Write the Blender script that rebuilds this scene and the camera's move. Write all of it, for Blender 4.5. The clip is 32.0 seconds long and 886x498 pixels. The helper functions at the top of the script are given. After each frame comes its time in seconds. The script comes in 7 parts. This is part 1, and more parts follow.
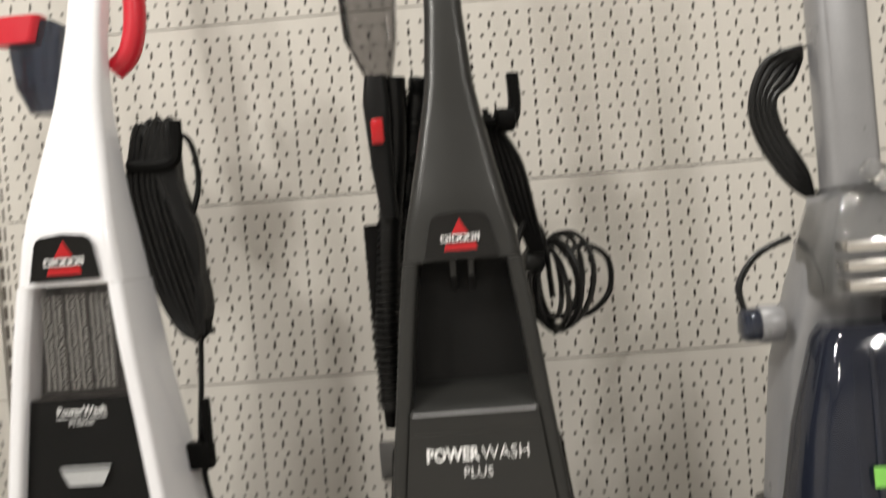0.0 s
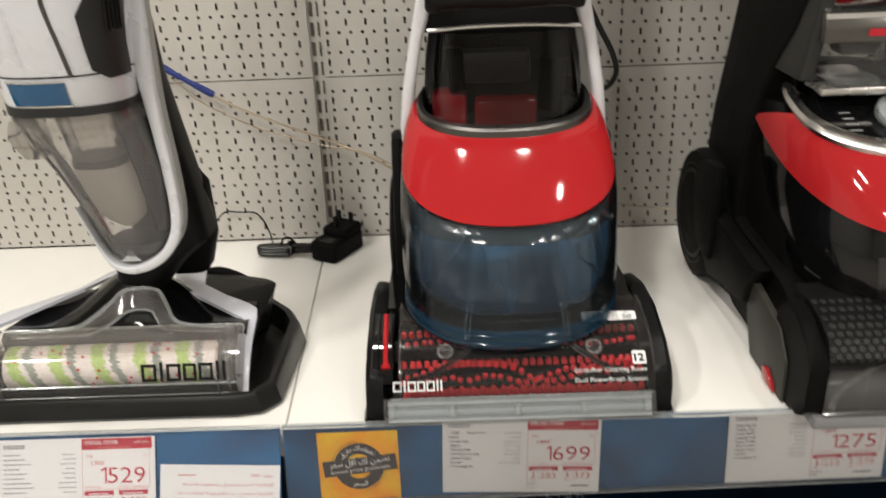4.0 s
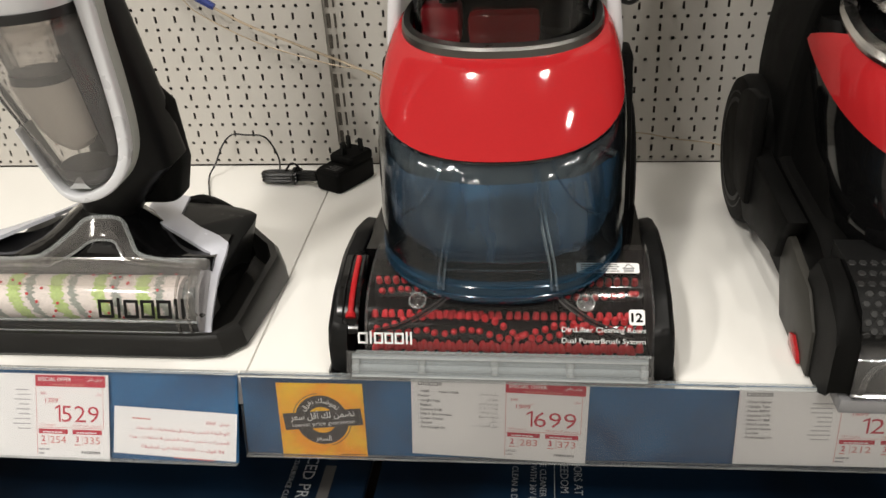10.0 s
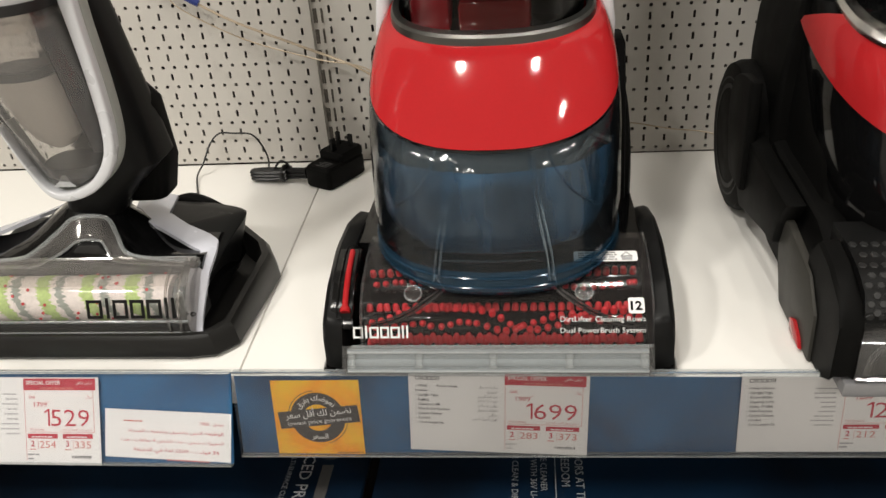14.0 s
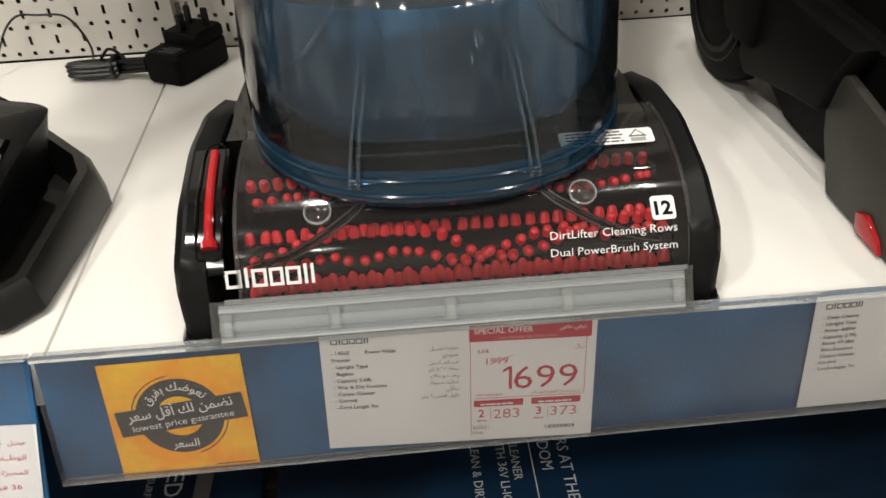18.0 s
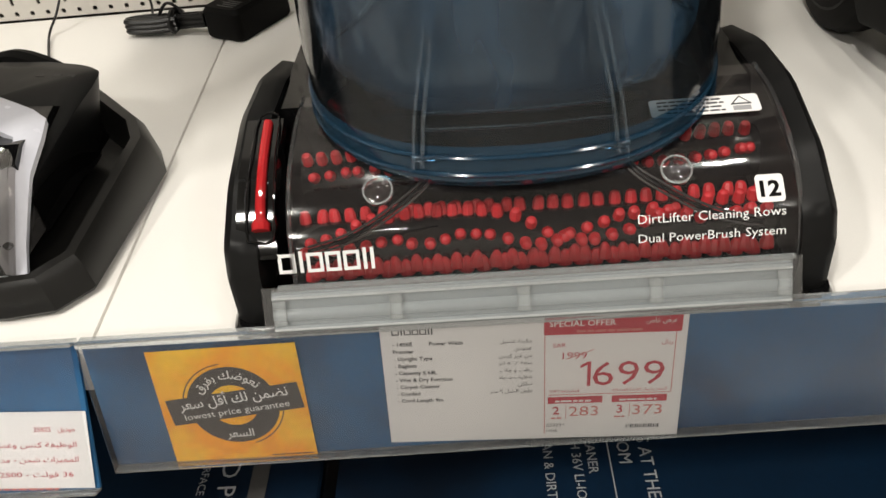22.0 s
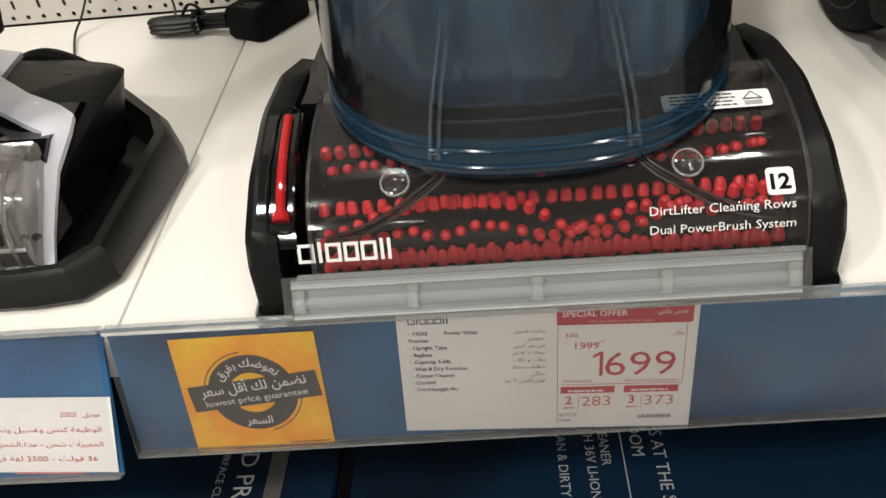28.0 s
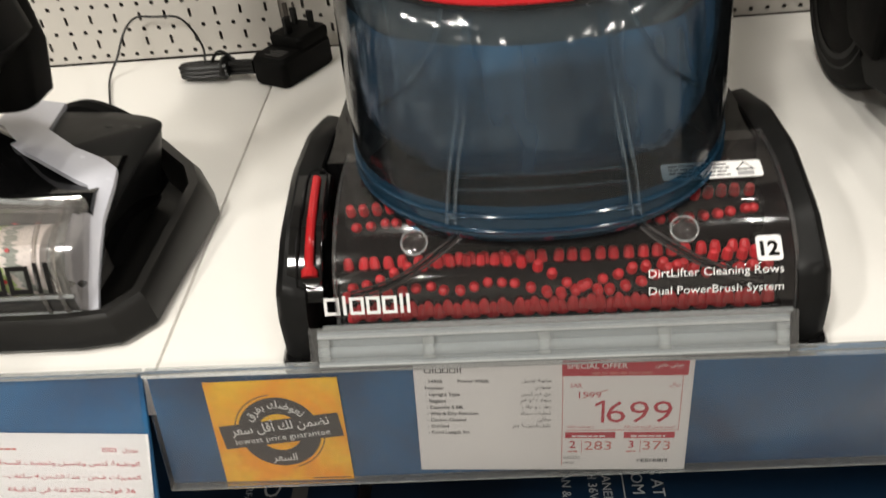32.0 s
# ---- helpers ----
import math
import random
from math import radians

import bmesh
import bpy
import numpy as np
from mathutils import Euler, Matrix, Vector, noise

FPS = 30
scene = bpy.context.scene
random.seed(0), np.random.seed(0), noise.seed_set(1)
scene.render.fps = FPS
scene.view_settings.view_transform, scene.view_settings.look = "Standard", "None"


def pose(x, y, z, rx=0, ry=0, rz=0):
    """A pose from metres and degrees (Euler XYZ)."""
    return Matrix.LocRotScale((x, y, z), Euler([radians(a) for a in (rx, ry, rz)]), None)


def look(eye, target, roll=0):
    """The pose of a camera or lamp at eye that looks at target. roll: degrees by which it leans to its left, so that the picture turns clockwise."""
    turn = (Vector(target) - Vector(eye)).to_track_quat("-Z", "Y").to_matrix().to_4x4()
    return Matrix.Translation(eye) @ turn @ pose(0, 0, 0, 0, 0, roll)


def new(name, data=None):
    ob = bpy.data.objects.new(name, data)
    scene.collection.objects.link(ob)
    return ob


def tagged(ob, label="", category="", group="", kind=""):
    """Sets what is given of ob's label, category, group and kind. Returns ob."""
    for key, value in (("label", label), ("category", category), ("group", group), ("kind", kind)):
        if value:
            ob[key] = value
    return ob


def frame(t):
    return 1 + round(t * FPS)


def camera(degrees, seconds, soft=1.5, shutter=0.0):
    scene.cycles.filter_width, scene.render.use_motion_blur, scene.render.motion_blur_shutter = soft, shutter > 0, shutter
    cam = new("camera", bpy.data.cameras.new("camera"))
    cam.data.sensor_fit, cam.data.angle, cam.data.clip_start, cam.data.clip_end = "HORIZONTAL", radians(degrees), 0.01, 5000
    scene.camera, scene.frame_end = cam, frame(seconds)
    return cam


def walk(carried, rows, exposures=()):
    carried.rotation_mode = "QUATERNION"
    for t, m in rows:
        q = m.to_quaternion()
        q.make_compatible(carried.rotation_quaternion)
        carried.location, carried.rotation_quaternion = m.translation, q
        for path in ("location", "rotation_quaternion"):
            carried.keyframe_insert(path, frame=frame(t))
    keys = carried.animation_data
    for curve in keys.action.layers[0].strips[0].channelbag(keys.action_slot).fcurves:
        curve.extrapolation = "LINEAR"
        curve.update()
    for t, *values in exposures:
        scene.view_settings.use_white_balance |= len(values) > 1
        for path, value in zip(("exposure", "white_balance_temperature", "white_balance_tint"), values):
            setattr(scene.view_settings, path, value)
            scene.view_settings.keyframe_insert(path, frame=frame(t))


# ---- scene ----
cam = camera(56.4, 32.0, shutter=0.5)
PATH = [
    (0, (0.677, -0.63, 0.679), (0.589, 1.368, 0.652), -4.7),
    (0.1, (0.675, -0.637, 0.6633), (0.562, 1.3575, 0.6027), -4.7),
    (0.2, (0.673, -0.6414, 0.6533), (0.536, 1.3509, 0.5716), -4.7),
    (0.3, (0.6713, -0.6452, 0.6448), (0.5127, 1.3452, 0.5448), -4.7),
    (0.5, (0.67, -0.65, 0.634), (0.496, 1.338, 0.511), -4.6),
    (1, (0.622, -0.681, 0.634), (0.432, 1.303, 0.47), -4.8),
    (1.5, (0.492, -0.747, 0.622), (0.352, 1.236, 0.399), -4.9),
    (2, (0.389, -0.802, 0.587), (0.119, 1.146, 0.223), -3.9),
    (2.5, (0.322, -0.746, 0.532), (-0.088, 1.133, -0.018), -2.5),
    (3, (0.294, -0.67, 0.496), (-0.137, 1.167, -0.166), -2.6),
    (3.5, (0.235, -0.663, 0.501), (0.006, 1.175, -0.252), -2.7),
    (4, (0.188, -0.685, 0.5), (0.164, 1.144, -0.308), -2.3),
    (4.5, (0.183, -0.688, 0.479), (0.235, 1.08, -0.455), -2.4),
    (6.5, (0.267, -0.626, 0.477), (-0.016, 1.075, -0.537), -3.3),
    (7, (0.274, -0.62, 0.477), (-0.025, 1.089, -0.518), -3.2),
    (7.5, (0.274, -0.61, 0.48), (-0.029, 1.103, -0.508), -3.1),
    (8, (0.277, -0.603, 0.48), (-0.042, 1.113, -0.497), -3.3),
    (8.5, (0.28, -0.598, 0.476), (-0.036, 1.123, -0.492), -3.4),
    (9, (0.286, -0.594, 0.47), (-0.026, 1.132, -0.491), -3.6),
    (9.5, (0.29, -0.59, 0.47), (0.009, 1.14, -0.493), -3.6),
    (10, (0.289, -0.585, 0.468), (0.048, 1.149, -0.498), -3.5),
    (10.5, (0.286, -0.58, 0.471), (0.054, 1.156, -0.495), -3.7),
    (11, (0.284, -0.575, 0.467), (0.062, 1.163, -0.496), -3.8),
    (11.5, (0.285, -0.577, 0.47), (0.063, 1.163, -0.492), -4.0),
    (12, (0.285, -0.578, 0.47), (0.065, 1.163, -0.489), -4.1),
    (12.5, (0.287, -0.578, 0.472), (0.062, 1.164, -0.484), -4.3),
    (13, (0.289, -0.579, 0.471), (0.065, 1.167, -0.478), -4.3),
    (13.5, (0.284, -0.579, 0.453), (0.065, 1.167, -0.498), -4.2),
    (15.5, (0.282, -0.575, 0.457), (0.063, 1.137, -0.554), -5.2),
    (16, (0.285, -0.562, 0.456), (0.055, 1.16, -0.535), -5.4),
    (16.5, (0.283, -0.525, 0.463), (0.059, 1.21, -0.508), -5.5),
    (17, (0.251, -0.443, 0.398), (0.103, 1.272, -0.62), -4.4),
    (17.5, (0.239, -0.389, 0.324), (0.219, 1.295, -0.755), -3.8),
    (18, (0.231, -0.363, 0.307), (0.292, 1.293, -0.813), -3.2),
    (18.5, (0.225, -0.352, 0.303), (0.312, 1.294, -0.829), -3.1),
    (19, (0.215, -0.35, 0.304), (0.289, 1.289, -0.841), -3.6),
    (19.5, (0.218, -0.332, 0.308), (0.29, 1.294, -0.853), -3.7),
    (20, (0.221, -0.322, 0.304), (0.232, 1.287, -0.884), -4.5),
    (20.5, (0.229, -0.316, 0.303), (0.182, 1.289, -0.89), -5.3),
    (21, (0.233, -0.31, 0.301), (0.144, 1.287, -0.899), -6.0),
    (21.5, (0.233, -0.309, 0.299), (0.129, 1.282, -0.909), -6.1),
    (22, (0.232, -0.314, 0.297), (0.116, 1.27, -0.918), -6.3),
    (22.5, (0.231, -0.317, 0.299), (0.113, 1.264, -0.92), -6.3),
    (23, (0.232, -0.319, 0.302), (0.106, 1.264, -0.914), -6.4),
    (23.5, (0.23, -0.319, 0.301), (0.102, 1.265, -0.913), -6.5),
    (24, (0.227, -0.318, 0.299), (0.096, 1.267, -0.914), -6.6),
    (24.5, (0.229, -0.317, 0.299), (0.095, 1.272, -0.909), -6.6),
    (25, (0.232, -0.317, 0.298), (0.101, 1.272, -0.909), -6.4),
    (25.5, (0.229, -0.321, 0.301), (0.093, 1.27, -0.903), -6.6),
    (27.5, (0.233, -0.324, 0.296), (0.073, 1.264, -0.908), -7.0),
    (28, (0.233, -0.326, 0.297), (0.077, 1.265, -0.905), -6.9),
    (28.5, (0.234, -0.328, 0.297), (0.079, 1.264, -0.905), -6.8),
    (29, (0.239, -0.329, 0.296), (0.082, 1.263, -0.904), -6.9),
    (29.5, (0.241, -0.33, 0.298), (0.08, 1.266, -0.896), -7.0),
    (30, (0.239, -0.327, 0.296), (0.077, 1.272, -0.895), -7.0),
    (30.5, (0.24, -0.323, 0.295), (0.07, 1.278, -0.892), -6.7),
    (31, (0.239, -0.32, 0.292), (0.064, 1.28, -0.894), -6.8),
    (31.5, (0.236, -0.32, 0.296), (0.058, 1.281, -0.89), -6.9),
    (32, (0.235, -0.342, 0.338), (0.054, 1.269, -0.833), -6.6),
]
walk(cam, [(t, look(eye, target, roll)) for t, eye, target, roll in PATH],
     exposures=[(0.0, 0.16, 6300, 10), (1.0, 0.36, 5950, 10), (1.3, 0.36, 5950, 10), (2.0, -0.53, 6200, 10), (3.0, -0.36, 6300, 10), (4.0, -0.24, 6350, 10), (7.0, -0.20, 6350, 10), (16.5, -0.22, 6350, 10), (18.0, -0.16, 6400, 10), (32.0, -0.16, 6400, 10)])

# ---- light ----
world = bpy.data.worlds.new("store_air")
scene.world = world
world.use_nodes = True
world.node_tree.nodes["Background"].inputs[0].default_value = (0.9, 0.92, 1.0, 1)
world.node_tree.nodes["Background"].inputs[1].default_value = 0.05


def strip_lamp(x, y, z, length, width, watts):
    data = bpy.data.lights.new("ceiling_strip", "AREA")
    data.shape, data.size, data.size_y, data.energy = "RECTANGLE", width, length, watts
    data.color = (1.0, 0.945, 0.850)
    ob = new("ceiling_strip_light", data)
    ob.matrix_basis = pose(x, y, z)
    return ob


# small ceiling lamps above the shelf, and softer panels further along the aisle
for sx, sy, watts in ((-0.22, 0.15, 25), (0.64, 0.13, 14), (1.33, -0.45, 15)):
    strip_lamp(sx, sy, 3.50, 0.20, 0.09, watts)
for sx, sy, watts in ((-1.05, -1.9, 92), (-2.4, -2.4, 115), (2.9, -2.4, 36)):
    strip_lamp(sx, sy, 3.50, 0.5, 0.22, watts)
for sx, watts in ((-1.6, 112), (3.1, 150)):
    strip_lamp(sx, -5.5, 3.50, 1.2, 0.20, watts)

# ---- materials ----
def nodes_of(name):
    m = bpy.data.materials.new(name)
    m.use_nodes = True
    return m, m.node_tree.nodes, m.node_tree.links, m.node_tree.nodes["Principled BSDF"]


def mat(name, color, rough=0.5, metal=0.0, vary=0.08, scale=30.0, bump=0.0, fine=400.0, coat=0.0, spec=0.5, rvary=0.1, sheen=0.0):
    """Painted, moulded or printed surface: colour shifts at a broad and a fine scale, uneven gloss, fine relief."""
    m, n, l, p = nodes_of(name)
    co = n.new("ShaderNodeTexCoord")
    a = n.new("ShaderNodeTexNoise")
    a.inputs["Scale"].default_value, a.inputs["Detail"].default_value = scale, 4
    b = n.new("ShaderNodeTexNoise")
    b.inputs["Scale"].default_value, b.inputs["Detail"].default_value = fine, 3
    l.new(co.outputs["Object"], a.inputs["Vector"])
    l.new(co.outputs["Object"], b.inputs["Vector"])
    mix = n.new("ShaderNodeMath")
    mix.operation = "ADD"
    l.new(a.outputs["Fac"], mix.inputs[0])
    l.new(b.outputs["Fac"], mix.inputs[1])
    ramp = n.new("ShaderNodeMapRange")
    ramp.inputs["From Min"].default_value, ramp.inputs["From Max"].default_value = 0.7, 1.3
    ramp.inputs["To Min"].default_value, ramp.inputs["To Max"].default_value = 1 - vary, 1 + vary
    l.new(mix.outputs[0], ramp.inputs["Value"])
    hue = n.new("ShaderNodeHueSaturation")
    hue.inputs["Color"].default_value = (*color, 1)
    l.new(ramp.outputs[0], hue.inputs["Value"])
    l.new(hue.outputs[0], p.inputs["Base Color"])
    rr_ = n.new("ShaderNodeMapRange")
    rr_.inputs["From Min"].default_value, rr_.inputs["From Max"].default_value = 0.3, 0.7
    rr_.inputs["To Min"].default_value, rr_.inputs["To Max"].default_value = max(0.02, rough * (1 - rvary)), min(1, rough * (1 + rvary))
    l.new(a.outputs["Fac"], rr_.inputs["Value"])
    l.new(rr_.outputs[0], p.inputs["Roughness"])
    p.inputs["Metallic"].default_value = metal
    p.inputs["Coat Weight"].default_value = coat
    p.inputs["Coat Roughness"].default_value = 0.06
    p.inputs["Specular IOR Level"].default_value = spec
    if bump:
        bp = n.new("ShaderNodeBump")
        bp.inputs["Strength"].default_value, bp.inputs["Distance"].default_value = bump, 0.0006
        l.new(b.outputs["Fac"], bp.inputs["Height"])
        l.new(bp.outputs[0], p.inputs["Normal"])
    return m


def clear(name, tint, rough=0.04, ior=1.5, haze=0.0, haze_color=(0.5, 0.5, 0.5), gloss=1.0, ripple=0.12, wave=60.0, depth=0.001, stretch=(1, 1, 1), cloud=0.0):
    """Clear moulded plastic sheet: tinted see-through with a Fresnel gloss; haze adds a little milky scatter."""
    m = bpy.data.materials.new(name)
    m.use_nodes = True
    n, l = m.node_tree.nodes, m.node_tree.links
    n.remove(n["Principled BSDF"])
    t, g, f, mx = n.new("ShaderNodeBsdfTransparent"), n.new("ShaderNodeBsdfGlossy"), n.new("ShaderNodeFresnel"), n.new("ShaderNodeMixShader")
    t.inputs[0].default_value = (*tint, 1)
    g.inputs["Roughness"].default_value = rough
    g.inputs["Color"].default_value = (gloss, gloss, gloss, 1)
    f.inputs["IOR"].default_value = ior
    noise_ = n.new("ShaderNodeTexNoise")
    noise_.inputs["Scale"].default_value = wave
    co = n.new("ShaderNodeTexCoord")
    mp = n.new("ShaderNodeMapping")
    mp.inputs["Scale"].default_value = stretch
    l.new(co.outputs["Object"], mp.inputs["Vector"])
    l.new(mp.outputs[0], noise_.inputs["Vector"])
    bp = n.new("ShaderNodeBump")
    bp.inputs["Strength"].default_value, bp.inputs["Distance"].default_value = ripple, depth
    l.new(noise_.outputs["Fac"], bp.inputs["Height"])
    l.new(bp.outputs[0], g.inputs["Normal"])
    base = t
    if haze:
        d, hm = n.new("ShaderNodeBsdfDiffuse"), n.new("ShaderNodeMixShader")
        d.inputs[0].default_value = (*haze_color, 1)
        hm.inputs[0].default_value = haze
        if cloud:
            cn, cr = n.new("ShaderNodeTexNoise"), n.new("ShaderNodeMapRange")
            cn.inputs["Scale"].default_value, cn.inputs["Detail"].default_value = cloud, 3
            cr.interpolation_type = "SMOOTHSTEP"
            cr.inputs["From Min"].default_value, cr.inputs["From Max"].default_value = 0.38, 0.68
            cr.inputs["To Min"].default_value, cr.inputs["To Max"].default_value = haze * 0.6, haze * 1.4
            l.new(mp.outputs[0], cn.inputs["Vector"])
            l.new(cn.outputs["Fac"], cr.inputs["Value"])
            l.new(cr.outputs[0], hm.inputs[0])
        l.new(t.outputs[0], hm.inputs[1])
        l.new(d.outputs[0], hm.inputs[2])
        base = hm
    l.new(f.outputs[0], mx.inputs[0])
    l.new(base.outputs[0], mx.inputs[1])
    l.new(g.outputs[0], mx.inputs[2])
    l.new(mx.outputs[0], n["Material Output"].inputs["Surface"])
    return m


def blend_print(name, dark, light, scale, rough):
    """Printed sheet with cloudy patches of two inks, a fine dot grain and uneven gloss."""
    m, n, l, p = nodes_of(name)
    co = n.new("ShaderNodeTexCoord")
    a, b = n.new("ShaderNodeTexNoise"), n.new("ShaderNodeTexNoise")
    a.inputs["Scale"].default_value, a.inputs["Detail"].default_value, a.inputs["Distortion"].default_value = scale, 3, 0.8
    b.inputs["Scale"].default_value, b.inputs["Detail"].default_value = 260, 2
    for q in (a, b):
        l.new(co.outputs["Object"], q.inputs["Vector"])
    r = n.new("ShaderNodeMapRange")
    r.interpolation_type = "SMOOTHSTEP"
    r.inputs["From Min"].default_value, r.inputs["From Max"].default_value = 0.36, 0.66
    l.new(a.outputs["Fac"], r.inputs["Value"])
    g = n.new("ShaderNodeMix")
    g.data_type = "RGBA"
    g.inputs[6].default_value, g.inputs[7].default_value = (*dark, 1), (*light, 1)
    l.new(r.outputs[0], g.inputs[0])
    v = n.new("ShaderNodeMapRange")
    v.inputs["From Min"].default_value, v.inputs["From Max"].default_value = 0.3, 0.7
    v.inputs["To Min"].default_value, v.inputs["To Max"].default_value = 0.92, 1.08
    l.new(b.outputs["Fac"], v.inputs["Value"])
    h = n.new("ShaderNodeHueSaturation")
    l.new(g.outputs[2], h.inputs["Color"])
    l.new(v.outputs[0], h.inputs["Value"])
    l.new(h.outputs[0], p.inputs["Base Color"])
    p.inputs["Roughness"].default_value = rough
    return m


M_DECK = mat("deck_paint", (0.84, 0.82, 0.78), 0.42, vary=0.02, scale=6, bump=0.05, fine=900)
M_PEG = mat("peg_paint", (0.52, 0.495, 0.455), 0.5, vary=0.025, scale=5, bump=0.05, fine=700)
M_PEGBACK = mat("peg_void_shade", (0.085, 0.074, 0.062), 0.9)
M_WHITE = mat("white_gloss_plastic", (0.74, 0.74, 0.77), 0.22, vary=0.02, scale=12, coat=0.3)
M_SILVER = mat("pearl_silver_plastic", (0.70, 0.71, 0.74), 0.28, metal=0.15, vary=0.03, scale=20, fine=1500, coat=0.4)
M_ARM = mat("pale_lilac_plastic", (0.62, 0.63, 0.70), 0.25, vary=0.02, coat=0.4)
M_BLACK = mat("black_matte_plastic", (0.0048, 0.0047, 0.0045), 0.52, vary=0.15, bump=0.12, fine=1600, spec=0.05)
M_SATIN = mat("black_satin_plastic", (0.0075, 0.0075, 0.0075), 0.38, vary=0.12, bump=0.05, fine=1200, spec=0.14)
M_GLOSSB = mat("black_gloss_plastic", (0.004, 0.004, 0.0042), 0.08, vary=0.1, coat=0.2, spec=0.4)
M_RED = mat("red_gloss_plastic", (0.400, 0.017, 0.020), 0.055, vary=0.03, scale=15, coat=0.0, spec=0.40)
M_REDM = mat("red_plastic", (0.55, 0.015, 0.03), 0.3, vary=0.05)
M_TUFT = mat("red_nylon_tuft", (0.66, 0.022, 0.032), 0.45, vary=0.15)
M_GREY = mat("graphite_plastic", (0.0195, 0.0195, 0.0185), 0.34, vary=0.05, scale=18, coat=0.05, spec=0.35)
M_GREYD = mat("dark_graphite_plastic", (0.014, 0.014, 0.014), 0.45, vary=0.08, bump=0.1, fine=1500)
M_GREYL = mat("mid_grey_plastic", (0.24, 0.24, 0.25), 0.3, metal=0.2, vary=0.04, coat=0.3)
M_CHROME = mat("brushed_chrome", (0.72, 0.70, 0.67), 0.26, metal=1.0, vary=0.04)
M_STRIP = mat("strip_grey", (0.64, 0.70, 0.73), 0.10, vary=0.06, coat=0.5)
M_GLEAM = mat("pale_gleam", (0.80, 0.83, 0.83), 0.2, vary=0.05)
M_BLUEP = blend_print("blue_print", (0.0055, 0.050, 0.135), (0.014, 0.115, 0.270), 9.0, 0.5)
M_NAVY = blend_print("navy_carton", (0.0012, 0.0042, 0.010), (0.0023, 0.013, 0.033), 5.0, 0.36)
M_PAPER = mat("paper", (0.84, 0.83, 0.82), 0.7, vary=0.02, scale=15, bump=0.05)
M_INK = mat("ink_grey", (0.07, 0.07, 0.075), 0.7)
M_INKL = mat("ink_pale", (0.34, 0.34, 0.35), 0.7)
M_INKR = mat("ink_red", (0.50, 0.035, 0.06), 0.6)
M_INKRL = mat("ink_light_red", (0.60, 0.20, 0.18), 0.6)
M_YELLOW = blend_print("yellow_print", (1.0, 0.40, 0.010), (1.0, 0.60, 0.030), 26.0, 0.45)
M_STAMP = mat("stamp_grey", (0.055, 0.050, 0.048), 0.6)
M_MARK = mat("white_print", (0.78, 0.78, 0.78), 0.5, vary=0.01)
M_MARKG = mat("silver_print", (0.45, 0.46, 0.47), 0.35, metal=0.3)
M_BAR = mat("dark_grey_strip", (0.075, 0.072, 0.070), 0.55)
M_CORD = mat("black_cord", (0.005, 0.005, 0.005), 0.34, spec=0.3)
M_STEEL = mat("steel_wire", (0.46, 0.38, 0.28), 0.4, metal=0.5)
M_SLEEVE = mat("blue_sleeve", (0.010, 0.026, 0.17), 0.4)
M_SCREEN = mat("blue_display", (0.006, 0.085, 0.21), 0.12, coat=0.5)
M_FLEECE = mat("pale_fleece", (0.92, 0.83, 0.80), 0.95, vary=0.12, scale=300, bump=0.9, fine=900)
M_FLEECEG = mat("green_fleece", (0.52, 0.66, 0.25), 0.95, vary=0.2, scale=300, bump=0.9, fine=900)
M_FLEECEK = mat("grey_fleece", (0.36, 0.38, 0.345), 0.95, vary=0.2, scale=300, bump=0.9, fine=900)
M_BRUSHG = mat("grey_bristle", (0.26, 0.26, 0.245), 0.6, vary=0.15)
M_FLOOR = mat("floor_tile", (0.42, 0.40, 0.37), 0.25, vary=0.06, scale=3)
M_WALL = mat("store_wall", (0.60, 0.58, 0.55), 0.7, vary=0.05, scale=2)
M_CEIL = mat("ceiling_panel", (0.55, 0.54, 0.52), 0.9, vary=0.03, scale=3)
M_GREEN = mat("green_print", (0.20, 0.52, 0.09), 0.5)
C_TANK = clear("blue_clear_tank", (0.80, 0.89, 0.95), 0.10, 1.50, haze=0.018, haze_color=(0.36, 0.44, 0.52), ripple=0.8, wave=22.0, depth=0.0032, stretch=(2.0, 2.0, 0.20), cloud=14.0)
C_BLADDER = clear("blue_bladder", (0.42, 0.58, 0.72), 0.11, 1.60, haze=0.54, haze_color=(0.082, 0.172, 0.275), ripple=0.9, wave=18.0, depth=0.006, stretch=(2.4, 2.4, 0.30), cloud=11.0)
C_RIM = clear("blue_tank_rim", (0.28, 0.44, 0.56), 0.12, 1.5, haze=0.26, haze_color=(0.030, 0.100, 0.180))
# pinkish haze puts the brush cover's reflected sheen into its colour
C_COVER = clear("clear_cover", (0.88, 0.87, 0.87), 0.07, 1.50, haze=0.018, haze_color=(0.55, 0.48, 0.48), ripple=0.3, wave=24.0, depth=0.002)
C_SMOKE = clear("smoked_lid", (0.52, 0.51, 0.51), 0.04, 1.5)
C_CLEAR = clear("clear_plastic", (0.90, 0.90, 0.90), 0.06, 1.5, haze=0.05, haze_color=(0.6, 0.6, 0.6))
C_CUP = clear("clear_dirt_cup", (0.96, 0.95, 0.94), 0.06, 1.25, haze=0.19, haze_color=(0.66, 0.64, 0.62))
C_SHEET = clear("clear_label_sheet", (0.95, 0.95, 0.955), 0.16, 1.25, haze=0.022, haze_color=(0.62, 0.60, 0.58), ripple=0.3, wave=9.0, depth=0.003)
C_STRIP = clear("clear_squeegee", (0.94, 0.95, 0.95), 0.08, 1.5, haze=0.24, haze_color=(0.7, 0.74, 0.75))
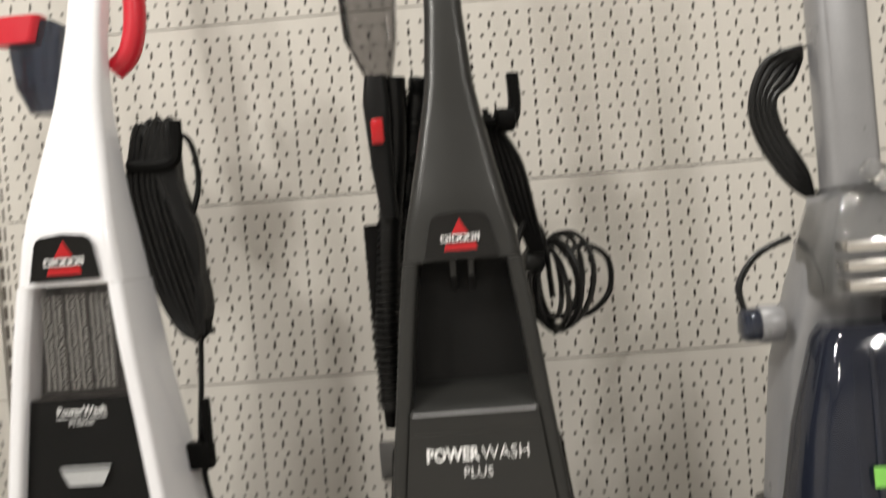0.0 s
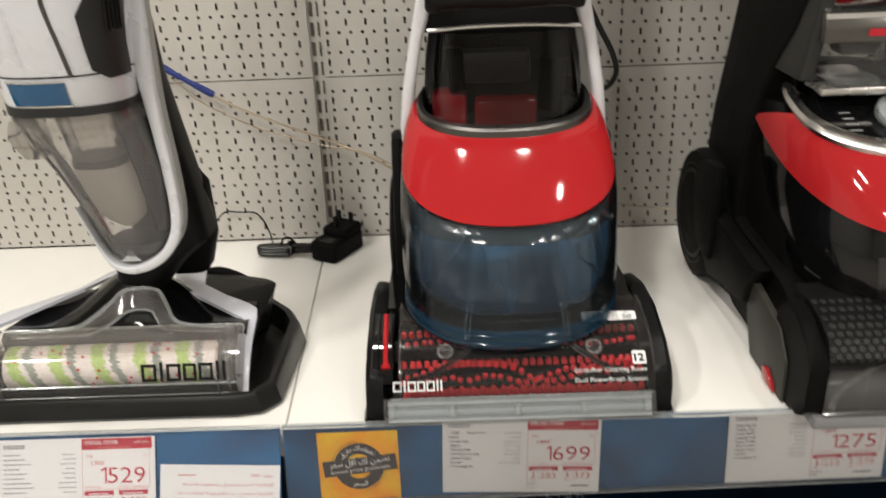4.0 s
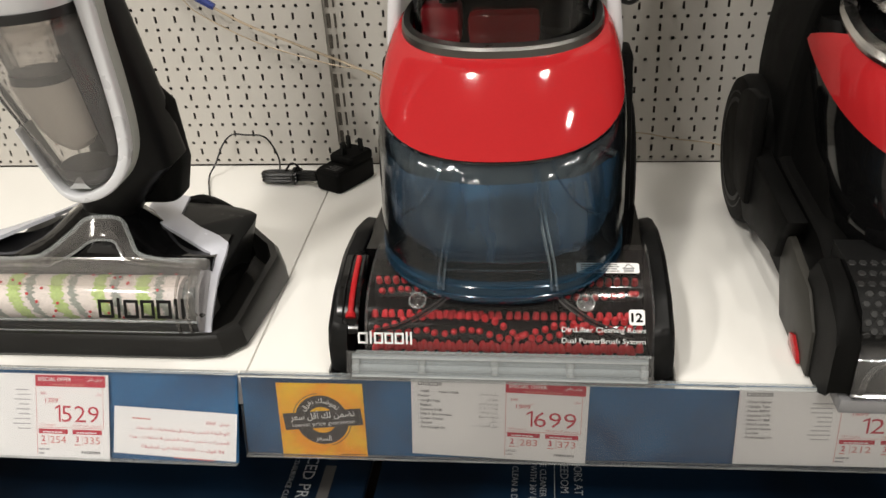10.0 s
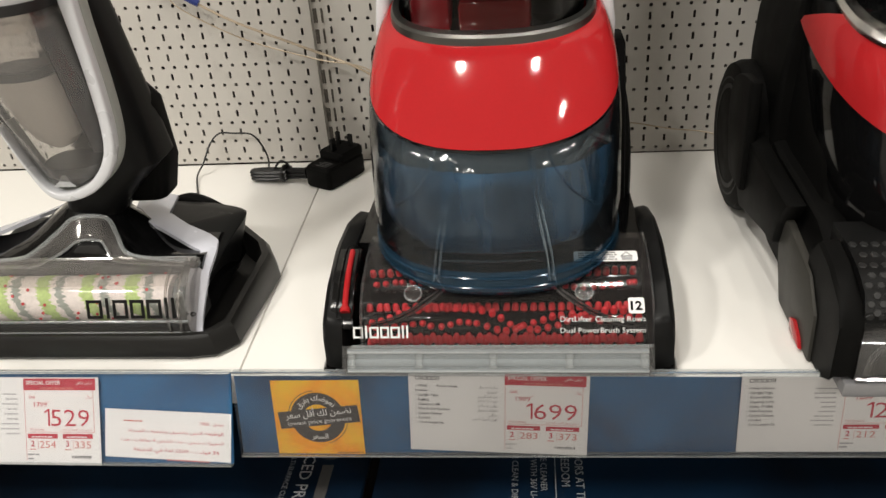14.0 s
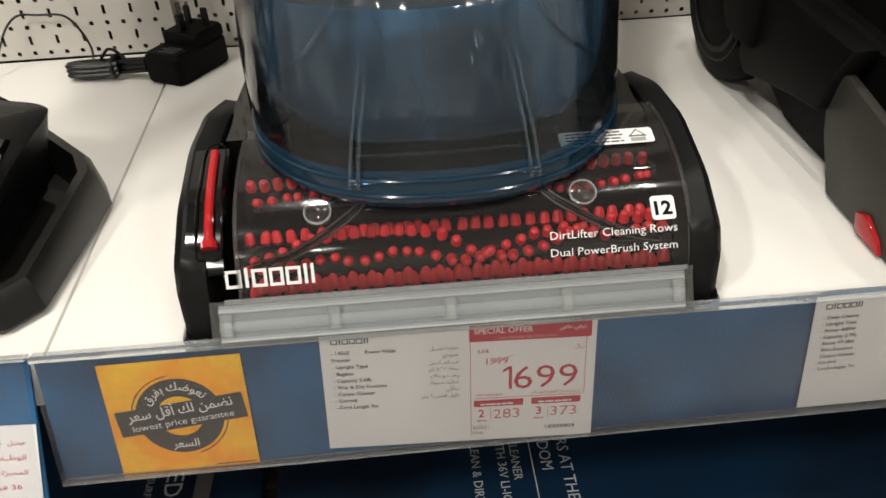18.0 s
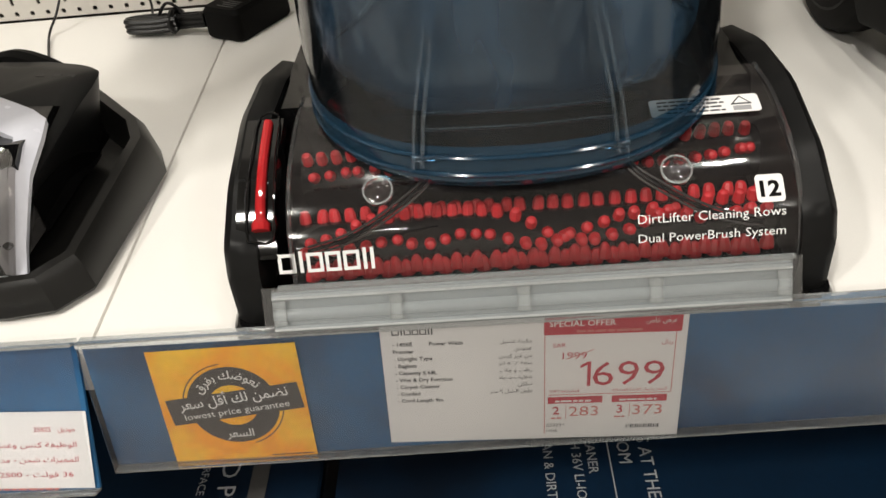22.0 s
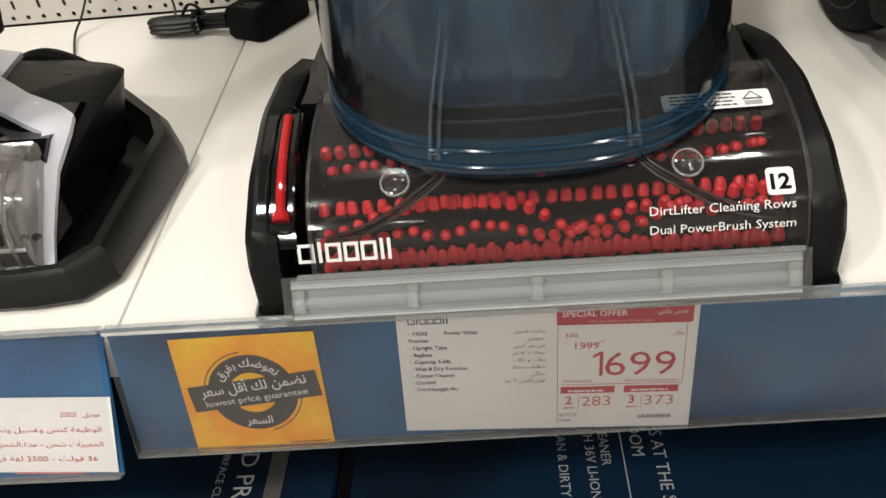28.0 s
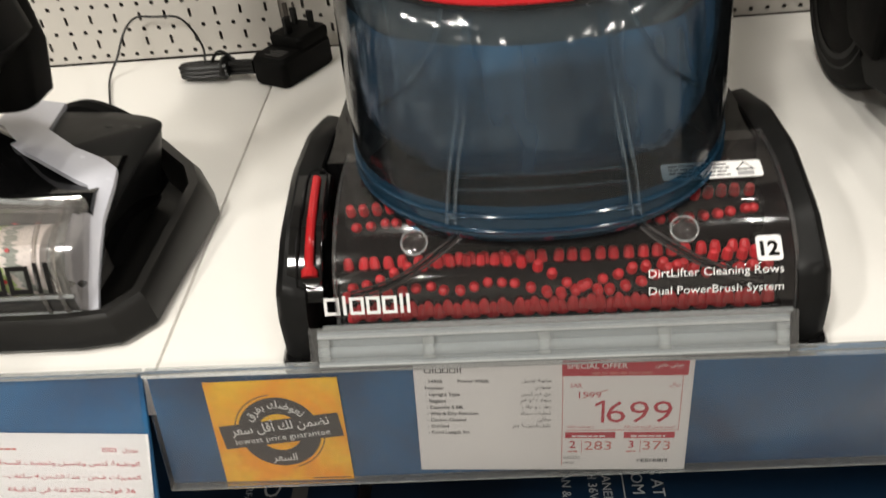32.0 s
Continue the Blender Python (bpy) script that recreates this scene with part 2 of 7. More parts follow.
C_LILAC = clear("lilac_clear", (0.80, 0.75, 0.80), 0.1, 1.4, haze=0.25, haze_color=(0.55, 0.49, 0.55))
C_SLATE = clear("slate_clear_tank", (0.26, 0.29, 0.36), 0.06, 1.5, haze=0.30, haze_color=(0.035, 0.042, 0.070))
M_BEIGE = mat("beige_plastic", (0.46, 0.42, 0.375), 0.4, vary=0.04)
C_DUCT = clear("milky_clear_duct", (0.90, 0.88, 0.86), 0.07, 1.5, haze=0.13, haze_color=(0.60, 0.57, 0.55))
M_PEWTER = mat("pewter_plastic", (0.115, 0.112, 0.105), 0.30, metal=0.85, vary=0.06, fine=1500)
M_FAINT = mat("faint_silver_print", (0.64, 0.645, 0.67), 0.3, metal=0.14)
M_SLOT = mat("dark_slate_insert", (0.010, 0.012, 0.018), 0.2, coat=0.1, spec=0.3)
M_TRIM = mat("grey_rubber_trim", (0.36, 0.37, 0.345), 0.5, vary=0.1, fine=1500, bump=0.1)
M_BRONZE = mat("bronze_grey_plastic", (0.095, 0.088, 0.078), 0.3, metal=0.5, vary=0.05, coat=0.3)
C_VEIL = clear("thin_grey_veil", (0.86, 0.88, 0.89), 0.10, 1.45, haze=0.14, haze_color=(0.42, 0.46, 0.48), ripple=0.6, wave=18.0, depth=0.004)
C_NOSE = clear("clear_nose_plastic", (0.95, 0.95, 0.95), 0.06, 1.40, haze=0.07, haze_color=(0.62, 0.60, 0.58), ripple=0.25, wave=30.0, depth=0.002)
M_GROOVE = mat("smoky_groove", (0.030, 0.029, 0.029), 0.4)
# darker copy of the pearl silver, for the painted shade of the handle hollow
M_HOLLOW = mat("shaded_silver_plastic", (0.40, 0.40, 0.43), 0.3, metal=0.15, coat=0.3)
M_OLIVE = mat("olive_grey_plastic", (0.042, 0.040, 0.035), 0.5, vary=0.08, bump=0.1, fine=1500, spec=0.2)
M_TRAY = mat("charcoal_tray_plastic", (0.0115, 0.0111, 0.0104), 0.33, vary=0.12, bump=0.10, fine=1500, spec=0.30)

# ---- building kit ----
WORLD_OF = {}


def thing(name, label, category, at=(0, 0, 0), group="", kind=""):
    ob = new(name)
    ob.empty_display_size = 0.05
    ob.matrix_basis = Matrix.Translation(at)
    WORLD_OF[ob] = Matrix.Translation(at)
    return tagged(ob, label, category, group, kind)


def to_mesh(name, bm, material, angle=35):
    bmesh.ops.recalc_face_normals(bm, faces=bm.faces[:])
    me = bpy.data.meshes.new(name)
    bm.to_mesh(me)
    bm.free()
    me.polygons.foreach_set("use_smooth", [True] * len(me.polygons))
    me.set_sharp_from_angle(angle=radians(angle))
    me.materials.append(material)
    return me


def hang(ob, parent):
    if parent is not None:
        ob.parent = parent
        ob.matrix_parent_inverse = WORLD_OF.get(parent, Matrix()).inverted()
    return ob


def part(name, bm, material, parent, label="", angle=35, kind=""):
    ob = new(name, to_mesh(name, bm, material, angle))
    hang(ob, parent)
    return tagged(ob, label, "", "", kind)


def box(x0, x1, y0, y1, z0, z1, r=0.0, seg=2, bm=None):
    bm = bm or bmesh.new()
    made = bmesh.ops.create_cube(bm, size=1)["verts"]
    for v in made:
        v.co = ((x0 + x1) / 2 + v.co.x * (x1 - x0), (y0 + y1) / 2 + v.co.y * (y1 - y0), (z0 + z1) / 2 + v.co.z * (z1 - z0))
    if r:
        es = list({e for v in made for e in v.link_edges})
        bmesh.ops.bevel(bm, geom=es, offset=r, segments=seg, affect="EDGES", profile=0.5)
    return bm


def loft(rings, bm=None, caps=True, closed=True):
    bm = bm or bmesh.new()
    vs = [[bm.verts.new(p) for p in ring] for ring in rings]
    n = len(vs[0])
    for a, b in zip(vs, vs[1:]):
        for i in range(n if closed else n - 1):
            j = (i + 1) % n
            bm.faces.new((a[i], a[j], b[j], b[i]))
    if caps and closed:
        bm.faces.new(vs[0][::-1])
        bm.faces.new(vs[-1])
    return bm


def rr(z, x0, x1, y0, y1, r=0.01, n=4, slope=0.0):
    """Rounded rectangle ring at height z; slope tips it up towards the back."""
    r = min(r, (x1 - x0) / 2 - 1e-4, (y1 - y0) / 2 - 1e-4)
    out = []
    for cx, cy, a0 in ((x1 - r, y1 - r, 0), (x0 + r, y1 - r, 90), (x0 + r, y0 + r, 180), (x1 - r, y0 + r, 270)):
        for i in range(n + 1):
            a = radians(a0 + 90 * i / n)
            x, y = cx + r * math.cos(a), cy + r * math.sin(a)
            out.append((x, y, z + slope * (y - y0)))
    return out


def oval(cx, hw, yf, yb, zf, zb, e=2.6, n=56, a0=0.0, a1=360.0):
    """Superellipse ring in plan, tipped from zf at its front to zb at its back."""
    cy, hd, out = (yf + yb) / 2, (yb - yf) / 2, []
    steps = n if a1 - a0 >= 360 else n + 1
    for i in range(steps):
        a = radians(a0 + (a1 - a0) * i / n - 90)
        c, s = math.cos(a), math.sin(a)
        x = cx + hw * math.copysign(abs(c) ** (2 / e), c)
        y = cy + hd * math.copysign(abs(s) ** (2 / e), s)
        out.append((x, y, zf + (zb - zf) * (y - yf) / (yb - yf)))
    return out


def prism(poly, axis, a, b, r=0.0, seg=2, bm=None):
    """A polygon given in the two other axes, drawn out along axis from a to b."""
    bm = bm or bmesh.new()

    def at(p, t):
        return {"x": (t, p[0], p[1]), "y": (p[0], t, p[1]), "z": (p[0], p[1], t)}[axis]

    lo, hi = [bm.verts.new(at(p, a)) for p in poly], [bm.verts.new(at(p, b)) for p in poly]
    n = len(poly)
    made = [bm.faces.new(lo[::-1]), bm.faces.new(hi)]
    for i in range(n):
        made.append(bm.faces.new((lo[i], lo[(i + 1) % n], hi[(i + 1) % n], hi[i])))
    if r:
        es = list({e for f in made for e in f.edges})
        bmesh.ops.recalc_face_normals(bm, faces=made)
        bmesh.ops.bevel(bm, geom=es, offset=r, segments=seg, affect="EDGES", profile=0.5)
    return bm


def smooth_path(pts, steps=6):
    pts = [Vector(p) for p in pts]
    out = []
    for i in range(len(pts) - 1):
        p0, p1, p2, p3 = pts[max(i - 1, 0)], pts[i], pts[i + 1], pts[min(i + 2, len(pts) - 1)]
        for k in range(steps):
            t = k / steps
            out.append(0.5 * ((2 * p1) + (p2 - p0) * t + (2 * p0 - 5 * p1 + 4 * p2 - p3) * t * t + (3 * p1 - p0 - 3 * p2 + p3) * t ** 3))
    return out + [pts[-1]]


def tube(pts, r, n=8, bm=None, steps=6, rough=True):
    path = smooth_path(pts, steps) if rough else [Vector(p) for p in pts]
    up = Vector((0.13, 0.21, 0.97))
    rings = []
    for i, p in enumerate(path):
        d = (path[min(i + 1, len(path) - 1)] - path[max(i - 1, 0)]).normalized()
        side = d.cross(up)
        side = side.normalized() if side.length > 1e-4 else d.orthogonal().normalized()
        up = side.cross(d).normalized()
        rad = r(i / (len(path) - 1)) if callable(r) else r
        rings.append([p + rad * (math.cos(2 * math.pi * k / n) * side + math.sin(2 * math.pi * k / n) * up) for k in range(n)])
    return loft(rings, bm)


def rod(p0, p1, r, n=20, bm=None, r1=None, bevel=0.0):
    p0, p1 = Vector(p0), Vector(p1)
    d = (p1 - p0).normalized()
    side = d.orthogonal().normalized()
    up = d.cross(side)
    r1 = r if r1 is None else r1
    stops = [(0, r), (1, r1)]
    length = (p1 - p0).length
    if bevel:
        b = bevel / length
        stops = [(0, r - bevel), (b * 0.3, r - bevel * 0.3), (b, r), (1 - b, r1), (1 - b * 0.3, r1 - bevel * 0.3), (1, r1 - bevel)]
    return loft([[p0 + (p1 - p0) * t + q * (math.cos(2 * math.pi * k / n) * side + math.sin(2 * math.pi * k / n) * up) for k in range(n)] for t, q in stops], bm)


AR = {"ا": 0xFE8D, "أ": 0xFE83, "ب": 0xFE8F, "ر": 0xFEAD, "س": 0xFEB1, "ض": 0xFEBD, "ع": 0xFEC9, "ف": 0xFED1, "ق": 0xFED5,
      "ك": 0xFED9, "ل": 0xFEDD, "م": 0xFEE1, "ن": 0xFEE5, "و": 0xFEED, "ي": 0xFEF1, "د": 0xFEA9,
      "ة": 0xFE93, "ت": 0xFE95, "ج": 0xFE9D, "ح": 0xFEA1, "ط": 0xFEC1, "ظ": 0xFEC5, "غ": 0xFECD,
      "ص": 0xFEB9, "خ": 0xFEA5, "ش": 0xFEB5, "ز": 0xFEAF}
STOPS = set("اأرودةز")


def arabic(text):
    """Joined letter forms, laid out from right to left."""
    out = []
    for i, ch in enumerate(text):
        if ch not in AR:
            out.append(ch)
            continue
        before = i > 0 and text[i - 1] in AR and text[i - 1] not in STOPS
        after = i + 1 < len(text) and text[i + 1] in AR and ch not in STOPS
        out.append(chr(AR[ch] + (0, 1, 2, 3)[(3 if after else 1) if before else (2 if after else 0)]))
    out.reverse()
    i = 0
    while i < len(out):
        j = i
        while j < len(out) and (out[j].isdigit() or out[j] == "."):
            j += 1
        out[i:j] = out[i:j][::-1]
        i = max(j, i + 1)
    return "".join(out)


def text_bm(body, height, m, align="LEFT", width=0.0, bend=0.0, thick=0.00012, bold=0.0):
    """Raised lettering in the plane of m (x along the line, y up, z out). height: of a capital. width: squeezed or stretched to it.
    bend: radius of the circle that the line is bent round."""
    cu = bpy.data.curves.new("line", "FONT")
    cu.body, cu.size, cu.align_x, cu.resolution_u, cu.offset = body, 1.0, "LEFT", 2, bold
    tmp = bpy.data.objects.new("line", cu)
    scene.collection.objects.link(tmp)
    me = bpy.data.meshes.new_from_object(tmp.evaluated_get(bpy.context.evaluated_depsgraph_get()))
    bpy.data.objects.remove(tmp)
    bpy.data.curves.remove(cu)
    bm = bmesh.new()
    bm.from_mesh(me)
    bpy.data.meshes.remove(me)
    k = height / 0.70
    xs = [v.co.x for v in bm.verts] or [0, 1]
    lo, hi = min(xs), max(xs)
    kx = width / (hi - lo) if width else k
    full = (hi - lo) * kx
    shift = {"LEFT": 0, "CENTER": -full / 2, "RIGHT": -full}[align]
    for v in bm.verts:
        x, y = (v.co.x - lo) * kx + shift, v.co.y * k
        if bend:
            a = x / bend
            x, y = (bend + y) * math.sin(a), (bend + y) * math.cos(a)
        v.co = m @ Vector((x, y, thick))
    return bm


def flat(m, u0, u1, v0, v1, t=0.0003, w=0.0, bm=None, r=0.0):
    """A thin slab in the plane of m, from u0 to u1 along it, v0 to v1 up it, w to w + t out of it."""
    bm = bm or bmesh.new()
    made = bmesh.ops.create_cube(bm, size=1)["verts"]
    for v in made:
        v.co = ((u0 + u1) / 2 + v.co.x * (u1 - u0), (v0 + v1) / 2 + v.co.y * (v1 - v0), w + t / 2 + v.co.z * t)
    if r:
        es = [e for e in {e for v in made for e in v.link_edges} if abs(e.verts[0].co.z - e.verts[1].co.z) > t / 2]
        got = bmesh.ops.bevel(bm, geom=es, offset=r, segments=3, affect="EDGES", profile=0.5)
        made = list({v for v in made if v.is_valid} | set(got["verts"]))
    for v in set(made):
        v.co = m @ v.co
    return bm


def slab(m, poly, t=0.0003, w=0.0, bm=None):
    bm = bm or bmesh.new()
    lo, hi = [bm.verts.new(m @ Vector((u, v, w))) for u, v in poly], [bm.verts.new(m @ Vector((u, v, w + t))) for u, v in poly]
    n = len(poly)
    bm.faces.new(lo[::-1]), bm.faces.new(hi)
    for i in range(n):
        bm.faces.new((lo[i], lo[(i + 1) % n], hi[(i + 1) % n], hi[i]))
    return bm


def facing(x, y, z, lean=0.0, turn=0.0):
    """A plane that faces the aisle: u to the right, v up, w towards the viewer; lean tips its top back."""
    return pose(x, y, z, 90 - lean, 0, turn)


def brand_bars(name, m, w, h, material, parent, gaps=(0.0, 0.2, 0.29, 0.48, 0.66, 0.85, 0.93, 1.0)):
    """A maker's mark, as plain blocks of its size."""
    bm = bmesh.new()
    for i, (a, b) in enumerate(zip(gaps, gaps[1:])):
        u0, u1 = w * a + w * 0.012, w * b - w * 0.012
        if b - a < 0.1:
            flat(m, (u0 + u1) / 2 - w * 0.018, (u0 + u1) / 2 + w * 0.018, 0, h * 1.1, 0.00015, 0, bm)
            continue
        for v0, v1 in ((0, 0.17), (0.83, 1.0)):
            flat(m, u0, u1, h * v0, h * v1, 0.00015, 0, bm)
        e = h * 0.17
        for ua in (u0, u1 - e):
            flat(m, ua, ua + e, h * 0.17, h * 0.83, 0.00015, 0, bm)
    return part(name, bm, material, parent, kind="stuff")


def lines(m, rows, h, material, parent, name="print_line"):
    """Lines of print too small to read, as plain bars: (u0, u1, v)."""
    bm = bmesh.new()
    for u0, u1, v in rows:
        u = u0
        while u < u1 - h:
            w = min(random.uniform(2.0, 5.5) * h, u1 - u)
            flat(m, u, u + w, v, v + h, 0.00012, 0, bm)
            u += w + h * 0.7
    return part(name, bm, material, parent, kind="stuff")

# ---- the store: shelf unit, back wall, floor, ceiling ----
FLOOR_Z = -0.75
BACK_Y = 0.51


def seam_x(y):
    return 0.0115 - 0.037 * y


tagged(new("floor", to_mesh("floor", box(-5, 6, -9, 1.2, FLOOR_Z - 0.1, FLOOR_Z), M_FLOOR)), "pale polished store floor tiles", "floor", kind="structure")
tagged(new("ceiling", to_mesh("ceiling", box(-5, 6, -9, 1.2, 3.60, 3.7), M_CEIL)), "plain light grey store ceiling", "ceiling", kind="structure")
tagged(new("wall_far", to_mesh("wall_far", box(-5, 6, -9.2, -9.0, FLOOR_Z, 3.6), M_WALL)), "plain wall across the aisle", "wall", kind="structure")
tagged(new("wall_west", to_mesh("wall_west", box(-5.2, -5.0, -9.2, 1.2, FLOOR_Z, 3.6), M_WALL)), "plain side wall of the store", "wall", kind="structure")
tagged(new("wall_east", to_mesh("wall_east", box(6.0, 6.2, -9.2, 1.2, FLOOR_Z, 3.6), M_WALL)), "plain side wall of the store", "wall", kind="structure")

# back wall: core board coloured dark as cavity shade, perforated steel panels, slotted uprights
wall_back = new("wall_back", to_mesh("wall_back", box(-5, 6, BACK_Y + 0.018, 1.2, FLOOR_Z, 3.6), M_PEGBACK))
tagged(wall_back, "board behind cream perforated steel panels, cavity shade put into its colour", "wall", kind="structure")

PITCH_Z = 0.25 / 9


def panel_mesh(x0, x1, z0, z1, phase):
    verts, faces = [], []
    y0, y1 = BACK_Y, BACK_Y + 0.0016

    def quad(*p):
        i = len(verts)
        verts.extend(p)
        faces.append(tuple(range(i, i + len(p))))

    def plate(xa, xb, za, zb):
        quad((xa, y0, za), (xb, y0, za), (xb, y0, zb), (xa, y0, zb))

    def lip(ring):
        for a, b in zip(ring, ring[1:] + ring[:1]):
            quad((a[0], y0, a[1]), (b[0], y0, b[1]), (b[0], y1, b[1]), (a[0], y1, a[1]))

    bands = []
    k = 0
    while True:
        zd = z0 + PITCH_Z * (k + 0.22)
        zs = z0 + PITCH_Z * (k + 0.72)
        if zd + 0.003 > z1:
            break
        bands.append((zd, 0.0023, 0.0023, 0.25 / 15, 0.5))
        if zs + 0.006 < z1:
            bands.append((zs, 0.0049, 0.0017, 0.25 / 9, 0.28))
        k += 1
    z = z0
    for zc, hh, hw, pitch, off in bands:
        plate(x0, x1, z, zc - hh)
        x = x0
        c = x0 + pitch * off + phase
        while c + hw + 0.002 < x1:
            plate(x, c - hw, zc - hh, zc + hh)
            ring = []
            for i in range(8):
                a = radians(22.5 + 45 * i)
                sx, sz = math.cos(a), math.sin(a)
                k1 = hw * 0.45
                ring.append((c + math.copysign(hw if abs(sx) > 0.6 else hw - k1, sx), zc + math.copysign(hh if abs(sz) > 0.6 else hh - k1, sz)))
            for sx in (1, -1):
                for sz in (1, -1):
                    quad((c + sx * hw, y0, zc + sz * hh), (c + sx * (hw - hw * 0.45), y0, zc + sz * hh), (c + sx * hw, y0, zc + sz * (hh - hw * 0.45)))
            lip(ring)
            x = c + hw
            c += pitch
        plate(x, x1, zc - hh, zc + hh)
        z = zc + hh
    plate(x0, x1, z, z1)
    # folded edges
    quad((x0, y0, z0), (x1, y0, z0), (x1, y0 + 0.014, z0), (x0, y0 + 0.014, z0))
    quad((x0, y0, z1), (x1, y0, z1), (x1, y0 + 0.014, z1), (x0, y0 + 0.014, z1))
    quad((x0, y0, z0), (x0, y0, z1), (x0, y0 + 0.014, z1), (x0, y0 + 0.014, z0))
    quad((x1, y0, z0), (x1, y0, z1), (x1, y0 + 0.014, z1), (x1, y0 + 0.014, z0))
    me = bpy.data.meshes.new("panel")
    me.from_pydata(verts, [], faces)
    me.materials.append(M_PEG)
    return me


for bay0, bay1 in ((-1.25, -0.006), (0.0125, 1.25)):
    for k in range(6):
        hang(new("panel", panel_mesh(bay0, bay1, 0.25 * k + 0.0009, 0.25 * (k + 1) - 0.0009, 0.0)), wall_back)
for xu in (0.003, 1.262, -1.258):
    bm = box(xu - 0.012, xu + 0.014, BACK_Y + 0.006, BACK_Y + 0.0175, 0, 1.5)
    part("upright", bm, M_PEG, wall_back, "slotted cream steel upright")
    # dark blocks paint the shade inside the upright's slots
    bm = bmesh.new()
    for k in range(53):
        zc = 0.012 + PITCH_Z * k
        box(xu - 0.0062, xu - 0.0015, BACK_Y + 0.0045, BACK_Y + 0.007, zc - 0.0095, zc + 0.0095, bm=bm)
        box(xu + 0.0040, xu + 0.0064, BACK_Y + 0.0045, BACK_Y + 0.007, zc - 0.0095, zc + 0.0095, bm=bm)
    part("slot_shade_row", bm, M_PEGBACK, wall_back, "dark blocks, the slots' inner shade put into their colour", kind="stuff")

# shelf decks and their price rails
shelf = thing("shelf", "cream steel display shelf with blue price rails", "shelf", (0.2, 0.25, -0.03), kind="structure")
G = 0.0009
bm = prism([(seam_x(0.0) + G, 0.003), (2.0, 0.003), (2.0, BACK_Y - 0.001), (seam_x(BACK_Y) + G, BACK_Y - 0.001)], "z", -0.03, 0.0, 0.0015)
part("deck", bm, M_DECK, shelf, "cream painted steel deck")
bm = prism([(-1.6, 0.003), (seam_x(0.0) - G, 0.003), (seam_x(BACK_Y) - G, BACK_Y - 0.001), (-1.6, BACK_Y - 0.001)], "z", -0.03, -0.0008, 0.0015)
part("deck", bm, M_DECK, shelf, "cream painted steel deck")


def rail_frame(x, lean):
    """u along the shelf, v up the sloping rail, w out of it; v = 0 at the rail's top."""
    return pose(x, 0.001, 0.003, 90 - lean, 0, 0)


RAIL_L = rail_frame(0.0, 26.0)


def lean_right(u):
    """The long rail is twisted: it leans back at its seam end and stands almost upright further along."""
    return 12.0 - 14.5 * u


def rail_right(u):
    return rail_frame(0.0, lean_right(u))


def rail_piece(u0, u1, v0, v1, t, w, twisted):
    n = 24 if twisted else 1
    rings = []
    for i in range(n + 1):
        u = u0 + (u1 - u0) * i / n
        m = rail_right(min(u, 0.9)) if twisted else RAIL_L
        rings.append([m @ Vector((u, v, q)) for v, q in ((v0, w), (v1, w), (v1, w + t), (v0, w + t))])
    return loft(rings)


for u0, u1, RAIL_H, twisted in ((0.0105, 1.9, 0.0780, True), (-1.6, 0.0075, 0.0800, False)):
    rail = part("price_rail", rail_piece(u0, u1, -RAIL_H, 0.004, 0.0022, -0.0030, twisted), M_BLUEP, shelf, "blue printed strip in a clear price rail")
    part("clear_cover", rail_piece(u0, u1, -RAIL_H - 0.001, 0.004, 0.0004, 0.0046, twisted), C_SHEET, rail, "clear plastic rail cover")
    part("top_lip", rail_piece(u0, u1, 0.0038, 0.0064, 0.0080, -0.0030, twisted), C_STRIP, rail, "clear plastic lip")
    part("bottom_lip", rail_piece(u0, u1, -RAIL_H - 0.0016, -RAIL_H, 0.0078, -0.0028, twisted), C_STRIP, rail, "clear plastic lip")

# dark strips clipped to the perforated wall
for x0, x1 in ((-1.0, -0.355), (0.517, 0.70)):
    strip = tagged(new("wall_strip", to_mesh("wall_strip", box(x0, x1, BACK_Y - 0.010, BACK_Y - 0.0005, 0.354, 0.404, 0.0012), M_BAR)),
                   "plain dark grey strip clipped to the perforated wall", "strip", "wall strips")

# lower shelf with cartons
lower = thing("lower_shelf", "dark blue lower shelf under the display shelf", "shelf", (0.2, 0.1, -0.5), kind="structure")
part("deck", box(-1.6, 2.0, -0.22, BACK_Y - 0.001, -0.50, -0.46, 0.002), M_DECK, lower)
part("kick_plate", box(-1.6, 2.0, -0.20, -0.18, FLOOR_Z, -0.501), M_WALL, lower)

# ---- the white and red carpet washer ----
CX = 0.249
washer = thing("carpet_washer", "white and red upright carpet washer with blue tank", "carpet washer", (CX, 0.15, 0), "carpet washers")


def pod_profile(dz=0.0):
    return [(0.011, 0.006), (0.010, 0.040 + dz), (0.016, 0.055 + dz), (0.045, 0.073 + dz), (0.095, 0.086 + dz), (0.150, 0.084 + dz), (0.205, 0.069 + dz), (0.225, 0.045), (0.225, 0.006)]


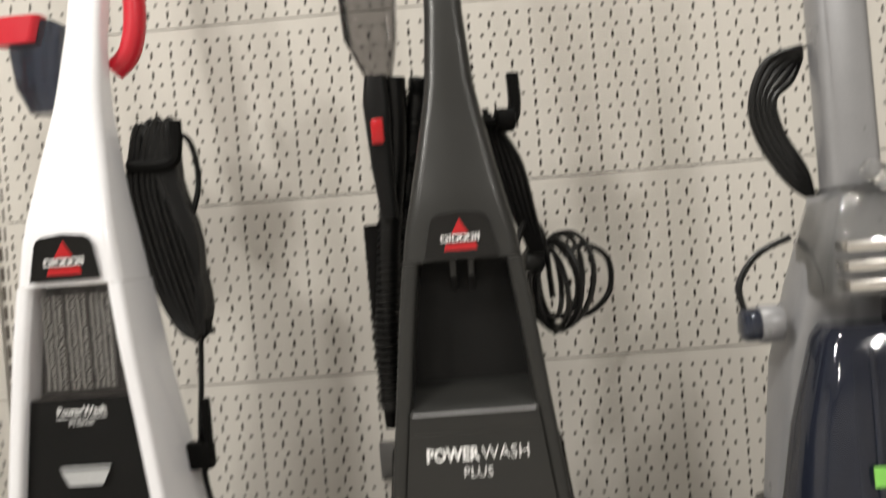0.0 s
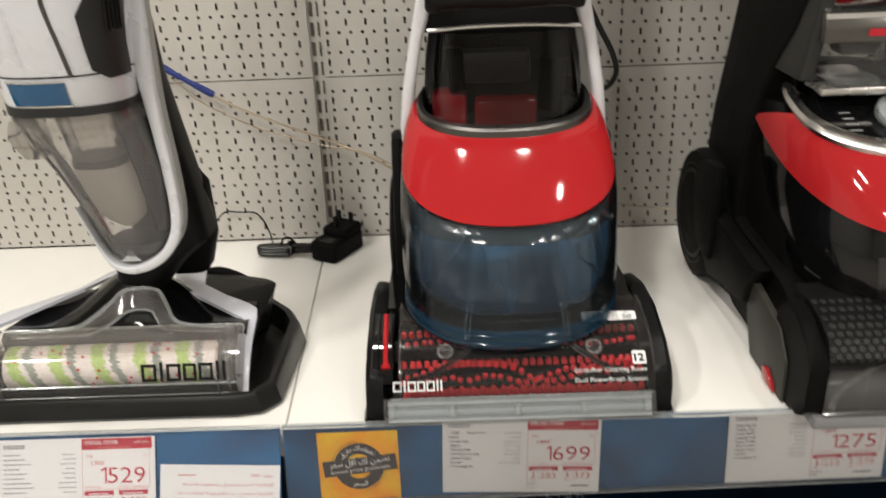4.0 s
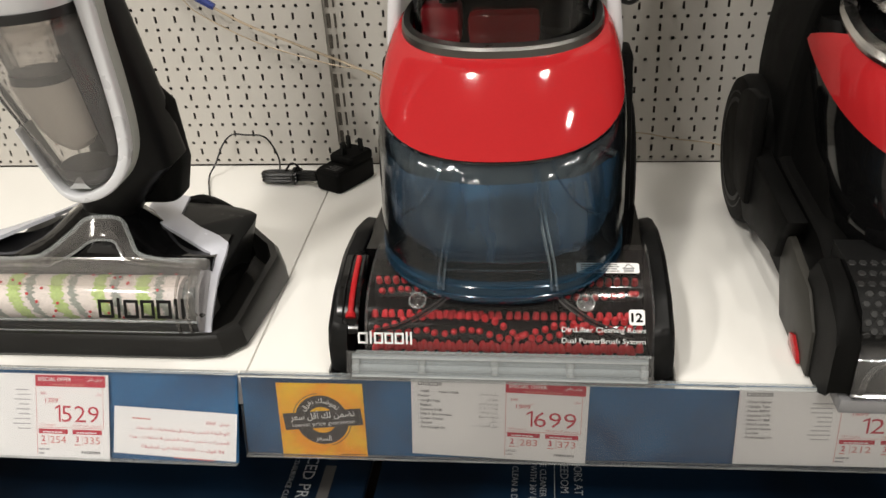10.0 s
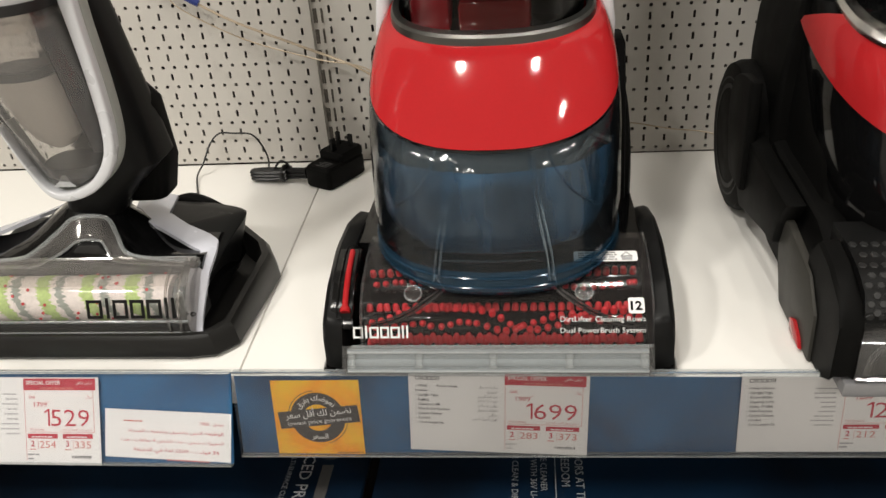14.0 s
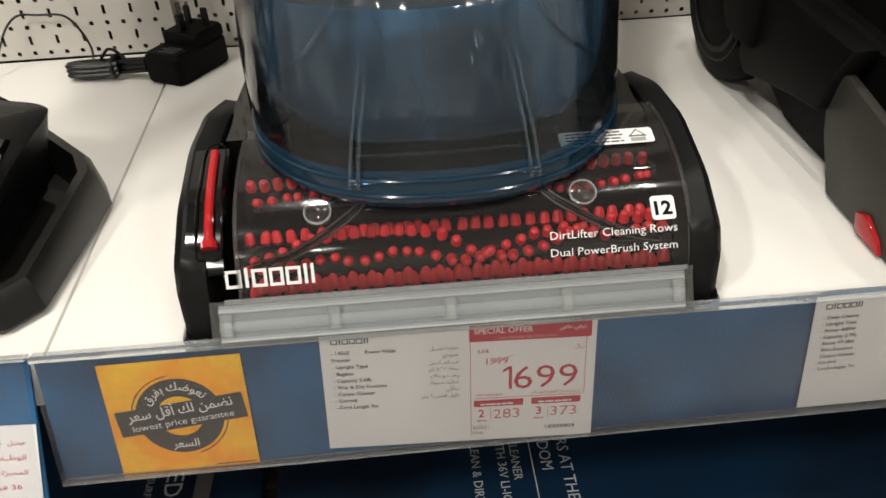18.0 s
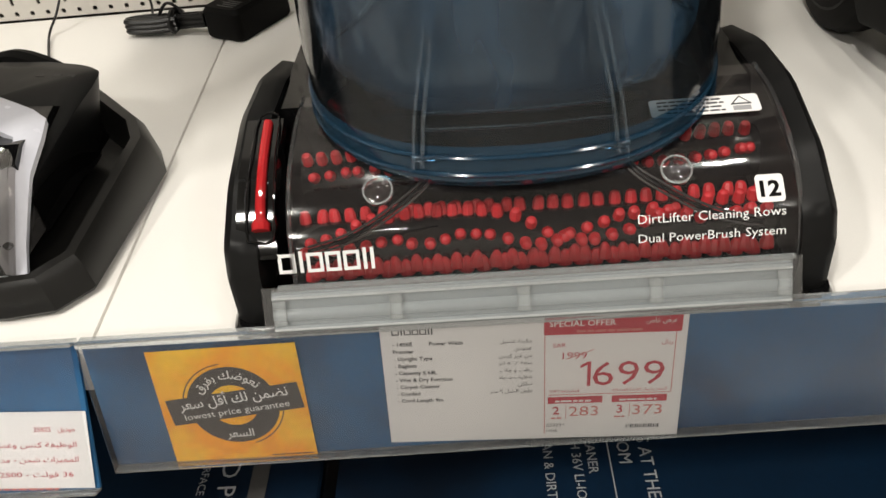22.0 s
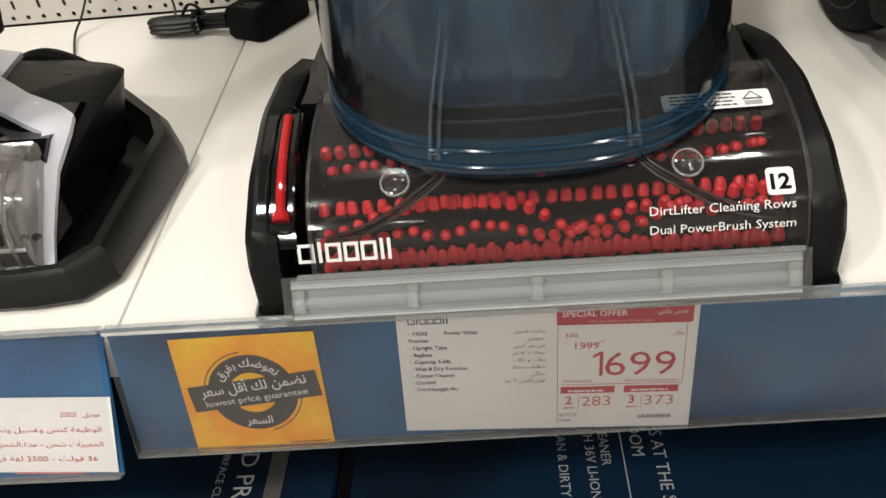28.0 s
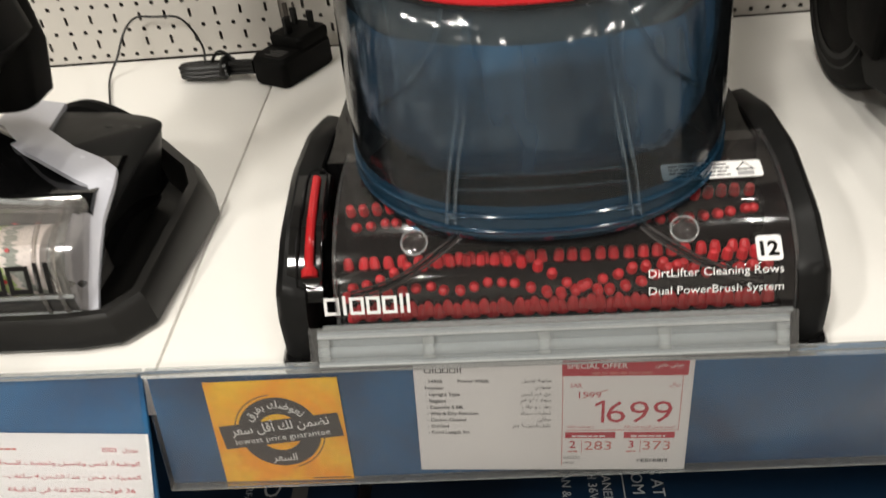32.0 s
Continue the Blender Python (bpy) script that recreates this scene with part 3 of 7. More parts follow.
def pod(cx, side, parent, name="side_pod"):
    """Side of the brush head: outer wall leaning in towards its top."""
    prof = pod_profile()
    prof = prof[:1] + [(b[0] + (q[0] - b[0]) * k, b[1] + (q[1] - b[1]) * k) for a, b, c in zip(prof, prof[1:], prof[2:]) for q, k in ((a, 0.32), (a, 0.10), (c, 0.10), (c, 0.32))] + prof[-1:]
    bm = bmesh.new()
    rings = []
    for off, inset in ((0.0, 0.0), (0.005, 0.0), (0.014, 0.002), (0.018, 0.004)):
        ring = []
        for y, z in prof:
            lean_in = 0.02 * z
            ring.append((cx + side * (0.154 - lean_in * (1 if off < 0.01 else 0.6) - off), y + (0.003 if off == 0 else 0), z - (0.004 if off == 0 else 0) - inset))
        rings.append(ring)
    loft(rings, bm)
    return part(name, bm, M_SATIN, parent, "matte charcoal black side of the brush head", 50)


for sx in (-1, 1):
    pod(CX, sx, washer)
head = part("brush_head", prism([(0.016, 0.004), (0.016, 0.012), (0.03, 0.015), (0.10, 0.018), (0.115, 0.078), (0.24, 0.074), (0.26, 0.03), (0.26, 0.004)], "x", CX - 0.136, CX + 0.136), M_GLOSSB, washer)


def brush(parent, cx, hw, y, z, r, rows, step=0.0083, tip=0.0076, fringe=None):
    """Black roller with rows of tufts; a row gives its angle round the roller along x, a fringe is one row of upright cones."""
    core = part("brush_roller", rod((cx - hw, y, z), (cx + hw, y, z), r, 24), M_GLOSSB, parent, "black brush roller")
    bm = bmesh.new()
    n = int(2 * hw / step)
    round_tuft, cone = ((0, 0.0033), (0.6, 0.0031), (0.9, 0.0023), (1.0, 0.0010)), ((0, 0.0042), (0.4, 0.0037), (0.8, 0.0025), (1.0, 0.0013))
    for k, keys in enumerate(rows + ([((-hw, fringe), (hw, fringe))] if fringe else [])):
        is_cone = fringe and k == len(rows)
        gap = step * (0.62 if is_cone else 1.0)
        for i in range(int(2 * hw / gap)):
            x = -hw + (i + 0.5) * gap + (0.5 * step if k % 2 and i < n - 1 else 0.0)
            a = float(np.interp(x, [q[0] for q in keys], [q[1] for q in keys])) + random.uniform(-0.04, 0.04)
            d = Vector((0, math.cos(a), math.sin(a)))
            p = Vector((cx + x, y, z)) + d * (r - 0.001)
            if is_cone:
                p, d = p + d * 0.005 + Vector((0, 0, 0.0025 * (i % 2) - 0.0035)), Vector((0, 0.22, 0.97))
            side, j = d.cross(Vector((1, 0, 0))), random.uniform(-0.0007, 0.0007)
            loft([[p + d * (tip * q * (1.05 if is_cone else 1.0)) + Vector((j * (1 + q), 0, 0)) + w * (math.cos(math.pi * m / 4) * Vector((1, 0, 0)) + math.sin(math.pi * m / 4) * side) for m in range(8)] for q, w in (cone if is_cone else round_tuft)], bm)
    part("bristles", bm, M_TUFT, core, "rows of red nylon bristle tufts", kind="stuff")


ARCH_LOW = ((-0.130, 2.75), (-0.090, 2.65), (-0.076, 2.42), (-0.062, 2.66), (-0.053, 2.64), (-0.043, 2.46), (-0.035, 2.38), (-0.024, 2.45), (-0.009, 2.80), (0.006, 3.0), (0.022, 2.55), (0.040, 2.20), (0.058, 1.95), (0.085, 2.35), (0.126, 2.15))
ARCH_HIGH = ((-0.130, 2.55), (-0.114, 2.33), (-0.103, 2.20), (-0.088, 1.75), (-0.066, 1.30), (-0.037, 1.25), (-0.016, 1.60), (-0.006, 1.93), (0.002, 2.30), (0.010, 2.65), (0.028, 2.90), (0.045, 2.70), (0.061, 2.30), (0.083, 1.80), (0.126, 1.55))
brush(washer, CX + 0.006, 0.126, 0.044, 0.030, 0.0135, [ARCH_LOW, ARCH_HIGH, ((-0.126, 1.20), (-0.05, 1.10), (0.02, 1.25), (0.126, 1.10))], fringe=3.50)
brush(washer, CX + 0.006, 0.126, 0.086, 0.046, 0.0145, [((-0.126, 1.85), (-0.05, 1.65), (0.05, 1.95), (0.126, 1.75)), ((-0.126, 2.60), (-0.09, 2.35), (0.0, 2.6), (0.08, 2.75), (0.126, 2.45))])

# clear cover over the brushes
COVER = [(0.0125, 0.026), (0.0135, 0.034), (0.018, 0.047), (0.026, 0.060), (0.040, 0.071), (0.060, 0.079), (0.085, 0.084), (0.115, 0.084)]
bm = loft([[(x, y, z) for y, z in COVER] for x in (CX - 0.119, CX - 0.06, CX, CX + 0.06, CX + 0.136)], closed=False)
cover = part("clear_cover", bm, C_COVER, washer, "clear plastic brush cover")


def cover_plane(x, k):
    """Plane lying on the cover, k from its lower edge to its top."""
    i = min(int(k), len(COVER) - 2)
    (y0, z0), (y1, z1) = COVER[i], COVER[i + 1]
    t = k - i
    lean = math.degrees(math.atan2(y1 - y0, z1 - z0))
    return facing(x, y0 + (y1 - y0) * t - 0.0006, z0 + (z1 - z0) * t + 0.0004, lean)


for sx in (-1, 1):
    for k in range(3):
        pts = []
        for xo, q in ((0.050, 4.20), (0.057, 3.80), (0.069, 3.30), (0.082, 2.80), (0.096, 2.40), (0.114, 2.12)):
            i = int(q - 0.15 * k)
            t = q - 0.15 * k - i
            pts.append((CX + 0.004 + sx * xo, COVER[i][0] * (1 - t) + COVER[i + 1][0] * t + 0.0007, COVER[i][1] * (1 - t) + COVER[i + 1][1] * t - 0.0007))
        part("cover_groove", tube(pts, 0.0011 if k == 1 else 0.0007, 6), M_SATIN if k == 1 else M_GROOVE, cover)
    knob = part("cover_knob", rod((CX + 0.0025 + sx * 0.0750, 0.0385, 0.0650), (CX + 0.0025 + sx * 0.0750, 0.0365, 0.0683), 0.0075, 24, bevel=0.001), C_COVER, cover)
    part("knob_ring", tube([(CX + 0.0025 + sx * 0.0750 + 0.0075 * math.cos(a), 0.0365 + 0.0075 * math.sin(a) * 0.84, 0.0686 + 0.0075 * math.sin(a) * 0.54) for a in [2 * math.pi * q / 24 for q in range(25)]], 0.0006, 5, steps=1), C_STRIP, knob)
    part("cover_edge", tube([(CX + (0.1355 if sx > 0 else -0.1185), y, z) for y, z in COVER], 0.0012, 6), C_CLEAR, cover)

# squeegee strip along the front
part("cover_lip", tube([(CX - 0.128, 0.0118, 0.0285), (CX + 0.134, 0.0118, 0.0285)], 0.0014, 6), C_STRIP, cover)
SQ = facing(CX, 0.0095, 0.0280, 26)
sq = part("squeegee_strip", flat(SQ, -0.131, 0.1315, -0.0215, 0.001, 0.003, -0.001), C_STRIP, washer, "clear grey squeegee strip")
WAVY = [(-0.0215, 0.0006), (-0.0207, 0.0026), (-0.0192, 0.0030), (-0.0182, 0.0022), (-0.0172, 0.0006), (-0.0158, 0.0012), (-0.0140, 0.0028), (-0.0118, 0.0034), (-0.0098, 0.0028), (-0.0084, 0.0012), (-0.0070, 0.0004), (-0.0052, 0.0006), (-0.0042, 0.0022), (-0.0030, 0.0028), (-0.0016, 0.0022), (-0.0004, 0.0006)]
wave_line = [(p.x, p.y) for p in smooth_path([(v, w, 0) for v, w in WAVY], 3)]
part("ridged_face", loft([[SQ @ Vector((u, v, w)) for v, w in wave_line] + [SQ @ Vector((u, -0.0004, -0.0008)), SQ @ Vector((u, -0.0215, -0.0008))] for u in np.linspace(-0.131, 0.131, 9)]), M_STRIP, sq, "pale grey face with rounded ridges", 40)
# near-white tubes paint the gleam along the top and bottom ridges
for v, w in ((-0.0198, 0.0030), (-0.0032, 0.0028)):
    part("ridge", tube([SQ @ Vector((-0.131, v, w)), SQ @ Vector((0.131, v, w))], 0.0007, 6, steps=1), M_GLEAM, sq, "pale line, the ridge's gleam put into its colour")
for u in (-0.127, -0.067, -0.002, 0.064, 0.127):
    lens = part("rib", flat(SQ, u - 0.0028, u + 0.0028, -0.0170, -0.0040, 0.0020, 0.0022, r=0.0008), C_STRIP, sq, "clear raised rib")
    part("rib_edge", flat(SQ, u - 0.0034, u - 0.0027, -0.0170, -0.0040, 0.0024, 0.0022), C_STRIP, lens)
    part("rib_edge", flat(SQ, u + 0.0027, u + 0.0034, -0.0170, -0.0040, 0.0024, 0.0022), C_STRIP, lens)
part("clear_skirt", flat(SQ, -0.1355, 0.1355, -0.0235, 0.0030, 0.0006, 0.0034), C_CLEAR, sq, "clear outer skirt")
part("front_sill", tube([(CX - 0.152, 0.10, 0.004), (CX - 0.154, 0.02, 0.0045), (CX - 0.146, 0.0075, 0.0045), (CX - 0.12, 0.005, 0.0045), (CX + 0.12, 0.005, 0.0045), (CX + 0.146, 0.0075, 0.0045), (CX + 0.154, 0.02, 0.0045), (CX + 0.152, 0.10, 0.004)], 0.0035, 6), M_GLOSSB, washer)

# lettering on the cover
badge_m = cover_plane(CX + 0.1210, 3.05)
badge = part("badge", flat(badge_m, -0.0068, 0.0068, -0.0075, 0.0068, 0.0003, 0, r=0.0020), M_MARK, cover, "white square badge")
part("badge_number", text_bm("12", 0.0078, badge_m @ Matrix.Translation((0, -0.0044, 0.0004)), "CENTER", 0.0098, bold=0.035), M_GLOSSB, badge)
part("lettering", text_bm("DirtLifter Cleaning Rows", 0.0046, cover_plane(CX + 0.1285, 2.15), "RIGHT", 0.072), M_MARK, cover, "white lettering")
part("lettering", text_bm("Dual PowerBrush System", 0.0046, cover_plane(CX + 0.1285, 1.45), "RIGHT", 0.072), M_MARK, cover, "white lettering")
brand_bars("maker_mark", cover_plane(CX - 0.1265, 1.15), 0.051, 0.0105, M_MARK, cover)
st_m = facing(CX + 0.098, 0.0715, 0.0835, 76)
sticker = part("warning_sticker", flat(st_m, -0.028, 0.028, -0.0065, 0.0065, 0.0003, 0, r=0.002), M_PAPER, cover, "white warning sticker")
tri_bm = slab(st_m, [(0.013, -0.001), (0.024, -0.001), (0.0185, 0.0055)], 0.0002, 0.0003)
part("warning_triangle", tri_bm, M_INK, sticker)
part("warning_triangle_field", slab(st_m, [(0.0148, 0.0), (0.0222, 0.0), (0.0185, 0.0042)], 0.0002, 0.0004), M_PAPER, sticker)
part("booklet_sign", flat(st_m, 0.014, 0.023, -0.0052, -0.002, 0.0002, 0.0003), M_INKL, sticker)
lines(st_m @ Matrix.Translation((0, 0, 0.0004)), [(-0.024, 0.010, 0.0035), (-0.024, 0.010, 0.0008), (-0.024, 0.010, -0.002), (-0.020, 0.010, -0.0048)], 0.0011, M_INK, sticker)

# red lever in its slot
slot_m = [(CX - 0.1335, y, z) for y, z in ((0.016, 0.044), (0.024, 0.0595), (0.050, 0.0750), (0.088, 0.0855))]
part("lever_slot", loft([[(x, y, z + 0.0005) for x, y, z in [(q[0] - 0.012, q[1], q[2]), (q[0] + 0.008, q[1], q[2]), (q[0] + 0.008, q[1] + 0.006, q[2] - 0.006), (q[0] - 0.012, q[1] + 0.006, q[2] - 0.006)]] for q in slot_m]), M_GLOSSB, washer)
lever = part("lever", tube([(CX - 0.132, 0.021, 0.0590), (CX - 0.1325, 0.034, 0.0690), (CX - 0.133, 0.058, 0.0795), (CX - 0.1335, 0.084, 0.0860)], lambda t: 0.0046 if t < 0.12 else 0.0026, 10), M_RED, washer, "glossy red slide lever")

part("lever_bezel", tube([(CX - 0.1395, 0.0185, 0.0545), (CX - 0.1265, 0.0185, 0.0545), (CX - 0.1255, 0.035, 0.0700), (CX - 0.1265, 0.060, 0.0805), (CX - 0.1280, 0.0885, 0.0870), (CX - 0.1385, 0.0885, 0.0870), (CX - 0.1395, 0.060, 0.0805), (CX - 0.1400, 0.035, 0.0700), (CX - 0.1395, 0.0185, 0.0545)], 0.0006, 6, steps=3), M_GLOSSB, lever, "glossy rim of the lever slot")

# tank
TANK = [(0.096, 0.038, 0.236, 0.068, 0.084), (0.107, 0.030, 0.24, 0.0700, 0.088), (0.1120, 0.0270, 0.242, 0.0745, 0.094), (0.1130, 0.0280, 0.243, 0.081, 0.101),
        (0.1138, 0.0312, 0.245, 0.092, 0.112), (0.1160, 0.037, 0.250, 0.112, 0.130), (0.1160, 0.0435, 0.256, 0.145, 0.168), (0.1155, 0.0465, 0.259, 0.168, 0.212), (0.1145, 0.0515, 0.261, 0.1810, 0.245), (0.1135, 0.0565, 0.2615, 0.1870, 0.259), (0.1120, 0.0630, 0.262, 0.1920, 0.2715)]
tank = part("tank", loft([oval(CX, *r, 2.35) for r in TANK[4:]], caps=False), C_TANK, washer, "clear blue water tank")
part("tank_rim", loft([oval(CX, *r, 2.35) for r in TANK[:5]], caps=False), C_RIM, tank, "thick blue rim at the tank's foot")
for zf, y in ((0.0785, 0.0268), (0.0870, 0.0286)):
    part("rim_ridge", tube([(p[0], p[1], p[2]) for p in oval(CX, 0.1138, y, 0.243, zf, zf + 0.02, 2.35, 40, -95, 95)], 0.0011, 6, rough=False), C_RIM, tank)
part("tank_bed", loft([oval(CX, *r, 2.35) for r in ((0.096, 0.040, 0.236, 0.0655, 0.081), (0.098, 0.040, 0.236, 0.0690, 0.0850))]), M_GLOSSB, washer, "glossy black bed under the tank")
# added ring: its grey haze paints the light caught on the bladder's top
part("tank_pale_ring", loft([oval(CX, *r, 2.3) for r in ((0.1060, 0.0630, 0.245, 0.1690, 0.188), (0.1075, 0.0635, 0.25, 0.1740, 0.200), (0.1080, 0.0690, 0.255, 0.1950, 0.250))], caps=False), C_VEIL, tank, "added pale ring, light on the water bag put into its haze")
for sx in (-1, 1):
    part("tank_fin", tube([(CX + sx * 0.088, 0.075, 0.135), (CX + sx * 0.070, 0.068, 0.150), (CX + sx * 0.052, 0.066, 0.176), (CX + sx * 0.046, 0.070, 0.196)], 0.0011, 6), C_TANK, tank)
rings = []
for hw, yf, yb, zf, zb in ((0.060, 0.080, 0.21, 0.0930, 0.102), (0.084, 0.060, 0.22, 0.0945, 0.106), (0.098, 0.050, 0.228, 0.1010, 0.117), (0.105, 0.0475, 0.23, 0.117, 0.133), (0.107, 0.0510, 0.233, 0.132, 0.145), (0.108, 0.054, 0.235, 0.142, 0.155), (0.1085, 0.0575, 0.237, 0.152, 0.165), (0.1085, 0.0600, 0.238, 0.161, 0.175), (0.1075, 0.0635, 0.238, 0.171, 0.186)):
    ring = oval(CX, hw, yf, yb, zf, zb, 2.3, 120)
    out = []
    for i, (x, y, z) in enumerate(ring):
        a = 2 * math.pi * i / 120
        fold = 0.0016 * math.sin(9 * a + 30 * zf) + (0.0009 * math.sin(19 * a - 35 * zf) if zf < 0.155 else 0.0)
        d = math.hypot(x - CX, y - 0.14)
        out.append((x - fold * (x - CX) / d, y - (fold - 0.0012) * (y - 0.14) / d * 1.0, z))
    rings.append(out)
part("inner_bladder", loft(rings, caps=False), C_BLADDER, tank, "blue inner water bag with soft folds", 60)
part("bladder_seam", tube([(p[0], p[1], p[2]) for p in oval(CX, 0.0985, 0.0505, 0.228, 0.1065, 0.1195, 2.3, 40, -90, 90)], 0.0011, 6, rough=False), C_CLEAR, tank)
part("tank_spout", tube([(CX + 0.062, 0.075, 0.172), (CX + 0.078, 0.082, 0.182), (CX + 0.088, 0.092, 0.190), (CX + 0.100, 0.098, 0.184)], 0.0045, 8), C_CLEAR, tank, "clear moulded filler lip")
for sx in (-1, 1):
    part("tank_rib", tube([(CX + sx * 0.0480, 0.0320, 0.083), (CX + sx * 0.0450, 0.0385, 0.108), (CX + sx * 0.0380, 0.0465, 0.145), (CX + sx * 0.0320, 0.0600, 0.188)], 0.0011, 6), C_TANK, tank)
    part("tank_rib", tube([(CX + sx * 0.0525, 0.0320, 0.083), (CX + sx * 0.0495, 0.0385, 0.108), (CX + sx * 0.0420, 0.0465, 0.145), (CX + sx * 0.0350, 0.0600, 0.188)], 0.0009, 6), C_TANK, tank)
for z, y in ((0.1000, 0.0385), (0.1075, 0.0410)):
    part("tank_step", tube([(CX - 0.046, y, z), (CX, y - 0.0012, z - 0.0008), (CX + 0.046, y, z)], 0.0009, 6), C_TANK, tank)
part("tank_base_ledge", tube([(CX - 0.053, 0.0335, 0.087), (CX, 0.0315, 0.0875), (CX + 0.053, 0.0335, 0.087)], 0.0015, 6), C_TANK, tank)
core = part("motor_housing", loft([rr(0.07, CX - 0.085, CX + 0.085, 0.115, 0.27, 0.03), rr(0.17, CX - 0.09, CX + 0.09, 0.13, 0.27, 0.03), rr(0.235, CX - 0.085, CX + 0.085, 0.155, 0.28, 0.03), rr(0.240, CX - 0.085, CX + 0.085, 0.245, 0.285, 0.02), rr(0.36, CX - 0.078, CX + 0.078, 0.250, 0.29, 0.02)]), M_SATIN, washer, "black motor housing")

# red shell and its dark collar
RED = [(0.1125, 0.0605, 0.262, 0.1925, 0.272), (0.1122, 0.0680, 0.263, 0.1995, 0.2755), (0.1105, 0.0870, 0.264, 0.2160, 0.2820), (0.1075, 0.1070, 0.265, 0.2320, 0.2880), (0.1035, 0.1265, 0.266, 0.2470, 0.2935), (0.0990, 0.1405, 0.267, 0.2575, 0.2965), (0.0945, 0.1435, 0.266, 0.2580, 0.2960)]
shell = part("red_shell", loft([oval(CX, *r, 2.4) for r in RED], caps=False), M_RED, washer, "glossy red plastic shell")
part("seam_line", loft([oval(CX, *r, 2.4) for r in ((0.1130, 0.0600, 0.262, 0.1900, 0.2695), (0.1132, 0.0597, 0.262, 0.1920, 0.2715))], caps=False), M_GLOSSB, shell)
collar = part("collar", loft([oval(CX, *r, 2.4) for r in ((0.0957, 0.1412, 0.267, 0.2560, 0.293), (0.0952, 0.1425, 0.267, 0.2640, 0.3000), (0.0935, 0.1455, 0.267, 0.2665, 0.3025), (0.0890, 0.1600, 0.265, 0.2670, 0.2990), (0.0870, 0.1665, 0.264, 0.2590, 0.291))], caps=False), M_PEWTER, washer, "dark pewter collar")
lid = part("smoked_lid", loft([oval(CX, *r, 2.6) for r in ((0.0850, 0.1715, 0.266, 0.2620, 0.288), (0.0860, 0.1790, 0.268, 0.290, 0.305), (0.0840, 0.189, 0.270, 0.325, 0.335), (0.0790, 0.196, 0.272, 0.355, 0.358))]), C_SMOKE, washer, "smoked clear tank lid")
part("lid_float", box(CX - 0.032, CX + 0.036, 0.190, 0.225, 0.262, 0.286, 0.006), M_RED, lid, "red latch under the lid")
part("lid_float", box(CX - 0.078, CX - 0.040, 0.200, 0.24, 0.268, 0.292, 0.006), M_REDM, lid, "red block under the lid")
part("lid_duct", rod((CX + 0.050, 0.205, 0.27), (CX + 0.054, 0.210, 0.325), 0.014, 16), M_BLACK, lid)
part("lid_duct", rod((CX - 0.050, 0.203, 0.295), (CX - 0.052, 0.208, 0.34), 0.009, 16), M_BLACK, lid)
part("lid_tray", box(CX - 0.060, CX + 0.030, 0.205, 0.235, 0.300, 0.335, 0.008), M_GREYD, lid)
part("lid_edge", tube([(CX - 0.080, 0.196, 0.360), (CX - 0.04, 0.190, 0.3635), (CX, 0.188, 0.3645), (CX + 0.04, 0.190, 0.3635), (CX + 0.080, 0.196, 0.360)], 0.0024, 8), M_CHROME, washer, "silver trim line")


# white frame: two legs that meet in a hood
def leg_half(z):
    zs, hs = (0.20, 0.24, 0.29, 0.33, 0.41, 0.50, 0.60, 0.69, 0.76, 0.86, 0.95), (0.098, 0.1165, 0.1110, 0.1035, 0.0870, 0.0765, 0.0640, 0.0530, 0.0420, 0.0260, 0.0205)
    return float(np.interp(z, zs, hs))


def front_y(z):
    return float(np.interp(z, (0.24, 0.30, 0.40, 0.60, 0.72, 0.92, 1.30), (0.215, 0.208, 0.203, 0.203, 0.211, 0.276, 0.40)))


def back_y(z):
    return float(np.interp(z, (0.24, 0.40, 0.55, 0.68, 0.76, 0.92, 1.30), (0.335, 0.325, 0.302, 0.293, 0.290, 0.312, 0.435)))


bm = bmesh.new()
for sx in (-1, 1):
    rings = []
    for z in np.linspace(0.215, 0.6615, 24):
        h, w = leg_half(z), 0.0165 if z > 0.36 else 0.0135
        a, b = sorted((CX + sx * h, CX + sx * (h - w)))
        rings.append(rr(z, a, b, front_y(z), back_y(z), 0.006, 4))
    loft(rings, bm)
rings = []
for z in np.linspace(0.662, 1.30, 28):
    h = leg_half(min(z, 0.95))
    rings.append(rr(z, CX - h, CX + h, front_y(z), back_y(z), 0.011, 5))
loft(rings, bm)
part("frame", bm, M_WHITE, washer, "glossy white plastic frame")


def panel_between(z0, z1, y_in, steps=8):
    rings = []
    for z in np.linspace(z0, z1, steps):
        h = leg_half(z) - 0.0145
        rings.append([(CX - h, front_y(z) + y_in, z), (CX + h, front_y(z) + y_in, z), (CX + h, 0.255, z), (CX - h, 0.255, z)])
    return loft(rings)


plate = part("logo_plate", slab(facing(CX, 0.2045, 0.667, 1.5), [(-0.0375, 0.0), (0.0375, 0.0), (0.0310, 0.036), (0.0285, 0.042), (0.0230, 0.0455), (0.0, 0.048), (-0.0230, 0.0455), (-0.0285, 0.042), (-0.0310, 0.036)], 0.0012), M_GLOSSB, washer, "black plate with a red and white mark")
pm = facing(CX, 0.2032, 0.667, 1.5)
part("mark_triangle", slab(pm, [(-0.010, 0.024), (0.010, 0.024), (0.0, 0.041)], 0.0003), M_RED, plate)
part("mark_base", slab(pm, [(-0.0185, 0.006), (0.0185, 0.006), (0.0165, 0.0135), (-0.0165, 0.0135)], 0.0003), M_RED, plate)
brand_bars("maker_mark", pm @ Matrix.Translation((-0.0215, 0.0155, 0)), 0.043, 0.0075, M_MARK, plate)
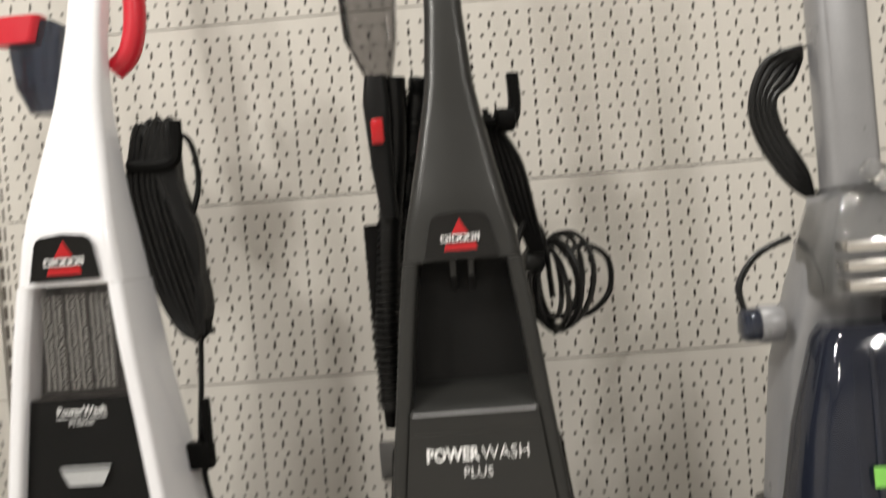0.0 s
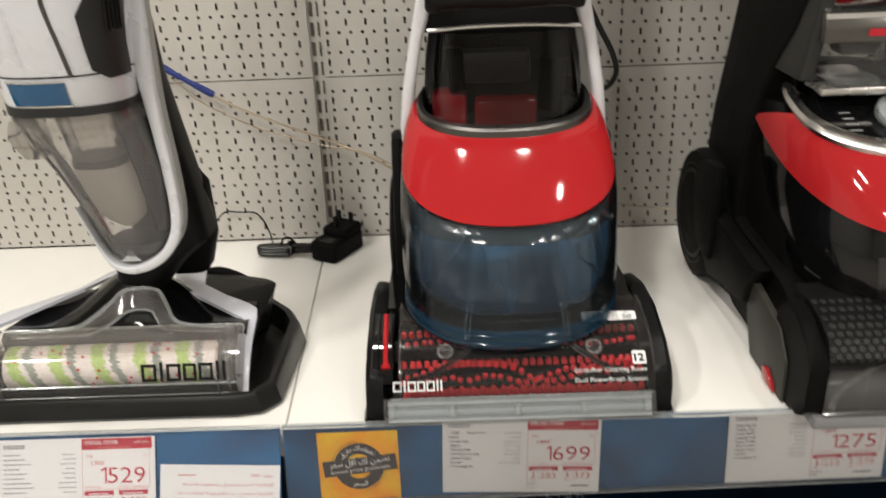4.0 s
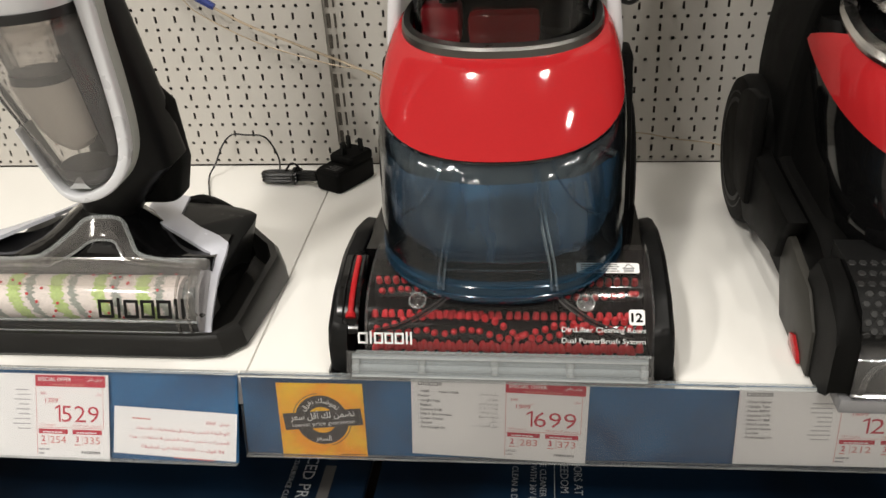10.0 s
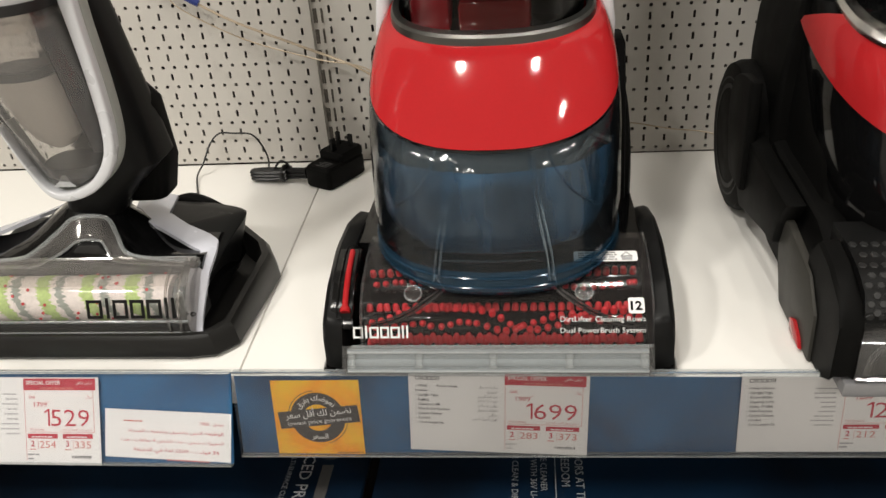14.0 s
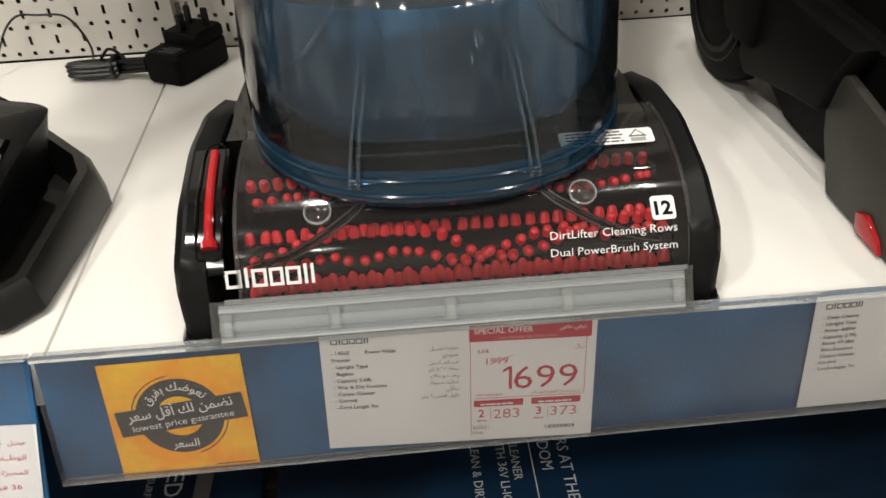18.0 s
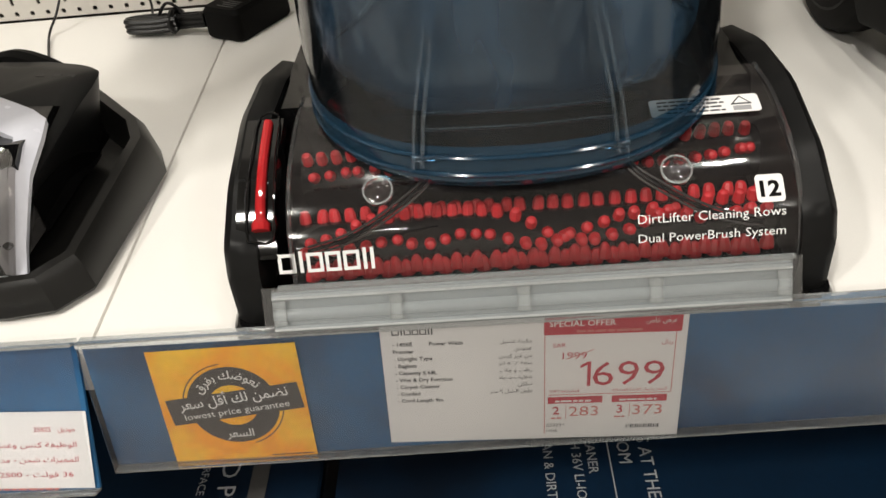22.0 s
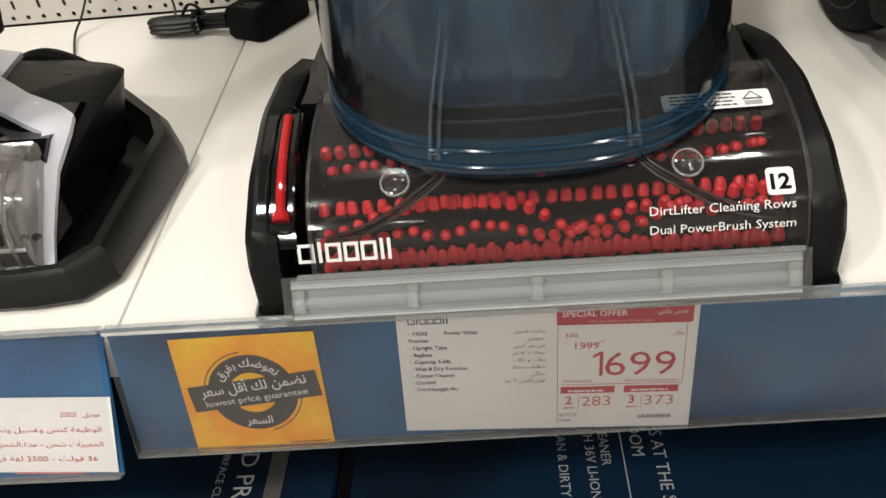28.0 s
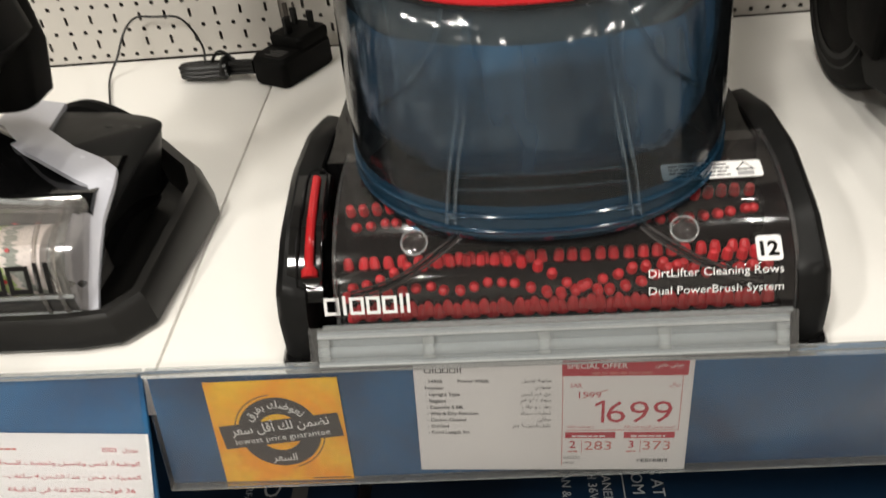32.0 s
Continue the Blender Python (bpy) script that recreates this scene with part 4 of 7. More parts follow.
black_panel = part("front_panel", panel_between(0.355, 0.543, 0.012), M_SATIN, washer, "black front panel")
well = part("window_well", panel_between(0.543, 0.660, 0.034), M_GREYD, washer)
win = []
for z in np.linspace(0.543, 0.660, 6):
    h = leg_half(z) - 0.0145
    win.append([(CX - h, front_y(z) + 0.008, z), (CX + h, front_y(z) + 0.008, z)])
part("window", loft(win, closed=False), C_COVER, well, "clear window")
for u in (-0.026, 0.0, 0.026):
    rb = part("spare_brush", rod((CX + u, 0.2285, 0.552), (CX + u, 0.2285, 0.655), 0.0055, 12), M_GREYD, well, "grey brush kept behind the window")
    bm = bmesh.new()
    for k in range(20):
        z = 0.554 + k * 0.0050
        for j in range(4):
            px_ = CX + u - 0.0087 + 0.0058 * j
            rod((px_, 0.2275, z), (px_ + random.uniform(-0.0008, 0.0008), 0.2195, z + random.uniform(-0.0004, 0.0004)), 0.0015, 5, bm, 0.0020)
    part("bristles", bm, M_BRUSHG, rb, kind="stuff")
tm = facing(CX, 0.2138, 0.53, 0.5)
part("lettering", text_bm("PowerWash", 0.0085, tm @ Matrix.Translation((0, -0.004, 0)), "CENTER", 0.052, bold=0.01), M_MARK, black_panel, "white lettering")
part("lettering_rule", flat(tm, -0.027, 0.027, -0.0078, -0.0070, 0.0002), M_MARK, black_panel)
part("lettering", text_bm("Premier", 0.0052, tm @ Matrix.Translation((0, -0.0150, 0)), "CENTER", 0.027), M_MARK, black_panel, "white lettering")
lm = facing(CX, 0.2130, 0.452, 0.5)
latch = part("latch", slab(lm, [(-0.018, 0.0), (0.018, 0.0), (0.026, 0.0155), (-0.026, 0.0155)], 0.0022), M_MARKG, black_panel, "silver trapezoid latch")
part("latch_lip", flat(lm, -0.027, 0.027, 0.0180, 0.0200, 0.0018), M_MARKG, black_panel, "silver lip above the latch")
bar = part("carry_handle", tube([(CX - 0.0735, 0.178, 0.394), (CX - 0.05, 0.174, 0.396), (CX, 0.173, 0.395), (CX + 0.05, 0.174, 0.396), (CX + 0.0735, 0.178, 0.394)], 0.0125, 14), M_SATIN, washer, "black carry handle")
for sx in (-1, 1):
    part("handle_boss", box(CX + sx * 0.073 - 0.008, CX + sx * 0.073 + 0.008, 0.168, 0.222, 0.381, 0.415, 0.005), M_SATIN, bar)

# rear wheels and cord
for sx in (-1, 1):
    wheel = part("wheel", rod((CX + sx * 0.100, 0.30, 0.085), (CX + sx * 0.136, 0.30, 0.085), 0.085, 36, bevel=0.008), M_BLACK, washer, "large black rear wheel")
    part("wheel_hub", rod((CX + sx * 0.134, 0.30, 0.085), (CX + sx * 0.139, 0.30, 0.085), 0.045, 28, bevel=0.003), M_SATIN, wheel)
    part("yoke", prism([(0.20, 0.05), (0.235, 0.05), (0.30, 0.16), (0.30, 0.228), (0.255, 0.228), (0.225, 0.15)], "x", CX + sx * 0.1225 - 0.007, CX + sx * 0.1225 + 0.007, 0.004), M_BLACK, washer, "black side yoke")
part("cord_hook", box(CX + 0.070, CX + 0.108, 0.284, 0.304, 0.440, 0.470, 0.003), M_BLACK, washer, "black cord hook")
part("cord_hook_post", box(CX + 0.099, CX + 0.108, 0.286, 0.300, 0.466, 0.520, 0.003), M_BLACK, washer)
for z, up in ((0.80, 1),):
    part("cord_hook", tube([(CX + 0.04, 0.288, z - up * 0.012), (CX + 0.086, 0.292, z - up * 0.012), (CX + 0.095, 0.294, z + 0.006), (CX + 0.096, 0.295, z + 0.036)], 0.0075, 8), M_BLACK, washer, "black cord hook")
cord = bmesh.new()
for k in range(22):
    dx, dy = 0.0058 * (k % 7), 0.008 * (k // 7)
    w = random.uniform(-0.004, 0.004)
    tube([(CX + 0.046 + dx, 0.296 + dy, 0.822 + 3 * w), (CX + 0.036 + dx * 1.2, 0.298 + dy, 0.765), (CX + 0.044 + dx * 1.3, 0.302 + dy, 0.700), (CX + 0.062 + dx * 1.2, 0.306 + dy, 0.630 + w), (CX + 0.088 + dx * 0.5, 0.308 + dy, 0.590 + w), (CX + 0.108 - dx * 0.2, 0.306 + dy, 0.622), (CX + 0.096 + dx * 0.3, 0.302 + dy, 0.70), (CX + 0.070 + dx * 0.6, 0.298 + dy, 0.77), (CX + 0.056 + dx, 0.296 + dy, 0.834 + w), (CX + 0.046 + dx, 0.296 + dy, 0.822 + 3 * w)], 0.0040, 7, cord, 4)
tube([(CX + 0.075, 0.300, 0.83), (CX + 0.106, 0.305, 0.815), (CX + 0.112, 0.31, 0.765), (CX + 0.098, 0.31, 0.72)], 0.0034, 7, cord)
part("power_cord", cord, M_CORD, washer, "bundled black power cord", kind="stuff")
part("cord_tail", tube([(CX + 0.10, 0.310, 0.60), (CX + 0.095, 0.312, 0.54), (CX + 0.088, 0.312, 0.46), (CX + 0.094, 0.312, 0.40), (CX + 0.114, 0.311, 0.352), (CX + 0.137, 0.310, 0.308), (CX + 0.142, 0.309, 0.284), (CX + 0.130, 0.309, 0.267), (CX + 0.112, 0.310, 0.275), (CX + 0.098, 0.311, 0.300)], 0.0034, 7), M_CORD, washer)
part("hand_tool", loft([rr(0.86, CX - 0.075, CX - 0.035, 0.295, 0.335, 0.012), rr(0.89, CX - 0.085, CX - 0.035, 0.285, 0.345, 0.015), rr(0.96, CX - 0.09, CX - 0.03, 0.28, 0.35, 0.015)]), C_SLATE, washer, "dark smoked hand tool")
part("hand_tool_trim", loft([rr(0.935, CX - 0.098, CX - 0.05, 0.274, 0.30, 0.008), rr(0.965, CX - 0.098, CX - 0.04, 0.274, 0.30, 0.008)]), M_REDM, washer)
part("hose_grip", tube([(CX + 0.020, 0.322, 0.905), (CX + 0.040, 0.322, 0.925), (CX + 0.050, 0.322, 0.97), (CX + 0.048, 0.322, 1.05)], 0.013, 12), M_REDM, washer, "red hose grip")

# ---- labels in the price rails ----
def price_tag(m, u0, price, old, terms, facts, label, has_mark=True, words=(), code=(), lift=0.0, turn=0.0):
    """Printed card 159 x 82 mm: facts at one side, price at the other."""
    t = m @ pose(u0, lift, 0.0018, 0, 0, turn)
    base = m @ Vector((u0 + 0.08, -0.05, 0))
    tag = thing("price_tag", label, "price tag", base, "price tags")
    card = part("card", flat(t, 0.0, 0.159, -0.0775, 0.0045, 0.0004, 0.0), M_PAPER, tag)
    f = t @ Matrix.Translation((0, 0, 0.00045))
    if has_mark:
        brand_bars("maker_mark", f @ Matrix.Translation((0.006, -0.0045, 0)), 0.022, 0.0035, M_INK, tag)
    v = -0.0115
    for n, line in enumerate(facts):
        if line:
            part("fact_line", text_bm(line, 0.0024, f @ Matrix.Translation((0.006, v, 0)), "LEFT", bold=0.02), M_INK, tag)
        else:
            lines(f, [(0.006, 0.006 + random.uniform(0.014, 0.034), v)], 0.0013, M_INKL, tag)
        if n < len(words):
            part("fact_line", text_bm(arabic(words[n]), 0.0024, f @ Matrix.Translation((0.079, v, 0)), "RIGHT"), M_INK, tag)
        elif not words:
            w = random.uniform(0.010, 0.020)
            lines(f, [(0.079 - w, 0.079, v - 0.0002)], 0.0010, M_INKL, tag)
        v -= 0.0047
    frame_bm = bmesh.new()
    for a, b, c, d in ((0.0855, 0.0859, -0.074, -0.006), (0.1531, 0.1535, -0.047, -0.006), (0.0879, 0.1531, -0.0472, -0.0468)):
        flat(f, a, b, c, d, 0.0001, 0, frame_bm)
    part("red_rule", frame_bm, M_INKRL, tag)
    part("red_band", flat(f, 0.0852, 0.156, -0.0075, 0.0035, 0.00012, 0, r=0.001), M_INKR, tag, "red offer band")
    part("offer_words", text_bm("SPECIAL OFFER", 0.0036, f @ Matrix.Translation((0.088, -0.0022, 0.00014)), "LEFT", 0.034, bold=0.01), M_PAPER, tag)
    part("offer_words", text_bm(arabic("عرض خاص"), 0.0030, f @ Matrix.Translation((0.1530, -0.0015, 0.00014)), "RIGHT", 0.0155), M_PAPER, tag)
    lines(f @ Matrix.Translation((0, 0, 0.00014)), [(0.102, 0.136, -0.0062)], 0.0013, M_INKRL, tag)
    part("currency", text_bm("SAR", 0.0028, f @ Matrix.Translation((0.090, -0.0155, 0)), "LEFT"), M_INKR, tag)
    part("currency", text_bm(arabic("ريال"), 0.0026, f @ Matrix.Translation((0.1520, -0.0150, 0)), "RIGHT"), M_INKR, tag)
    if old:
        part("old_price", text_bm(old, 0.0045, f @ Matrix.Translation((0.0950, -0.0232, 0)), "LEFT", 0.0128), M_INKR, tag)
        part("old_price_stroke", slab(f, [(0.097, -0.0235), (0.1115, -0.0175), (0.1115, -0.0172), (0.097, -0.0231)], 0.0002), M_INKRL, tag)
    part("price", text_bm(price[1:], 0.0160, f @ Matrix.Translation((0.1490, -0.0413, 0)), "RIGHT", 0.0378, bold=-0.004), M_INKR, tag, "large red price")
    part("price", slab(f, [(0.1083, -0.0413), (0.1101, -0.0413), (0.1101, -0.0252), (0.1085, -0.0252), (0.1046, -0.0276), (0.1046, -0.0294), (0.1083, -0.0273)], 0.00012), M_INKR, tag, "large red price")
    part("tax_words", text_bm("VAT included", 0.0020, f @ Matrix.Translation((0.0885, -0.0455, 0)), "LEFT"), M_INKR, tag)
    part("tax_words", text_bm(arabic("السعر يشمل القيمة المضافة"), 0.0020, f @ Matrix.Translation((0.1510, -0.0455, 0)), "RIGHT", 0.029), M_INKR, tag)
    for k, (years, cost) in enumerate(terms):
        a = 0.0875 + 0.0345 * k
        part("term_band", flat(f, a, a + 0.0295, -0.0530, -0.0485, 0.00012), M_INKR, tag)
        lines(f @ Matrix.Translation((0, 0, 0.00013)), [(a + 0.004, a + 0.024, -0.0520)], 0.0011, M_PAPER, tag)
        part("term_years", text_bm(years, 0.0055, f @ Matrix.Translation((a + 0.0045, -0.0605, 0)), "CENTER", bold=0.015), M_INKR, tag)
        part("term_rule", flat(f, a + 0.0098, a + 0.0101, -0.0640, -0.0545, 0.0001), M_INKRL, tag)
        lines(f, [(a + 0.0018, a + 0.0075, -0.0638)], 0.0010, M_INKRL, tag)
        part("term_cost", text_bm(cost, 0.0068, f @ Matrix.Translation((a + 0.0195, -0.0620, 0)), "CENTER", 0.0160), M_INKRL, tag)
    bm = bmesh.new()
    u = 0.1305
    while u < 0.149:
        w = random.choice((0.0003, 0.0006, 0.0009))
        flat(f, u, u + w, -0.0715, -0.0690, 0.0001, 0, bm)
        u += w + random.choice((0.0004, 0.0007))
    part("bar_lines", bm, M_INK, tag)
    if code:
        for n, line in enumerate(code):
            part("stock_code", text_bm(line, 0.0024 - 0.0005 * n, f @ Matrix.Translation((0.0868, -0.0692 - 0.0038 * n, 0)), "LEFT"), M_INK, tag)
    else:
        lines(f, [(0.0868, 0.0980, -0.0690), (0.0868, 0.0935, -0.0730)], 0.0016, M_INKL, tag)
    return tag


price_tag(rail_right(0.25), 0.1714, "1699", "1999", (("2", "283"), ("3", "373")),
          ("- 1456E         Power Wash", "  Premier", "- Upright Type", "- Bagless", "- Capacity 5.68L", "- Wet & Dry Function", "- Carpet Cleaner", "- Corded", "- Cord Length 9m"),
          "white price card with a large red 1699", words=("مكينة غسيل", "عمودي", "من غير كيس", "سعة ٥.٦٨ لتر", "رطب و جاف", "تنظيف سجاد", "سلكي", "طول الحبل ٩ متر"), code=("633231", "1456E"), lift=0.0040, turn=-1.8)
price_tag(rail_right(0.53), 0.4575, "1275", "1499", (("2", "212"), ("3", "279")),
          ("- Deep Cleaner", "- Upright Type", "- Power 800W", "- Capacity 2.70L", "- Noise 77 dBA", "- Wet Function", "- Carpet Cleaner", "- Corded", "- Cord Length 7m"),
          "white price card with a large red 1275", lift=0.001, turn=0.8)
price_tag(RAIL_L, -0.2770, "1529", "1799", (("2", "254"), ("3", "335")), ("", "", "", "", "", "", "", "", ""), "white price card with a large red 1529", lift=-0.0045)

note = thing("paper_note", "white paper note with red printed lines", "note", RAIL_L @ Vector((-0.055, -0.06, 0)))
NM = RAIL_L @ pose(-0.1130, -0.0290, 0.0005, 0, 0, -2.3)
part("sheet", flat(NM, 0.0, 0.1205, -0.0450, 0.0, 0.0004), M_PAPER, note)
NT = NM @ Matrix.Translation((0, 0, 0.0005))
lines(NT, [(0.018, 0.036, -0.011)], 0.0013, M_INKRL, note)
for n, (body_text, w) in enumerate((("الوظيفة كنس وغسيل وتجفيف للسجاد", 0.092), ("المميزات شحن - مدة الشحن 4 ساعات - مدة", 0.098), ("36 فولت - 2500 لفة في الدقيقة", 0.082))):
    part("note_line", text_bm(arabic(body_text), 0.0030, NT @ Matrix.Translation((0.1135 - 0.004 * (n == 2), -0.0205 - 0.0088 * n, 0)), "RIGHT", w), M_INKR, note)
lines(NT, [(0.060, 0.100, -0.046)], 0.0012, M_INKRL, note)
part("model_word", text_bm(arabic("موديل"), 0.0028, NT @ Matrix.Translation((0.1135, -0.0115, 0)), "RIGHT"), M_INKR, note)
part("model_number", text_bm("25825", 0.0028, NT @ Matrix.Translation((0.0905, -0.0115, 0)), "LEFT"), M_INKR, note)

# yellow price promise sticker
promise = thing("price_promise_sticker", "square yellow sticker with a round dark stamp", "sticker", rail_right(0.086) @ Vector((0.0865, -0.06, 0)))
YM = rail_right(0.086) @ pose(0.0852, -0.0408, 0.0, 0, 0, 0.6)
part("sheet", flat(YM, -0.0408, 0.0408, -0.0378, 0.0378, 0.0004), M_YELLOW, promise)
YT = YM @ Matrix.Translation((0, 0, 0.00045))


def ring_bm(m, r0, r1, a0, a1, n=48, t=0.00012):
    bm = bmesh.new()
    rows = []
    for i in range(n + 1):
        a = radians(a0 + (a1 - a0) * i / n)
        rows.append([m @ Vector((r * math.cos(a), r * math.sin(a), t)) for r in (r0, r1)])
    return loft(rows, bm, closed=False)


part("stamp_ring", ring_bm(YT, 0.0135, 0.0255, 0, 360), M_STAMP, promise, "dark round stamp")
part("stamp_outline", ring_bm(YT, 0.0272, 0.0279, -75, 25), M_STAMP, promise)
part("stamp_outline", ring_bm(YT, 0.0272, 0.0279, 95, 200), M_STAMP, promise)
BM_ = YT @ pose(0.001, 0.001, 0.0003, 0, 0, 5.5)
part("stamp_band", flat(BM_, -0.0375, 0.0375, -0.0088, 0.0085, 0.00015), M_STAMP, promise, "dark band across the stamp")
BT = BM_ @ Matrix.Translation((0, 0, 0.0003))
part("band_words", text_bm("lowest price guarantee", 0.0042, BT @ Matrix.Translation((0, -0.0062, 0)), "CENTER", 0.060), M_MARK, promise, "white lettering")
part("band_words", text_bm(arabic("نضمن لك أقل سعر"), 0.0062, BT @ Matrix.Translation((0, 0.0012, 0)), "CENTER", 0.062, bold=0.01), M_MARK, promise, "white lettering")
part("ring_words", text_bm(arabic("نعوضك بفرق"), 0.0052, YT @ pose(0, 0, 0.0003, 0, 0, 4), "CENTER", 0.036, bend=0.0180, bold=0.01), M_MARK, promise, "white lettering")
part("ring_words", text_bm(arabic("السعر"), 0.0052, YT @ Matrix.Translation((0, -0.0215, 0.0003)), "CENTER", 0.0155, bold=0.01), M_MARK, promise, "white lettering")
lines(YT, [(0.015, 0.039, -0.0365)], 0.0008, M_STAMP, promise)

# cartons on the lower shelf
def carton(x0, x1, y0, y1, z1, label, texts):
    c = thing("carton", label, "carton", ((x0 + x1) / 2, (y0 + y1) / 2, -0.46), "cartons on the lower shelf")
    body = part("box", box(x0, x1, y0, y1, -0.46, z1, 0.002, 1), M_NAVY, c)
    part("tape", flat(pose(x0, y0, z1), 0.0, 0.009, 0.0, y1 - y0, 0.0002, 0.0002), C_SMOKE, body, "smoky clear tape at the edge")
    top = pose(0, 0, z1 + 0.0003, 0, 0, -90)
    for kind, x, ya, yb, h, body_text in texts:
        m = top @ Matrix.Translation((-ya, x, 0))
        if kind == "t":
            part("lettering", text_bm(body_text, h, m, "RIGHT"), M_MARKG, c, "pale lettering")
        elif kind == "r":
            part("red_mark", slab(m, [(0.0, -h), (ya - yb, -h * 1.25), (ya - yb, h * 1.25), (0.0, h)], 0.0001), M_REDM, c, "red printed block")
        elif kind == "l":
            part("rule", flat(m, 0, ya - yb, 0, h, 0.0001), M_MARKG, c)
        else:
            lines(m, [(0, ya - yb, 0)], h, M_BAR, c)
    return c


TOP_Z = -0.160
carton(0.109, 0.730, -0.16, 0.40, TOP_Z, "dark blue printed carton lying on the lower shelf",
       [("t", 0.322, -0.055, 0, 0.0085, "VACUUMS & WASHES FLOORS AT THE SAME TIME"), ("t", 0.308, 0.035, 0, 0.0085, "WITH CORDLESS FREEDOM"), ("l", 0.3015, 0.20, -0.09, 0.0008, ""),
        ("t", 0.287, 0.028, 0, 0.0065, "MULTI-SURFACE CLEANER"), ("t", 0.277, -0.040, 0, 0.0065, "WITH 36V LI-ION BATTERY"), ("t", 0.258, -0.030, 0, 0.0065, "SEPARATE CLEAN & DIRTY WATER")])
carton(-0.520, 0.107, -0.16, 0.40, TOP_Z, "dark blue printed carton with grey lettering and a red block",
       [("b", 0.058, 0.20, 0.005, 0.012, ""), ("t", 0.036, -0.002, 0, 0.0130, "ADVANCED PRO"), ("t", 0.022, -0.010, 0, 0.0055, "MULTI-SURFACE CLEANER"), ("r", 0.060, -0.027, -0.090, 0.0200, "")])
carton(0.732, 1.30, -0.16, 0.40, TOP_Z, "dark blue printed carton lying on the lower shelf", [("b", 1.0, 0.2, 0.0, 0.012, "")])
carton(-1.10, -0.522, -0.16, 0.40, TOP_Z, "dark blue printed carton lying on the lower shelf", [("b", -0.65, 0.2, 0.0, 0.012, "")])

# ---- the silver cordless floor washer in its dock ----
WX = -0.166
fw = thing("floor_washer", "silver cordless floor washer with clear dirt cup", "floor washer", (WX, 0.15, 0.03), "floor washers")
dock = thing("dock_tray", "black plastic dock tray on the cream shelf", "dock tray", (WX, 0.15, 0), "dock trays")


def dock_rings(dx=0.0, dy=0.0):
    plan = [(-0.318, 0.0344), (-0.296, 0.0300), (-0.042, 0.0300), (-0.0160, 0.0344), (0.0010, 0.0540), (0.0085, 0.178), (-0.0040, 0.208), (-0.050, 0.262), (-0.282, 0.262), (-0.328, 0.212), (-0.3405, 0.180), (-0.335, 0.0540)]
    cx, cy = -0.168, 0.150

    def ring(inset, z0, rise):
        out = []
        for x, y in plan:
            k = 1 - inset / max(0.05, math.hypot(x - cx, y - cy))
            px, py = cx + (x - cx) * k, cy + (y - cy) * k
            out.append((px + dx, py + dy, z0 + rise * min(1.0, max(0.0, (y - 0.04) / 0.12))))
        return out

    return [ring(0.004, 0.0, 0), ring(0.0, 0.004, 0), ring(0.005, 0.020, 0.008), ring(0.009, 0.024, 0.010), ring(0.016, 0.024, 0.010), ring(0.021, 0.006, 0.0), ring(0.10, 0.006, 0.0)]


part("tray", loft(dock_rings()), M_TRAY, dock, "", 28)
part("cradle", loft([rr(0.004, -0.285, -0.055, 0.060, 0.235, 0.02), rr(0.017, -0.281, -0.059, 0.064, 0.231, 0.02)]), M_SATIN, dock, "raised cradle in the tray")
for fx in (-0.30, -0.035):
    part("foot", rod((fx, 0.06, 0.0), (fx, 0.06, 0.004), 0.009, 14), M_BLACK, dock)
    part("foot", rod((fx + (0.02 if fx < -0.1 else -0.02), 0.225, 0.0), (fx + (0.02 if fx < -0.1 else -0.02), 0.225, 0.004), 0.009, 14), M_BLACK, dock)

# brush roll and clear nose
RX0, RX1, RY, RZ, RR = WX - 0.122, WX + 0.104, 0.076, 0.0420, 0.0225
roll = part("brush_roll", rod((RX0, RY, RZ), (RX1, RY, RZ), RR, 36), M_FLEECE, fw, "soft pale brush roll with green and grey stripes")
k = 0
x = RX0 + 0.010
while x < RX1 - 0.014:
    m, w = ((M_FLEECEG, 0.0135), (M_FLEECEK, 0.0085))[k % 2]
    bm = bmesh.new()
    rings = []
    for i in range(121):
        a = 2 * math.pi * i / 120
        j0, j1 = (random.uniform(-0.0028, 0.0028) if i % 120 else 0 for _ in range(2))
        rings.append([(x + q - 0.010 * math.sin(a) + (j0, 0, j1)[n], RY + (RR + 0.0004) * math.cos(a), RZ + (RR + 0.0004) * math.sin(a)) for n, q in enumerate((0, w * 0.5, w))])
    loft(rings, bm, closed=False)
    part("stripe", bm, m, roll, "green fleece stripe" if k % 2 == 0 else "grey fleece stripe")
    x += w + (0.006 if k % 2 == 0 else 0.017)
    k += 1
bm = bmesh.new()
for i in range(70):
    a = random.uniform(0, 2 * math.pi)
    d = Vector((0, math.cos(a), math.sin(a)))
    p = Vector((random.uniform(RX0 + 0.01, RX1 - 0.01), RY, RZ)) + d * (RR + 0.0008)
    rod(p, p + d * 0.0010, 0.0015, 7, bm)
part("red_dots", bm, M_TUFT, roll, "small red bristle dots", kind="stuff")
NOSE = [(0.0445, 0.022), (0.0430, 0.036), (0.0465, 0.052), (0.0560, 0.066), (0.0720, 0.0745), (0.0900, 0.0785)]
bm = loft([[(xx, y, z) for y, z in NOSE] for xx in np.linspace(WX - 0.139, WX + 0.127, 7)], closed=False)
nose = part("clear_nose", bm, C_NOSE, fw, "clear plastic nose over the brush roll")
